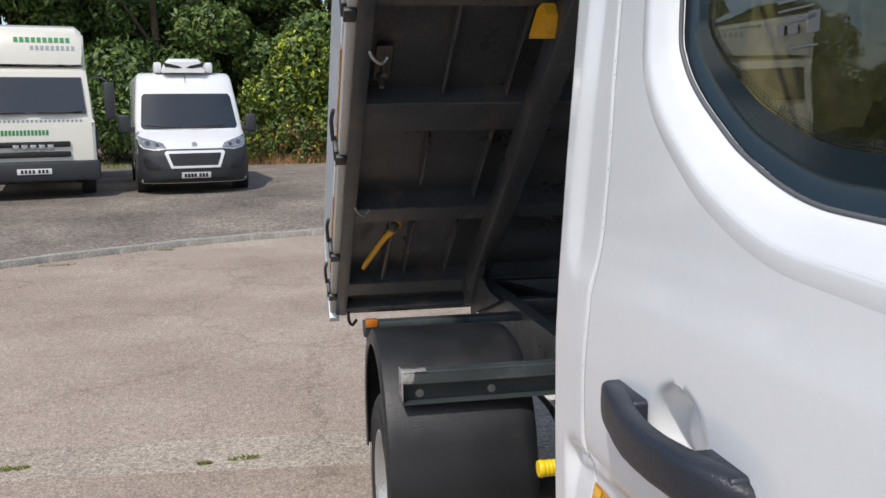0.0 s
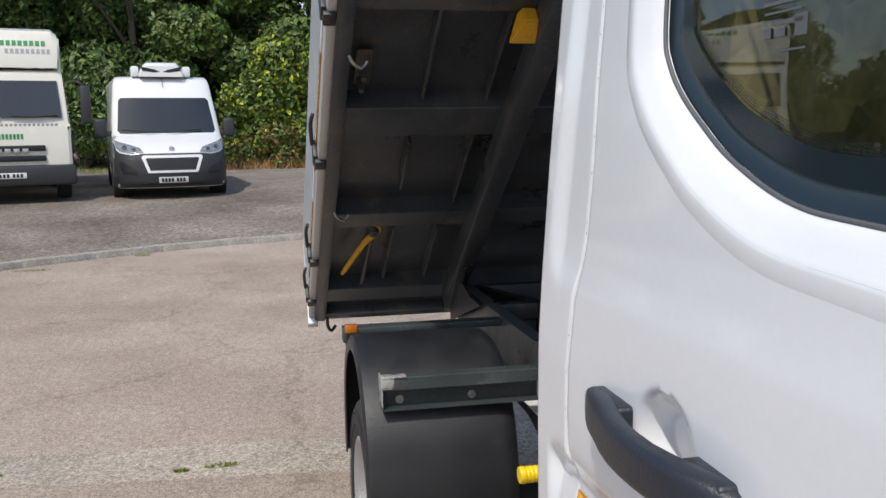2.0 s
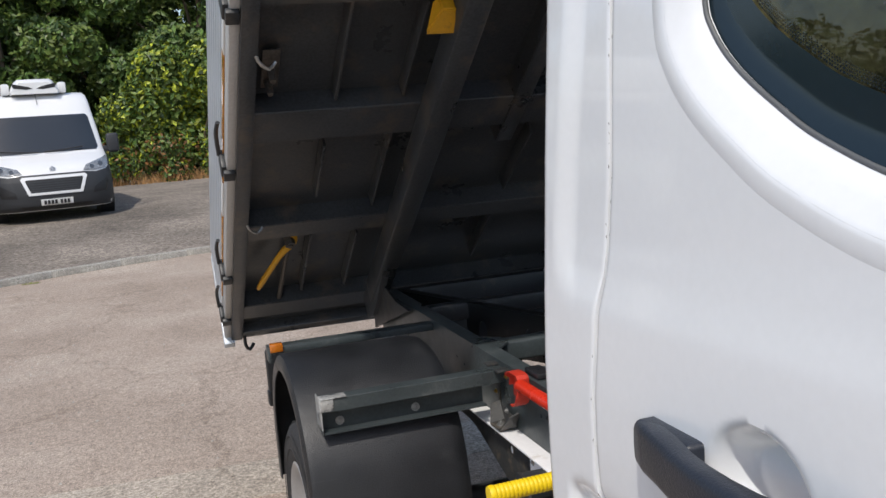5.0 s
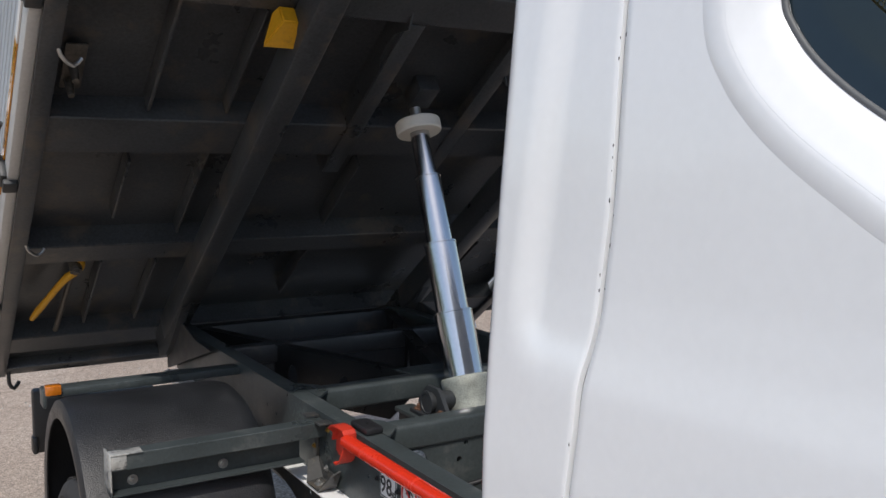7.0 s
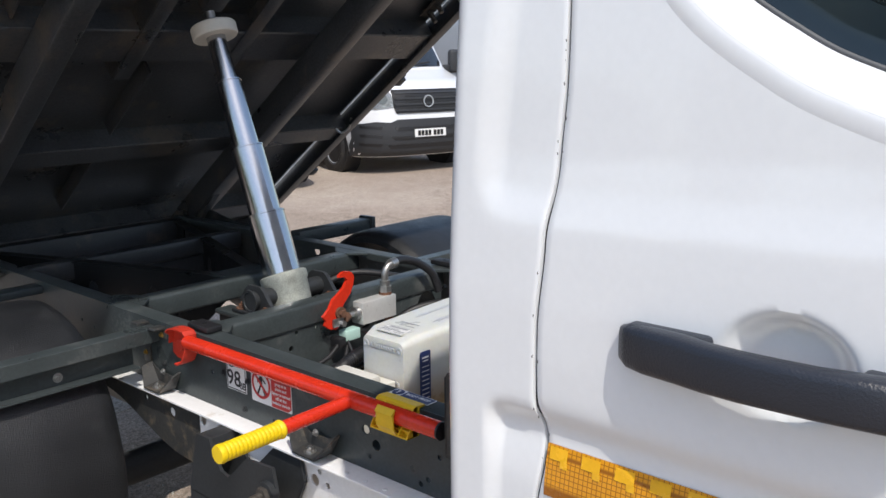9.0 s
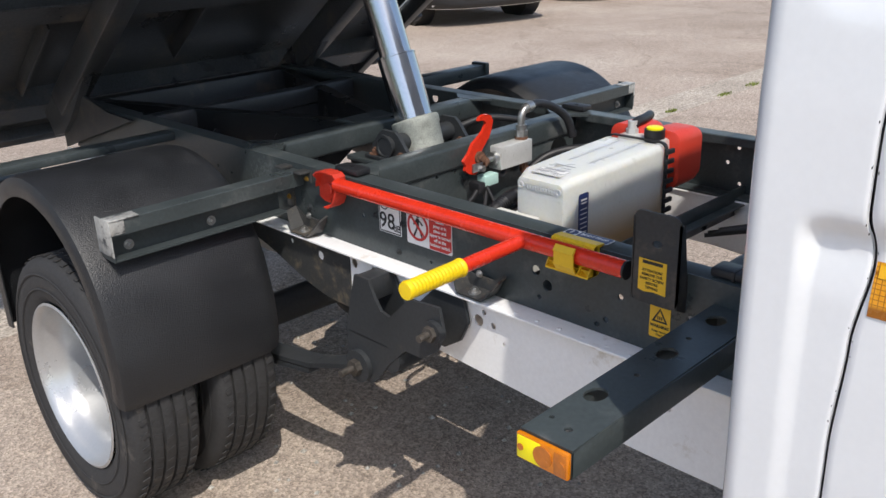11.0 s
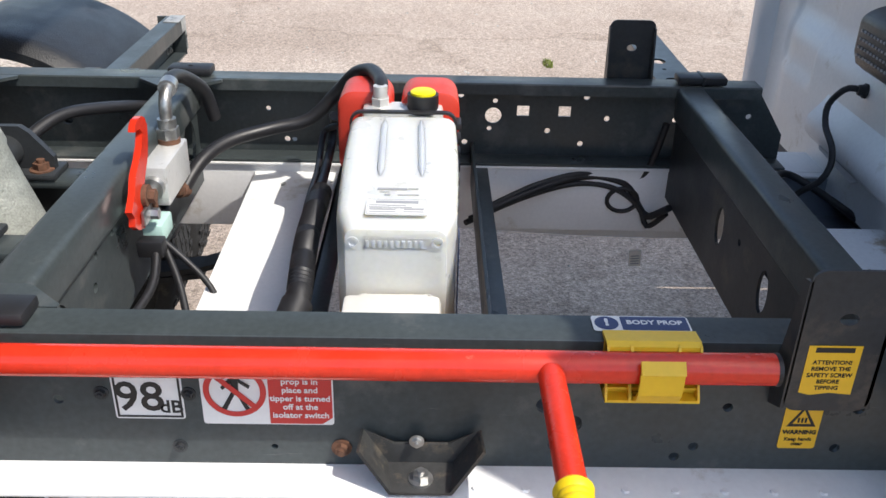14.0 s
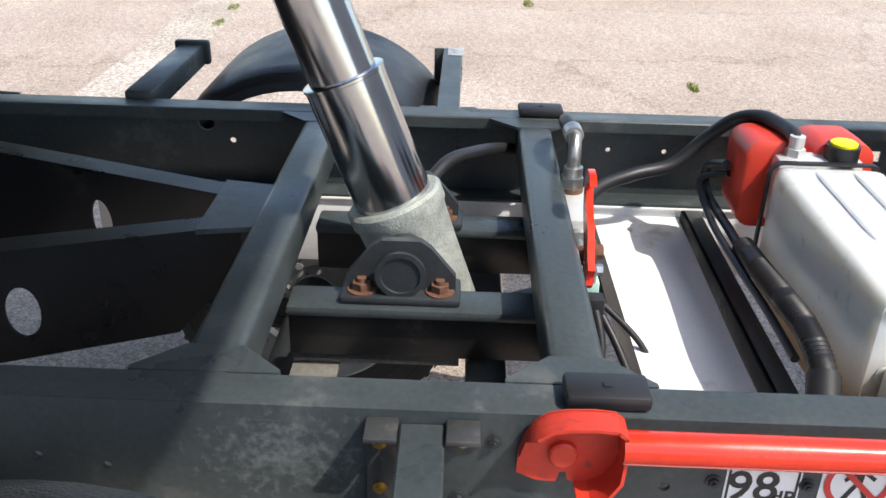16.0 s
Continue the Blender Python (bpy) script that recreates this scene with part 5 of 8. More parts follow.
cyl(bm, g0, g0.lerp(g1, 0.66), 0.0138, seg=20)
part("handle_bar", bm, RED, prop, "red handle welded to the bar")
bm = bmesh.new()
prof = [(0, 0.0155), (0.004, 0.0182), (0.010, 0.0172)]
L = (g1 - g0).length * 0.46
for i in range(14):
    d = 0.012 + (L - 0.02) * i / 14
    prof += [(d, 0.0160), (d + 0.0015, 0.0168), (d + 0.0055, 0.0168), (d + 0.007, 0.0160)]
prof += [(L - 0.008, 0.0170), (L - 0.002, 0.0180), (L + 0.004, 0.0162), (L + 0.005, 0.0)]
lathe(bm, g0.lerp(g1, 0.55), (g1 - g0), prof, seg=26)
part("grip", bm, YELLOW, prop, "yellow ribbed rubber grip")
# cupped fork at the pivot end
bm = bmesh.new()
left = [(2.412, 0.810), (2.4115, 0.838), (2.406, 0.858), (2.397, 0.873), (2.384, 0.883)]
over = [(2.366, 0.887), (2.340, 0.888), (2.320, 0.886), (2.311, 0.878), (2.309, 0.850), (2.312, 0.828), (2.322, 0.810), (2.340, 0.799), (2.354, 0.799)]
notch = [(2.361, 0.803), (2.363, 0.813), (2.369, 0.812), (2.372, 0.800), (2.392, 0.801)]
plate(bm, [[(-y, z) for y, z in left + over + notch]], facing(0.4305), 0.004)
rim = left[1:] + over
for (y0, z0), (y1, z1) in zip(rim, rim[1:]):
    n = Vector((0, z0 - z1, y1 - y0)).normalized() * 0.0035
    lip = [0.418 if y > 2.40 else 0.402 if z > 0.84 else 0.396 for y, z in ((y0, z0), (y1, z1))]
    a = [Vector(p) for p in ((lip[0], y0, z0), (lip[1], y1, z1), (0.4325, y1, z1), (0.4325, y0, z0))]
    vs = [bm.verts.new(p) for p in a] + [bm.verts.new(p + n) for p in a]
    for q in ((0, 1, 2, 3), (7, 6, 5, 4), (0, 4, 5, 1), (3, 2, 6, 7)):
        bm.faces.new([vs[k] for k in q])
bmesh.ops.remove_doubles(bm, verts=bm.verts, dist=0.0018)
fork = part("prop_fork", bm, RED_DULL, prop, "red cupped fork with bare scraped edges")
bm = bmesh.new()
lathe(bm, (0.431, 2.368, 0.838), (-1, 0, 0), [(0, 0.0145), (0.007, 0.0145), (0.009, 0.0125), (0.0095, 0.0)], seg=24)
part("pivot_bolt", bm, RED_DULL, fork, "round red pivot head")
# yellow clip: a ribbed back with a hooked top and a sprung tongue in front of the bar
bm = bmesh.new()
C0, C1, CM = 1.577, 1.676, 1.6255
along = Matrix(((1, 0, 0, 0), (0, 0, -1, C0), (0, 1, 0, 0), (0, 0, 0, 1)))
back = [(0.437, 0.826), (0.437, 0.877), (0.451, 0.8775), (0.451, 0.8815), (0.428, 0.8835), (0.4215, 0.880), (0.4200, 0.868), (0.4235, 0.868),
        (0.4285, 0.876), (0.4290, 0.846), (0.4180, 0.8365), (0.4110, 0.8365), (0.4110, 0.8340), (0.4170, 0.8340), (0.4170, 0.8265), (0.4020, 0.8265), (0.4020, 0.8235), (0.4320, 0.8235)]
plate(bm, [back], along, C1 - C0)
for y, w in ((C0 + 0.0012, 0.0024), (CM - 0.0245, 0.003), (CM + 0.0245, 0.003), (C1 - 0.0012, 0.0024)):
    low = [(0.4300, 0.8240), (0.4300, 0.8500), (0.4150, 0.8470), (0.4030, 0.8300), (0.4015, 0.8240)]
    top = [(0.4300, 0.8640), (0.4300, 0.8825), (0.4210, 0.8815), (0.4170, 0.8760), (0.4170, 0.8640)]
    for lp in (low, top):
        plate(bm, [lp], Matrix(((1, 0, 0, 0), (0, 0, -1, y - w / 2), (0, 1, 0, 0), (0, 0, 0, 1))), w)
tongue = [(0.4100, 0.8245), (0.3960, 0.8300), (0.3895, 0.8420), (0.3880, 0.8560), (0.3885, 0.8690), (0.3850, 0.8700), (0.3945, 0.8810), (0.3965, 0.8795),
          (0.3915, 0.8690), (0.3915, 0.8560), (0.3925, 0.8430), (0.3985, 0.8330), (0.4110, 0.8285)]
plate(bm, [tongue], Matrix(((1, 0, 0, 0), (0, 0, -1, CM - 0.0245), (0, 1, 0, 0), (0, 0, 0, 1))), 0.0450)
part("prop_clip", bm, YELLOW_P, near_rail, "yellow plastic clip holding the prop bar", smooth=20)
bm = bmesh.new()
flatTop = Matrix(((0, 1, 0, 0.473), (-1, 0, 0, 0), (0, 0, 1, ZT + 0.0026), (0, 0, 0, 1)))
plate(bm, [rect(-1.683, -1.577, -0.015, 0.015, 0.004)], flatTop @ Matrix.Translation((0, 0, -0.0004)), 0.0008)
bp = part("prop_label", bm, STICKER_W, near_rail, "blue and white body prop label", smooth=0)
bm = bmesh.new()
plate(bm, [rect(-1.6515, -1.579, -0.0132, 0.0132, 0.0015)], flatTop, 0.0003)
part("label_field", bm, STICKER_B, bp, smooth=0)
bm = bmesh.new()
plate(bm, [ring(-1.6675, 0, 0.0130, n=28)], flatTop, 0.0003)
part("label_symbol", bm, STICKER_B, bp, smooth=0)
letters("BODY PROP", 0.0112, flatTop @ Matrix.Translation((-1.6155, 0.001, 0.0004)), STICKER_W, bp, bold=0.0003)
letters("!", 0.018, flatTop @ Matrix.Translation((-1.6675, 0, 0.0006)), STICKER_W, bp, bold=0.001)

# ---- signs on the near rail ----
F = facing(0.4392)
bm = bmesh.new()
plate(bm, [rect(-2.200, -2.1245, 0.766, 0.858, 0.003)], F, 0.0008)
s98 = part("noise_label", bm, STICKER_W, near_rail, "white noise level label, 98 dB", smooth=0)
F2 = facing(0.4387)
letters("98", 0.054, F2 @ Matrix.Translation((-2.1715, 0.794, 0)), INK, s98, bold=0.0006)
letters("dB", 0.0235, F2 @ Matrix.Translation((-2.1385, 0.782, 0)), INK, s98, bold=0.0004)
letters("LWA", 0.013, F2 @ Matrix.Translation((-2.142, 0.832, 0)), INK, s98)
bm = bmesh.new()
plate(bm, [rect(-2.198, -2.1265, 0.768, 0.856), rect(-2.1955, -2.129, 0.7705, 0.8535)], F2, 0.0003)
plate(bm, [ring(-2.180, 0.835, 0.014, n=20), ring(-2.180, 0.835, 0.011, n=20)], F2, 0.0003)
plate(bm, [ring(-2.177, 0.840, 0.007, n=14), ring(-2.177, 0.840, 0.005, n=14)], F2, 0.0003)
part("label_border", bm, INK, s98, smooth=0)
bm = bmesh.new()
plate(bm, [rect(-2.105, -1.962, 0.760, 0.850, 0.004)], F, 0.0008)
warn = part("warning_label", bm, STICKER_W, near_rail, "red and white prohibition label about the raised body", smooth=0)
bm = bmesh.new()
plate(bm, [[(-2.032, 0.7615), (-1.975, 0.7615), (-1.9635, 0.770), (-1.9635, 0.8485), (-2.032, 0.8485)]], F2, 0.0003)
plate(bm, [ring(-2.068, 0.805, 0.034, n=36), ring(-2.068, 0.805, 0.0275, n=36)], facing(0.4380), 0.0003)
plate(bm, [[(-2.093, 0.8255), (-2.0885, 0.830), (-2.043, 0.7845), (-2.0475, 0.780)]], facing(0.4378), 0.0003)
part("red_field", bm, STICKER_R, warn, smooth=0)
bm = bmesh.new()
for lp in ([(-2.071, 0.803), (-2.064, 0.803), (-2.063, 0.824), (-2.072, 0.824)], [(-2.071, 0.805), (-2.067, 0.803), (-2.079, 0.779), (-2.084, 0.781)], [(-2.068, 0.805), (-2.064, 0.803), (-2.052, 0.780), (-2.057, 0.778)],
           [(-2.072, 0.823), (-2.070, 0.816), (-2.081, 0.806), (-2.083, 0.810)], [(-2.064, 0.822), (-2.063, 0.816), (-2.053, 0.808), (-2.051, 0.812)], ring(-2.067, 0.830, 0.005)):
    plate(bm, [lp], facing(0.4383), 0.0003)
part("black_symbol", bm, INK, warn, "plain black pictogram bars", smooth=0)
letters("raised body\nunless\nprop is in\nplace and\ntipper is turned\noff at the\nisolator switch", 0.0104, facing(0.4382) @ Matrix.Translation((-1.998, 0.807, 0)), STICKER_W, warn, bold=0.0002, spacing=1.08)
# labels on the stop plate
bm = bmesh.new()
plate(bm, [[(-1.474, 0.836), (-1.462, 0.833), (-1.442, 0.836), (-1.419, 0.834), (-1.419, 0.894), (-1.474, 0.894)]], facing(0.4072), 0.0006)
att = part("attention_label", bm, STICKER_Y, stop, "yellow attention label", smooth=0)
letters("ATTENTION!\nREMOVE THE\nSAFETY SCREW\nBEFORE\nTIPPING", 0.0069, facing(0.4069) @ Matrix.Translation((-1.4465, 0.858, 0)), INK, att, bold=0.00012, spacing=1.15)
bars([(-1.4465, 0.889, 0.040, 0.006)], facing(0.4069), INK, att, "maker_mark")
bm = bmesh.new()
plate(bm, [rect(-1.466, -1.424, 0.735, 0.798, 0.003)], F, 0.0008)
wl = part("hand_warning_label", bm, STICKER_Y, near_rail, "yellow keep hands clear label", smooth=0)
bm = bmesh.new()
tri = lambda s: [(-1.445 - 0.0165 * s, 0.766 + 0.002 - 0.002 * s), (-1.445 + 0.0165 * s, 0.768 - 0.002 * s), (-1.445, 0.794 * s + (1 - s) * 0.778)]
plate(bm, [tri(1.0), [(-1.4555, 0.7695), (-1.4345, 0.7695), (-1.445, 0.7885)]], F2, 0.0003)
for a in (-1.449, -1.445, -1.441):
    plate(bm, [rect(a - 0.0012, a + 0.0012, 0.7715, 0.778)], F2, 0.0003)
part("triangle_symbol", bm, INK, wl, smooth=0)
letters("WARNING", 0.0078, F2 @ Matrix.Translation((-1.445, 0.758, 0)), INK, wl, bold=0.0003)
letters("Keep hands\nclear", 0.0066, F2 @ Matrix.Translation((-1.445, 0.745, 0)), INK, wl, bold=0.0001)

# ---- hydraulic power pack ----
TX0, TX1, TY0, TY1, TZ0, TZ1 = 0.672, 1.062, 1.826, 1.980, 0.690, 0.902


def tank_body():
    bm = bmesh.new()
    rings = []
    for s in range(13):
        f = s / 12
        x = TX0 + (TX1 - TX0) * f
        w0 = 0.004 * math.sin(math.pi * f)
        grow = 0.010 * f
        end = 0.012 if s in (0, 12) else 0.0
        out = rect(TY0 - grow * 0.6 - w0 + end, TY1 + grow + w0 - end, TZ0 + end, TZ1 + grow - end, 0.018 - end * 0.3, 5)
        xx = x + (0.0 if 0 < s < 12 else (-0.0 if s == 0 else 0.0))
        rings.append([bm.verts.new((xx - (0.008 if s == 0 else 0) + (0.006 if s == 12 else 0), a, b)) for a, b in out])
    n = len(rings[0])
    for a, b in zip(rings, rings[1:]):
        for i in range(n):
            bm.faces.new((a[i], a[(i + 1) % n], b[(i + 1) % n], b[i]))
    bm.faces.new(rings[0][::-1])
    bm.faces.new(rings[-1])
    for y in (1.872, 1.930):
        pts = []
        for i in range(9):
            f = i / 8
            pts.append((0.80 + 0.22 * f, y + 0.004 * f, TZ1 + 0.010 * ((0.80 + 0.22 * f - TX0) / 0.39) - 0.002))
        sweep(bm, pts, [0.002] + [0.006] * 7 + [0.002], 8)
    return bm


tank = part("oil_tank", tank_body(), TANK, truck, "milky white plastic oil tank, amber oil in its lower part", smooth=40)
bm = bmesh.new()
for y, z in ((1.862, 0.785), (1.945, 0.785), (1.850, 0.872), (1.958, 0.872)):
    r = 0.012 if z < 0.8 else 0.008
    lathe(bm, (TX0 - 0.008, y, z), (-1, 0, 0), [(0, r), (0.0025, r), (0.0025, r * 0.55), (-0.002, r * 0.5), (-0.002, 0)], seg=18)
part("moulded_boss", bm, TANK, tank, "moulded bosses on the tank front")["kind"] = "stuff"
bm = bmesh.new()
plate(bm, [[(-1.945, 0.862), (-1.862, 0.862), (-1.862, 0.878), (-1.945, 0.878)], [(-1.943, 0.864), (-1.943, 0.876), (-1.864, 0.876), (-1.864, 0.864)]], facing(TX0 - 0.0085), 0.002)
for i in range(10):
    box(bm, TX0 - 0.010, TX0 - 0.007, 1.868 + 0.0077 * i, 1.8725 + 0.0077 * i, 0.865, 0.875, 0.0005)
part("raised_mark", bm, TANK, tank, "raised bars moulded in the tank front")["kind"] = "stuff"
LM = Matrix(((0, 1, 0, 0.706), (-1, 0, 0, 1.903), (0, 0.0, 1, TZ1 + 0.0016), (0, 0, 0, 1))) @ Matrix.Rotation(radians(1.47), 4, "X")
bm = bmesh.new()
plate(bm, [rect(-0.040, 0.040, -0.024, 0.020, 0.001)], LM, 0.0012)
tl = part("tank_label", bm, STICKER_W, tank, "white printed label on the tank", smooth=0)
LP = LM @ Matrix.Translation((0, 0, 0.0005))
bars([(0, 0.0115, 0.056, 0.0075), (-0.012, 0.002, 0.048, 0.002), (-0.008, -0.0035, 0.056, 0.002), (-0.018, -0.010, 0.034, 0.0025), (0.022, -0.010, 0.026, 0.0025), (-0.018, -0.0165, 0.034, 0.002), (0.022, -0.0165, 0.026, 0.002),
      (0, -0.0068, 0.072, 0.0006), (0.006, -0.014, 0.0006, 0.014), (0, 0.0185, 0.076, 0.0005), (0, -0.0225, 0.076, 0.0005), (-0.038, -0.002, 0.0005, 0.041), (0.038, -0.002, 0.0005, 0.041)], LP, INK_G, tl)
bars([(-0.008, 0.052, 0.040, 0.006), (0.020, 0.053, 0.014, 0.003), (-0.018, 0.042, 0.012, 0.002), (-0.014, 0.034, 0.008, 0.005), (0.014, 0.034, 0.028, 0.0025)], LM @ Matrix.Translation((0, 0, 0.0002)), INK_G, tl, "faint_label")
bm = bmesh.new()
plate(bm, [rect(-0.018, 0.018, 0.730, 0.865, 0.006)], Matrix(((1, 0, 0, 0.718), (0, 0, -1, TY0 - 0.0055), (0, 1, 0, 0), (0, 0, 0, 1))), 0.0008)
tb = part("level_label", bm, STICKER_B, tank, "dark blue oil level label", smooth=0)
bars([(0, 0.85, 0.022, 0.004), (0, 0.842, 0.018, 0.003)] + [(0, 0.828 - 0.011 * i, 0.024, 0.002) for i in range(8)], Matrix(((1, 0, 0, 0.718), (0, 0, -1, TY0 - 0.0062), (0, 1, 0, 0), (0, 0, 0, 1))), STICKER_W, tb)
bm = bmesh.new()
plate(bm, [rect(TY0 - 0.009, TY1 + 0.014, TZ0 - 0.004, TZ1 + 0.0125, 0.02), rect(TY0 - 0.004, TY1 + 0.010, TZ0 + 0.004, TZ1 + 0.0085, 0.016)], Matrix(((0, 0, 1, 1.058), (1, 0, 0, 0), (0, 1, 0, 0), (0, 0, 0, 1))), 0.010)
for i in range(8):
    z = TZ0 + 0.02 + 0.025 * i
    box(bm, 1.045, 1.078, TY0 - 0.016, TY0 - 0.007, z, z + 0.012, 0.002)
part("tank_strap", bm, HOSE, tank, "black ribbed strap round the tank end")
bm = bmesh.new()
box(bm, 1.066, 1.115, 1.840, 1.975, 0.80, 0.912, 0.008)
cyl(bm, (1.09, 1.945, 0.905), (1.09, 1.945, 0.925), 0.016, seg=6)
cyl(bm, (1.09, 1.945, 0.925), (1.09, 1.945, 0.945), 0.012, seg=16)
part("pump_block", bm, BLOCK, truck, "aluminium pump block with a hose fitting")
bm = bmesh.new()
cyl(bm, (1.082, 1.874, 0.905), (1.082, 1.874, 0.935), 0.026, seg=24)
cap = part("filler_neck", bm, HOSE, tank, "black filler neck")
bm = bmesh.new()
lathe(bm, (1.082, 1.874, 0.934), (0, 0, 1), [(0, 0.021), (0.005, 0.021), (0.007, 0.018), (0.007, 0.0)], seg=24)
part("filler_cap", bm, YELLOW_CAP, cap, "bright yellow cap")
# red covers of motor and solenoid
for y0, y1, z1 in ((1.812, 1.912, 0.930), (1.925, 2.018, 0.930)):
    bm = bmesh.new()
    rings = []
    for x, s in ((1.098, 0.90), (1.102, 1.0), (1.15, 1.0), (1.20, 0.97), (1.222, 0.86), (1.228, 0.6)):
        out = rect(-(y1 - y0) / 2 * s, (y1 - y0) / 2 * s, -0.075 * s, 0.075 * s, 0.028 * s, 5)
        rings.append([bm.verts.new((x, (y0 + y1) / 2 + a, z1 - 0.075 + b)) for a, b in out])
    for a, b in zip(rings, rings[1:]):
        for i in range(len(a)):
            bm.faces.new((a[i], a[(i + 1) % len(a)], b[(i + 1) % len(a)], b[i]))
    bm.faces.new(rings[0][::-1])
    bm.faces.new(rings[-1])
    part("motor_cover", bm, REDCAP, truck, "red rubber motor cover", smooth=50)
# tray rails under the power pack
for y in (1.765, 2.03):
    bm = bmesh.new()
    box(bm, 0.495, 1.395, y - 0.022, y + 0.012, 0.694, 0.700, 0.001)
    box(bm, 0.495, 1.395, y + 0.006, y + 0.012, 0.660, 0.735 if y < 1.9 else 0.70, 0.001)
    part("tray_rail", bm, ANTH, truck, "dark grey angle rail under the tank")
bm = bmesh.new()
box(bm, 0.52, 0.60, 1.845, 1.965, 0.80, 0.835, 0.008)
box(bm, 0.56, 0.66, 1.86, 1.95, 0.70, 0.80, 0.004)
part("relay_box", bm, WHITE_NYLON, truck, "white plastic box under the rail")

# ---- valve block, red lever, fittings ----
bm = bmesh.new()
box(bm, 0.952, 1.087, 2.274, 2.3212, 0.783, 0.848, 0.003)
valve = part("valve_block", bm, BLOCK, truck, "machined aluminium valve block")
bm = bmesh.new()
cyl(bm, (0.938, 2.297, 0.816), (0.954, 2.297, 0.816), 0.019, seg=24)
cyl(bm, (0.905, 2.296, 0.816), (0.940, 2.297, 0.816), 0.0085, seg=16)
part("valve_spindle", bm, STEEL, valve, "dull steel spindle")
bm = bmesh.new()
cyl(bm, (0.878, 2.288, 0.834), (0.878, 2.2805, 0.834), 0.0175, seg=24)
cyl(bm, (0.878, 2.281, 0.834), (0.878, 2.270, 0.834), 0.011, seg=6)
cyl(bm, (0.886, 2.284, 0.812), (0.912, 2.294, 0.816), 0.0125, seg=10)
part("pivot_nut", bm, RUST, valve, "rusty nut and washer on the lever")
bm = bmesh.new()
box(bm, 0.846, 0.886, 2.2795, 2.2865, 0.798, 0.822, 0.003)
cyl(bm, (0.876, 2.280, 0.806), (0.876, 2.268, 0.806), 0.009, seg=6)
part("clevis_plate", bm, STEEL, valve, "dull steel clevis plate with a nut")
# lever: hooked top, straight shank, toothed foot
bm = bmesh.new()
hook = [(0.878, 0.934), (0.884, 0.942), (0.896, 0.947), (0.916, 0.946), (0.929, 0.939), (0.936, 0.925)]
shank = [(0.931, 0.905), (0.920, 0.882), (0.896, 0.858), (0.876, 0.836)]
foot = [(0.868, 0.816), (0.868, 0.802), (0.872, 0.794), (0.862, 0.788), (0.838, 0.796), (0.824, 0.808), (0.828, 0.820), (0.818, 0.834), (0.840, 0.852), (0.856, 0.876)]
rise = [(0.880, 0.890), (0.898, 0.904), (0.910, 0.922), (0.900, 0.932)]
plate(bm, [hook + shank + foot + rise], Matrix(((1, 0, 0, 0), (0, 0, -1, 2.288), (0, 1, 0, 0), (0, 0, 0, 1))), 0.010)
part("red_lever", bm, RED, valve, "curved red steel valve lever with a hooked top")
bm = bmesh.new()
box(bm, 0.880, 0.936, 2.268, 2.300, 0.752, 0.783, 0.004)
part("valve_switch", bm, MINT, valve, "pale green plastic connector")
bm = bmesh.new()
box(bm, 0.850, 0.876, 2.262, 2.302, 0.742, 0.770, 0.004)
part("switch_plug", bm, HOSE, valve, "black plug of the connector")
bm = bmesh.new()
cyl(bm, (1.066, 2.298, 0.848), (1.066, 2.298, 0.856), 0.019, seg=12)
part("pipe_washer", bm, RUST, valve, "brown sealing ring")
bm = bmesh.new()
cyl(bm, (1.066, 2.298, 0.856), (1.066, 2.298, 0.874), 0.019, seg=6)
cyl(bm, (1.066, 2.298, 0.874), (1.066, 2.298, 0.890), 0.0155, seg=16)
sweep(bm, [(1.066, 2.298, 0.885), (1.066, 2.298, 0.905), (1.070, 2.298, 0.920), (1.082, 2.298, 0.932), (1.094, 2.298, 0.934)], 0.0105, 12)
cyl(bm, (1.088, 2.298, 0.933), (1.112, 2.300, 0.935), 0.0155, seg=14)
part("elbow_fitting", bm, STEEL, valve, "worn steel elbow fitting")
bm = bmesh.new()
cyl(bm, (1.072, 2.296, 0.786), (1.078, 2.296, 0.752), 0.013, seg=10)
cyl(bm, (1.076, 2.296, 0.756), (1.098, 2.292, 0.748), 0.0145, seg=12)
part("hose_ferrule", bm, RUST, valve, "rusty hose ferrule")
bm = bmesh.new()
sweep(bm, [(0.936, 2.285, 0.772), (0.966, 2.290, 0.764), (0.990, 2.296, 0.772), (0.992, 2.300, 0.788)], 0.0075, 10, ridge=0.10, step=0.003)
part("switch_conduit", bm, HOSE, valve, "thin black corrugated conduit", smooth=60)
HH = [(1.14, 2.268, 0.785), (1.20, 2.231, 0.800), (1.25, 2.160, 0.808), (1.27, 2.092, 0.820)]
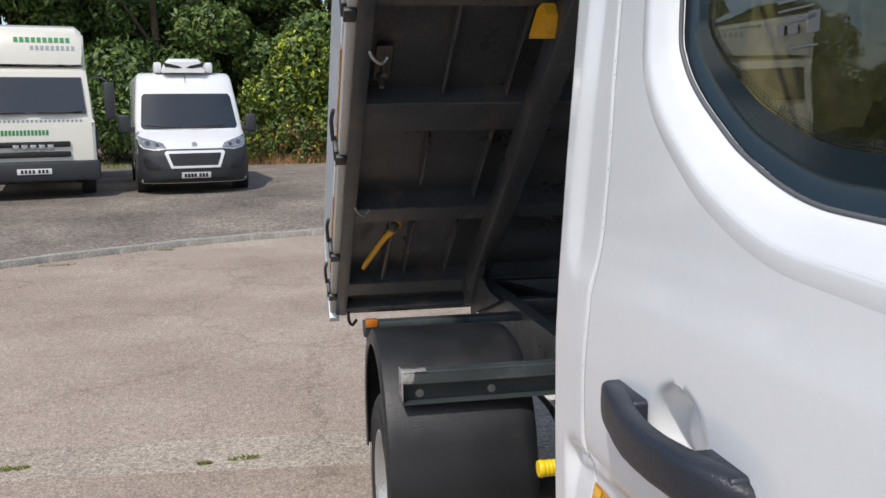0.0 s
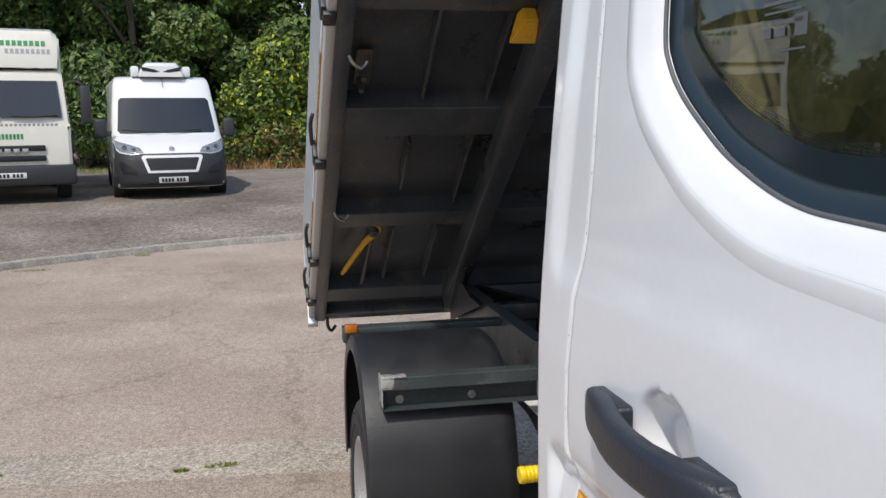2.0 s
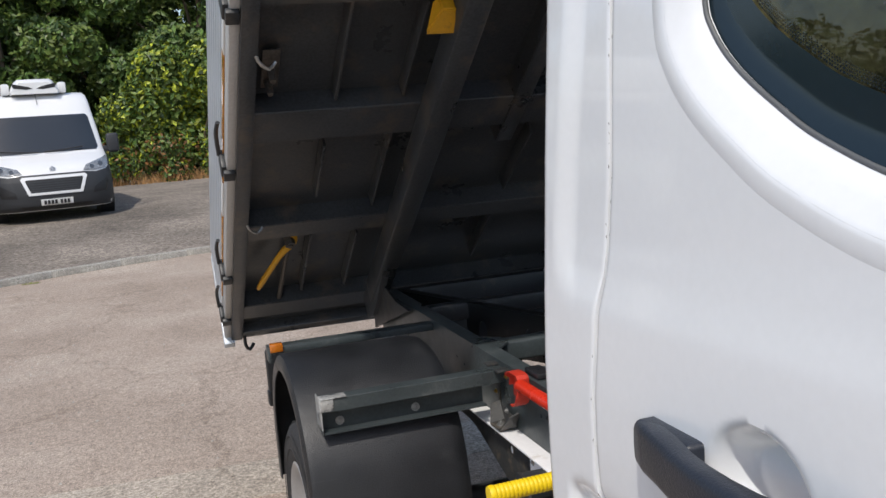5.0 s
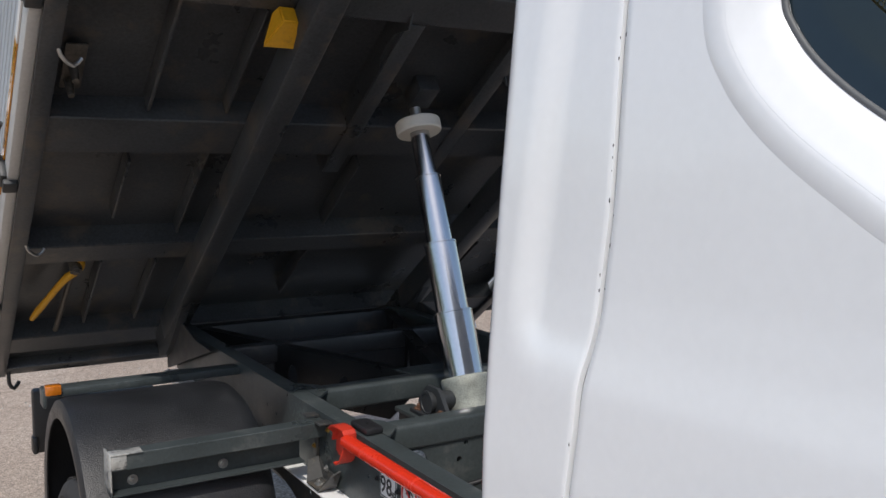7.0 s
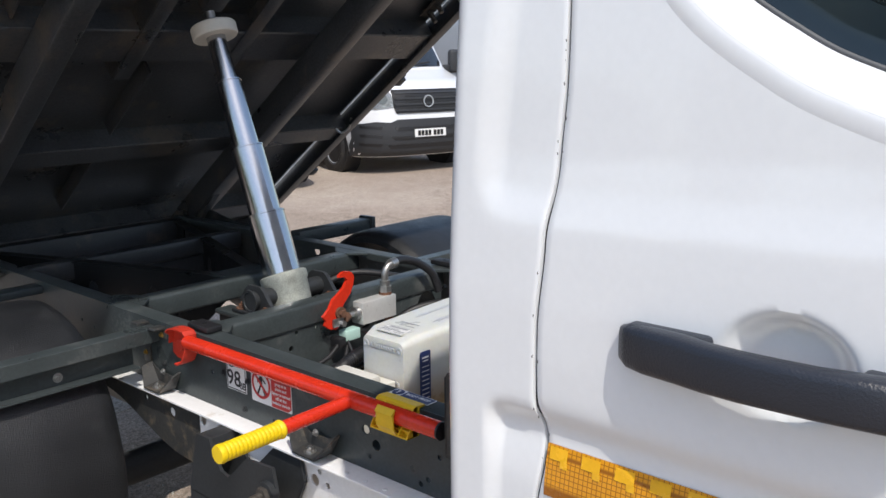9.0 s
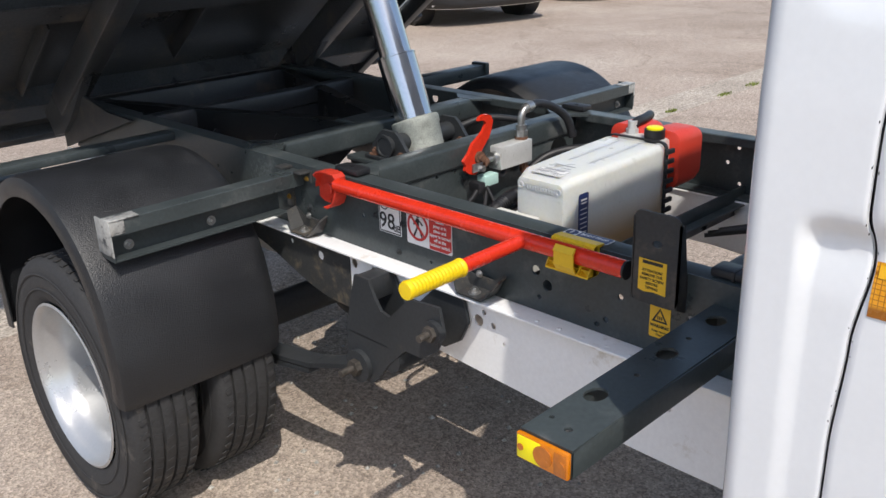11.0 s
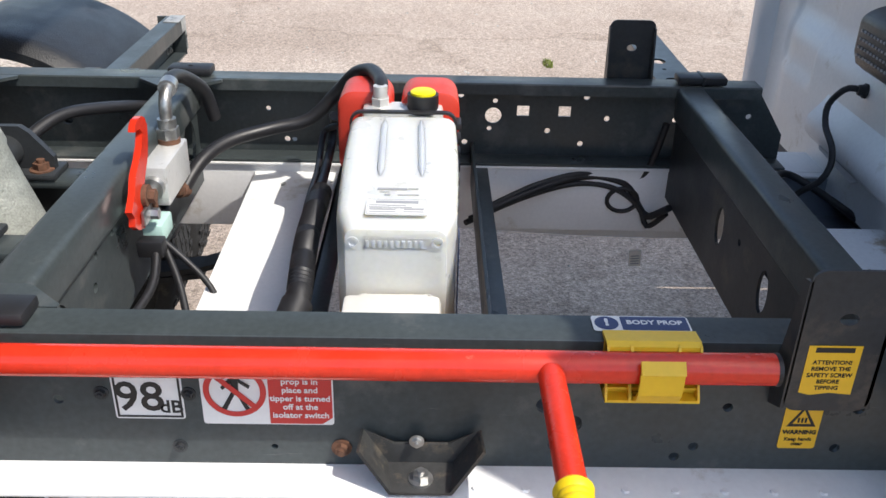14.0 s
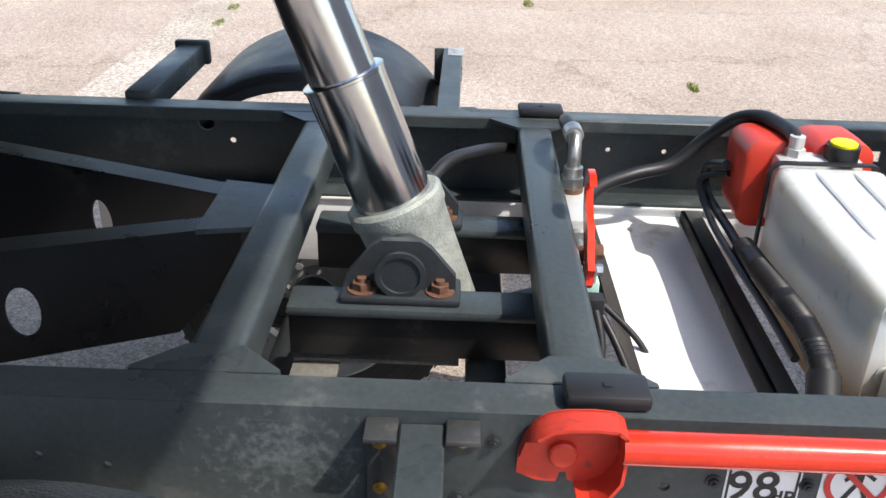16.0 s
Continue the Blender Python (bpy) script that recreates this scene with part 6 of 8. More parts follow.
hoses = [
    ("hydraulic_hose", [(1.105, 2.300, 0.935), (1.14, 2.305, 0.936), (1.20, 2.30, 0.920), (1.25, 2.28, 0.88), (1.27, 2.27, 0.82)], 0.0125),
    ("hydraulic_hose", [(1.090, 2.292, 0.750), HH[0], HH[1], HH[2], HH[3], (1.272, 2.040, 0.870), (1.245, 2.000, 0.918), (1.205, 1.968, 0.937), (1.150, 1.950, 0.939), (1.112, 1.945, 0.939), (1.09, 1.945, 0.932)], 0.0125),
    ("hydraulic_hose", [(1.04, 2.54, 0.845), (1.12, 2.50, 0.87), (1.20, 2.45, 0.86), (1.30, 2.40, 0.83), (1.37, 2.34, 0.80)], 0.011),
    ("vent_hose", [(1.256, 1.050, 0.900), (1.262, 1.070, 0.903), (1.270, 1.086, 0.897), (1.288, 1.100, 0.862), (1.268, 1.106, 0.828), (1.212, 1.110, 0.803), (1.190, 1.116, 0.774), (1.186, 1.132, 0.745), (1.20, 1.16, 0.715), (1.20, 1.17, 0.69)], 0.0062),
    ("cable", [(1.20, 1.16, 0.69), (1.13, 1.205, 0.715), (1.20, 1.215, 0.73), (1.28, 1.15, 0.72), (1.20, 1.06, 0.68), (1.10, 1.02, 0.66)], 0.0075),
    ("cable", [(1.22, 1.78, 0.640), (1.30, 1.66, 0.662), (1.345, 1.55, 0.680), (1.345, 1.46, 0.668), (1.34, 1.425, 0.62), (1.330, 1.405, 0.60), (1.275, 1.379, 0.645)], 0.0075),
    ("cable", [(1.22, 1.79, 0.632), (1.30, 1.67, 0.652), (1.34, 1.56, 0.667), (1.34, 1.48, 0.658), (1.335, 1.425, 0.62), (1.325, 1.405, 0.58), (1.29, 1.379, 0.625)], 0.006),
    ("cable", [(1.24, 1.76, 0.648), (1.32, 1.64, 0.672), (1.35, 1.52, 0.690), (1.35, 1.44, 0.675), (1.345, 1.41, 0.71), (1.34, 1.39, 0.80)], 0.007),
    ("cable_coil", [(1.34, 1.46 + 0.032 * math.cos(0.75 * k), 0.632 + 0.026 * math.sin(0.75 * k)) for k in range(19)], 0.0045),
    ("cable", [(0.86, 2.275, 0.752), (0.80, 2.27, 0.72), (0.70, 2.29, 0.70), (0.60, 2.30, 0.69)], 0.007),
    ("cable", [(0.90, 2.28, 0.756), (0.84, 2.24, 0.70), (0.76, 2.21, 0.64), (0.70, 2.20, 0.58)], 0.006),
    ("cable", [(0.89, 2.275, 0.756), (0.86, 2.20, 0.69), (0.82, 2.17, 0.62), (0.74, 2.16, 0.56)], 0.005),
    ("cable", [(1.15, 2.03, 0.87), (1.22, 2.04, 0.84), (1.20, 2.042, 0.80), (1.05, 2.04, 0.797), (0.95, 2.04, 0.80), (0.85, 2.034, 0.808)], 0.008),
    ("cable", [(1.16, 2.02, 0.85), (1.20, 2.055, 0.82), (1.10, 2.056, 0.79), (0.94, 2.055, 0.79), (0.82, 2.046, 0.785), (0.70, 2.042, 0.78)], 0.006),
    ("brake_pipe", [(0.76, 2.28, 0.66), (0.66, 2.27, 0.62), (0.62, 2.18, 0.60), (0.55, 2.17, 0.60)], 0.004),
    ("brake_pipe", [(0.79, 2.29, 0.66), (0.68, 2.29, 0.62), (0.64, 2.21, 0.60), (0.55, 2.20, 0.60)], 0.004),
]
bm = bmesh.new()
plate(bm, [rect(-1.402, -1.376, 0.570, 0.608)], facing(1.322) @ Matrix.Rotation(0.06, 4, "Z"), 0.0006)
tag = part("cable_tag", bm, WHITE_NYLON, truck, "cream paper tag on the cables", smooth=0)
bars([(-1.389, 0.595 - 0.006 * i, 0.018, 0.0022) for i in range(4)], facing(1.321) @ Matrix.Rotation(0.06, 4, "Z"), INK_G, tag)
bm = bmesh.new()
lathe(bm, (1.2555, 1.049, 0.900), (0.2, 1, 0.1), [(0, 0.014), (0.006, 0.014), (0.009, 0.011), (0.016, 0.0095), (0.017, 0.0)], seg=20)
part("hose_grommet", bm, HOSE, cab, "black rubber grommet in the rear wall")
for name, pts, r in hoses:
    bm = bmesh.new()
    sweep(bm, pts, r, 10)
    part(name, bm, HOSE, truck, "black rubber hose" if "hose" in name else "", smooth=60)
bm = bmesh.new()
sweep(bm, [(0.98, 2.036, 0.800), (0.90, 2.036, 0.806), (0.80, 2.034, 0.814), (0.72, 2.030, 0.816), (0.66, 2.028, 0.802), (0.63, 2.030, 0.785)], 0.0165, 14, ridge=0.07, step=0.0035)
cyl(bm, (0.642, 2.029, 0.793), (0.58, 2.045, 0.765), 0.021, seg=16)
part("corrugated_conduit", bm, HOSE, truck, "black corrugated conduit beside the tank", smooth=60)
bm = bmesh.new()
sweep(bm, [(0.47, 1.34, 0.775), (0.49, 1.20, 0.815), (0.465, 1.12, 0.842), (0.435, 1.045, 0.864)], 0.0165, 16, ridge=0.06, step=0.004)
part("corrugated_hose", bm, HOSE, truck, "thick black corrugated breather hose", smooth=60)
bm = bmesh.new()
lathe(bm, (0.436, 1.050, 0.864), (-0.35, -1, 0.12), [(0, 0.024), (0.004, 0.036), (0.012, 0.038), (0.06, 0.040), (0.065, 0.0)], seg=24)
part("hose_collar", bm, HOSE, truck, "black hose collar")
bm = bmesh.new()
cyl(bm, (0.50, 1.16, 0.66), (0.50, 0.9, 0.66), 0.045, seg=24)
part("wrapped_pipe", bm, WELL, truck, "grey wrapped pipe under the cab")

# ---- telescopic ram ----
R0, R1 = Vector((0.910, 2.550, 0.835)), Vector((0.910, 2.853, 1.622))
ax = (R1 - R0).normalized()
def on_ram(z):
    return R0 + ax * ((z - R0.z) / ax.z)


bm = bmesh.new()
lathe(bm, R0 - ax * 0.16, ax, [(0, 0.0), (0, 0.060), (0.14, 0.064), (0.195, 0.067), (0.202, 0.071), (0.222, 0.071), (0.226, 0.066), (0.226, 0.04)], seg=40)
ram = part("hydraulic_ram", bm, ZINC, truck, "telescopic hydraulic ram, four chromed stages in a pitted grey base")
for za, zb, r in ((0.86, 1.073, 0.0565), (1.07, 1.267, 0.0475), (1.26, 1.461, 0.0385), (1.455, 1.60, 0.029)):
    bm = bmesh.new()
    d = (on_ram(zb) - on_ram(za)).length
    lathe(bm, on_ram(za), ax, [(0, r), (d - 0.006, r), (d - 0.005, r + 0.0015), (d - 0.001, r + 0.0015), (d, r - 0.002), (d, r - 0.015)], seg=40)
    part("ram_stage", bm, CHROME, ram, "mirror-bright chromed ram stage")
bm = bmesh.new()
lathe(bm, on_ram(1.590), ax, [(0.0, 0.03), (0.0, 0.066), (0.004, 0.069), (0.034, 0.069), (0.038, 0.066), (0.038, 0.02)], seg=36)
part("ram_collar", bm, WHITE_NYLON, ram, "white nylon collar at the ram top")
bm = bmesh.new()
cyl(bm, on_ram(1.62), on_ram(1.665), 0.017, seg=16)
part("ram_eye", bm, STEEL, ram)
for x, sgn in ((0.792, 1), (2 * CX - 0.804, -1)):
    bm = bmesh.new()
    lp = [(-0.074, 0.0), (0.074, 0.0), (0.074, 0.024), (0.040, 0.066), (0.026, 0.076), (-0.026, 0.076), (-0.040, 0.066), (-0.074, 0.024)]
    plate(bm, [lp, ring(0, 0.034, 0.026, n=24)], Matrix(((0, 0, -1, x - 0.004), (-1, 0, 0, 2.553), (0, 1, 0, 0.809), (0, 0, 0, 1))), 0.012)
    box(bm, x - 0.030, x + 0.034, 2.472, 2.634, 0.8, 0.812, 0.004)
    cradle = part("ram_cradle", bm, ANTH_DULL, truck, "dark grey trunnion bearing with rusty bolts")
    bm = bmesh.new()
    cyl(bm, (x - 0.020 * sgn, 2.553, 0.843), (x + 0.09 * sgn, 2.553, 0.843), 0.027, seg=24)
    lathe(bm, (x - 0.018 * sgn, 2.553, 0.843), (-sgn, 0, 0), [(0, 0.034), (0.006, 0.034), (0.006, 0.027), (0.003, 0.026), (0.003, 0.0)], seg=24)
    part("trunnion_pin", bm, ANTH_DULL, cradle)
    for y in (2.500, 2.606):
        placed("bolt", BOLT_RUSTY, pose(x - 0.008, y, 0.811) @ Matrix.Scale(1.2, 4), cradle, "rusty bolt")

# ---- mudguards, their brackets and the rear wheels ----
MC = (2.82, 0.55)


def guard(near):
    prof = [(2.464, 0.416)]
    prof += [(2.459 + 0.016 * (i / 9) ** 2 - 0.006 * math.sin(math.pi * i / 9), 0.430 + 0.0208 * i) for i in range(10)]
    for i in range(25):
        a = radians(166 - 154 * i / 24)
        prof.append((MC[0] + 0.352 * math.cos(a), MC[1] + 0.355 * math.sin(a)))
    prof += [(3.168, 0.58), (3.165, 0.50), (3.16, 0.42)]
    sect = [(-0.128, 0.050), (-0.130, 0.020), (-0.122, 0.004), (-0.105, 0.0), (0.15, 0.0), (0.270, 0.002), (0.300, 0.010), (0.316, 0.026), (0.318, 0.045)]
    bm = bmesh.new()
    rows = []
    for k, (y, z) in enumerate(prof):
        a, b = prof[max(k - 1, 0)], prof[min(k + 1, len(prof) - 1)]
        t = Vector((b[0] - a[0], b[1] - a[1])).normalized()
        n = Vector((t.y, -t.x))
        rows.append([bm.verts.new((x, y + n.x * d, z + n.y * d)) for x, d in sect])
    for a, b in zip(rows, rows[1:]):
        for i in range(len(sect) - 1):
            bm.faces.new((a[i], a[i + 1], b[i + 1], b[i]))
    finish(bm)
    bmesh.ops.solidify(bm, geom=bm.faces[:], thickness=0.004)
    if not near:
        bm.transform(mirror(Matrix.Identity(4)))
    g = part("mudguard", bm, PLASTIC, truck, "black moulded plastic mudguard with grazed top", smooth=50)
    bm = bmesh.new()
    xi = 0.440
    turn = Matrix(((0, 0, 1, -0.075), (1, 0, 0, 0), (0, 1, 0, 0), (0, 0, 0, 1)))
    low, end = bmesh.new(), bmesh.new()
    plate(bm, [[(2.484, 0.823), (2.484, 0.857), (2.486, 0.859), (2.527, 0.859), (2.529, 0.857), (2.529, 0.853), (2.490, 0.853), (2.490, 0.823)]], Matrix.Translation((xi + 0.073, 0, 0)) @ turn, xi + 0.073)
    plate(low, [[(2.488, 0.7625), (2.526, 0.7625), (2.526, 0.8525), (2.520, 0.8525), (2.520, 0.7675), (2.488, 0.7675)]], Matrix.Translation((xi + 0.015, 0, 0)) @ turn, xi + 0.015)
    box(end, -0.0785, -0.0755, 2.485, 2.550, 0.763, 0.859, 0.001)
    if not near:
        for b3 in (bm, low, end):
            b3.transform(mirror(Matrix.Identity(4)))
    br = part("guard_bracket", bm, ANTH, truck, "dark grey angle bracket with bare scraped end")
    part("bracket_web", low, ANTH, br)
    part("end_plate", end, ANTH, br)
    bm = bmesh.new()
    box(bm, -0.0805, -0.010, 2.480, 2.518, 0.8585, 0.861, 0.001)
    box(bm, -0.0805, -0.0775, 2.482, 2.552, 0.776, 0.859, 0.001)
    box(bm, -0.078, -0.045, 2.4825, 2.4865, 0.826, 0.859, 0.001)
    if not near:
        bm.transform(mirror(Matrix.Identity(4)))
    part("bare_end", bm, SCUFF, br, "bare scraped metal end")
    for x in (-0.026, 0.184):
        xx = x if near else 2 * CX - x
        placed("bolt", BOLT, Matrix.Translation((xx, 2.520, 0.786)) @ Matrix.Rotation(radians(90), 4, "X"), br)
    # welded tabs that bolt the bracket to the rail
    for y0, y1, z0 in ((2.530, 2.562, 0.755), (2.450, 2.483, 0.834)):
        bm = bmesh.new()
        box(bm, 0.4345, xi - 0.0005, y0, y1, z0, 0.862, 0.001)
        box(bm, 0.404, xi - 0.0005, y0, y1, 0.860, 0.866, 0.0015)
        if not near:
            bm.transform(mirror(Matrix.Identity(4)))
        part("bracket_tab", bm, DIRTY, br, "scuffed steel tab")
    for y, z in ((2.549, 0.838), (2.549, 0.780), (2.466, 0.843)):
        xx = 0.434 if near else 2 * CX - 0.434
        placed("bolt", BOLT_BRASS, Matrix.Translation((xx, y, z)) @ (TO_NEAR if near else TO_NEAR.inverted()) @ Matrix.Scale(0.45, 4), br, "small brass bolt")
    # rear bracket
    bm = bmesh.new()
    if near:
        box(bm, -0.125, 0.44, 3.130, 3.190, 0.838, 0.862, 0.004)
        box(bm, -0.128, -0.118, 3.130, 3.190, 0.81, 0.862, 0.003)
    else:
        box(bm, 0.065, 0.44, 3.082, 3.138, 0.838, 0.888, 0.006)
        box(bm, 0.050, 0.072, 3.070, 3.150, 0.84, 0.896, 0.006)
    if not near:
        bm.transform(mirror(Matrix.Identity(4)))
    rb = part("rear_guard_bracket", bm, ANTH, truck, "dark grey box bracket behind the mudguard")
    if near:
        bm = bmesh.new()
        box(bm, -0.122, -0.080, 3.118, 3.150, 0.846, 0.874, 0.004)
        part("marker_lamp", bm, AMBER_DK, rb, "small amber marker lamp")


guard(True)
guard(False)
for near in (True, False):
    bm = bmesh.new()
    box(bm, -0.015, 0.20, 4.30, 4.36, 0.31, 0.57, 0.012)
    box(bm, -0.022, 0.0, 4.29, 4.35, 0.31, 0.38, 0.008)
    box(bm, 0.10, 0.45, 4.24, 4.30, 0.48, 0.54, 0.006)
    if not near:
        bm.transform(mirror(Matrix.Identity(4)))
    part("tail_lamp_housing", bm, PLASTIC, truck, "black tail lamp housing on the rear bar")

WY, WZ, TR = 2.815, 0.345, 0.345


def tyre_mesh(width):
    bm = bmesh.new()
    h = width / 2
    prof = [(-h * 0.82, 0.222), (-h * 0.97, 0.245), (-h, 0.285), (-h * 0.96, 0.318), (-h * 0.86, 0.336), (-h * 0.78, 0.341)]
    for k in (-0.52, -0.17, 0.17, 0.52):
        prof += [(h * (k - 0.045), 0.3455), (h * (k - 0.035), 0.337), (h * (k + 0.035), 0.337), (h * (k + 0.045), 0.3455)]
    prof += [(h * 0.78, 0.341), (h * 0.86, 0.336), (h * 0.96, 0.318), (h, 0.285), (h * 0.97, 0.245), (h * 0.82, 0.222)]
    lathe(bm, (0, 0, 0), (1, 0, 0), prof, seg=72, closed=True)
    for i in range(60):
        a = 2 * math.pi * i / 60
        for k, s in ((-0.66, 1), (-0.34, -1), (0.0, 1), (0.34, -1), (0.66, 1)):
            m = Matrix.Rotation(a + 0.03 * s, 4, "X") @ Matrix.Translation((h * k, 0, 0.3445)) @ Matrix.Rotation(0.35 * s, 4, "Z")
            box(bm, -h * 0.10, h * 0.10, -0.006, 0.006, 0.0, 0.0026, 0.0, m=m)
    for r, w in ((0.300, 0.004), (0.262, 0.003)):
        lathe(bm, (0, 0, 0), (1, 0, 0), [(-h * 1.0, r), (-h * 1.02, r + w), (-h * 1.0, r + 2 * w)], seg=72)
        lathe(bm, (0, 0, 0), (1, 0, 0), [(h * 1.0, r), (h * 1.02, r + w), (h * 1.0, r + 2 * w)], seg=72)
    return mesh_of("tyre", bm, RUBBER)


def rim_mesh(width, dish):
    """A pressed steel rim; dish: how far its disc lies from the outer edge."""
    bm = bmesh.new()
    h = width / 2
    prof = [(-h * 0.92, 0.226), (-h * 0.95, 0.220), (-h * 0.88, 0.212), (-h * 0.74, 0.206), (-h * 0.6, 0.203), (-h * 0.45, 0.190), (-h * 0.1, 0.182), (dish, 0.178), (dish + 0.006, 0.165), (dish - 0.012, 0.145),
            (dish - 0.02, 0.120), (dish - 0.015, 0.100), (dish + 0.012, 0.090), (dish + 0.012, 0.058), (dish - 0.03, 0.055), (dish - 0.035, 0.0)]
    lathe(bm, (0, 0, 0), (1, 0, 0), prof, seg=56)
    lathe(bm, (0, 0, 0), (1, 0, 0), [(dish, 0.178), (h * 0.6, 0.19), (h * 0.9, 0.21), (h * 0.95, 0.226)], seg=56)
    for i in range(10):
        a = 2 * math.pi * i / 10
        c, s = math.cos(a), math.sin(a)
        cyl(bm, (dish - 0.004, 0.133 * c, 0.133 * s), (dish - 0.0185, 0.133 * c, 0.133 * s), 0.017, seg=14, mat_i=1)
    for i in range(6):
        a = 2 * math.pi * i / 6
        c, s = math.cos(a), math.sin(a)
        cyl(bm, (dish + 0.012, 0.075 * c, 0.075 * s), (dish - 0.012, 0.075 * c, 0.075 * s), 0.010, seg=6)
    return mesh_of("rim", bm, [SILVER, INK])


TYRE = tyre_mesh(0.190)
RIM_OUT, RIM_IN = rim_mesh(0.190, 0.075), rim_mesh(0.190, -0.03)
for x, side, y in ((-0.022, 1, WY), (0.208, -1, WY), (2 * CX + 0.022, -1, WY), (2 * CX - 0.208, 1, WY), (0.10, 1, -0.78), (2 * CX - 0.10, -1, -0.78)):
    m = Matrix.Translation((x, y, WZ)) @ (Matrix.Identity(4) if side > 0 else Matrix.Rotation(math.pi, 4, "Z"))
    w = placed("wheel", RIM_OUT if x < 0 or x > 1.8 else RIM_IN, m, truck, "silver painted steel wheel with black road tyre")
    t = new("tyre", TYRE)
    t.parent = w
    t["label"] = "worn black road tyre"
bm = bmesh.new()
cyl(bm, (0.05, WY, WZ), (2 * CX - 0.05, WY, WZ), 0.05, seg=20)
lathe(bm, (CX - 0.16, WY, WZ), (1, 0, 0), [(0, 0.05), (0.05, 0.12), (0.16, 0.16), (0.27, 0.12), (0.32, 0.05)], seg=24)
part("rear_axle", bm, ANTH_DULL, truck, "dull black rear axle")

# ---- leaf spring, its front hanger and the damper mount ----
for near in (True, False):
    bm = bmesh.new()
    sp = [(0.36, 2.18, 0.462), (0.355, 2.38, 0.395), (0.35, 2.60, 0.36), (0.35, 2.82, 0.36), (0.35, 3.05, 0.38), (0.35, 3.45, 0.47)]
    for k, (i0, i1, dz) in enumerate(((0, 6, 0), (1, 5, -0.016), (2, 5, -0.032))):
        for (x0, y0, z0), (x1, y1, z1) in zip(sp[i0:i1], sp[i0 + 1:i1]):
            vs = [bm.verts.new(p) for p in ((x0 - 0.03, y0, z0 + dz), (x0 + 0.03, y0, z0 + dz), (x1 + 0.03, y1, z1 + dz), (x1 - 0.03, y1, z1 + dz))]
            ws = [bm.verts.new(v.co - Vector((0, 0, 0.013))) for v in vs]
            bm.faces.new(vs)
            bm.faces.new(ws[::-1])
            for i in range(4):
                bm.faces.new((vs[i], vs[(i + 1) % 4], ws[(i + 1) % 4], ws[i]))
    cyl(bm, (0.335, 2.165, 0.468), (0.395, 2.165, 0.468), 0.034, seg=20)
    if not near:
        bm.transform(mirror(Matrix.Identity(4)))
    part("leaf_spring", bm, ANTH_DULL, truck, "dusty black leaf spring")
    bm = bmesh.new()
    shape = [(-2.165, 0.698), (-2.118, 0.698), (-2.100, 0.660), (-2.079, 0.632), (-2.052, 0.626), (-2.020, 0.655), (-1.983, 0.690), (-1.893, 0.697), (-1.880, 0.640), (-1.905, 0.590), (-1.952, 0.560),
             (-2.003, 0.560), (-2.060, 0.505), (-2.091, 0.465), (-2.120, 0.438), (-2.156, 0.428), (-2.192, 0.442), (-2.207, 0.480), (-2.205, 0.555), (-2.188, 0.620)]
    plate(bm, [shape], facing(0.325), 0.008)
    if not near:
        bm.transform(mirror(Matrix.Identity(4)))
    hg = part("spring_hanger", bm, ANTH_DULL, truck, "black pressed steel spring hanger with a rusty bolt")

    def hanger_piece(name, build):
        bm = bmesh.new()
        build(bm)
        if not near:
            bm.transform(mirror(Matrix.Identity(4)))
        part(name, bm, ANTH_DULL, hg)

    hanger_piece("inner_cheek", lambda bm: plate(bm, [shape], facing(0.398), 0.008))
    hanger_piece("cross_web", lambda bm: box(bm, 0.325, 0.405, 2.06, 2.20, 0.545, 0.553, 0.003))
    hanger_piece("top_web", lambda bm: box(bm, 0.328, 0.404, 2.118, 2.165, 0.640, 0.697, 0.004))
    hanger_piece("tube", lambda bm: cyl(bm, (0.327, 2.06, 0.520), (0.404, 2.06, 0.520), 0.034, seg=24))
    hanger_piece("spring_boss", lambda bm: cyl(bm, (0.312, 2.160, 0.471), (0.33, 2.160, 0.471), 0.040, seg=24))
    hanger_piece("damper_boss", lambda bm: cyl(bm, (0.312, 1.905, 0.640), (0.33, 1.905, 0.640), 0.026, seg=24))
    for (y, z, r, L) in ((2.160, 0.471, 0.011, 0.055), (1.905, 0.640, 0.010, 0.040)):
        bm = bmesh.new()
        cyl(bm, (0.312, y, z), (0.316 - L * 0.35, y, z), r * 1.8, seg=6)
        cyl(bm, (0.316 - L * 0.35, y, z), (0.316 - L, y, z), r * 0.8, seg=12)
        if not near:
            bm.transform(mirror(Matrix.Identity(4)))
        part("hanger_bolt", bm, GREASY, hg, "brown greasy projecting bolt")
bm = bmesh.new()
cyl(bm, (CX, -0.6, 0.42), (CX, WY - 0.1, 0.38), 0.04, seg=16)
part("prop_shaft", bm, ANTH_DULL, truck, "black drive shaft")

# ---- the raised tipping body ----
TILT = 36.0
B = Matrix(((1, 0, 0, 0), (0, -math.cos(radians(TILT)), math.sin(radians(TILT)), 3.062), (0, math.sin(radians(TILT)), math.cos(radians(TILT)), 1.50), (0, 0, 0, 1)))
XL, XR, U0, U1 = -0.165, 2 * CX + 0.165, -1.40, 1.52
BODY_TOP = 0.075


def bed_part(name, boxes, material, parent, label="", bevel=0.004):
    bm = bmesh.new()
    for b in boxes:
        box(bm, *b, bevel)
    bm.transform(B)
    return part(name, bm, material, parent, label)


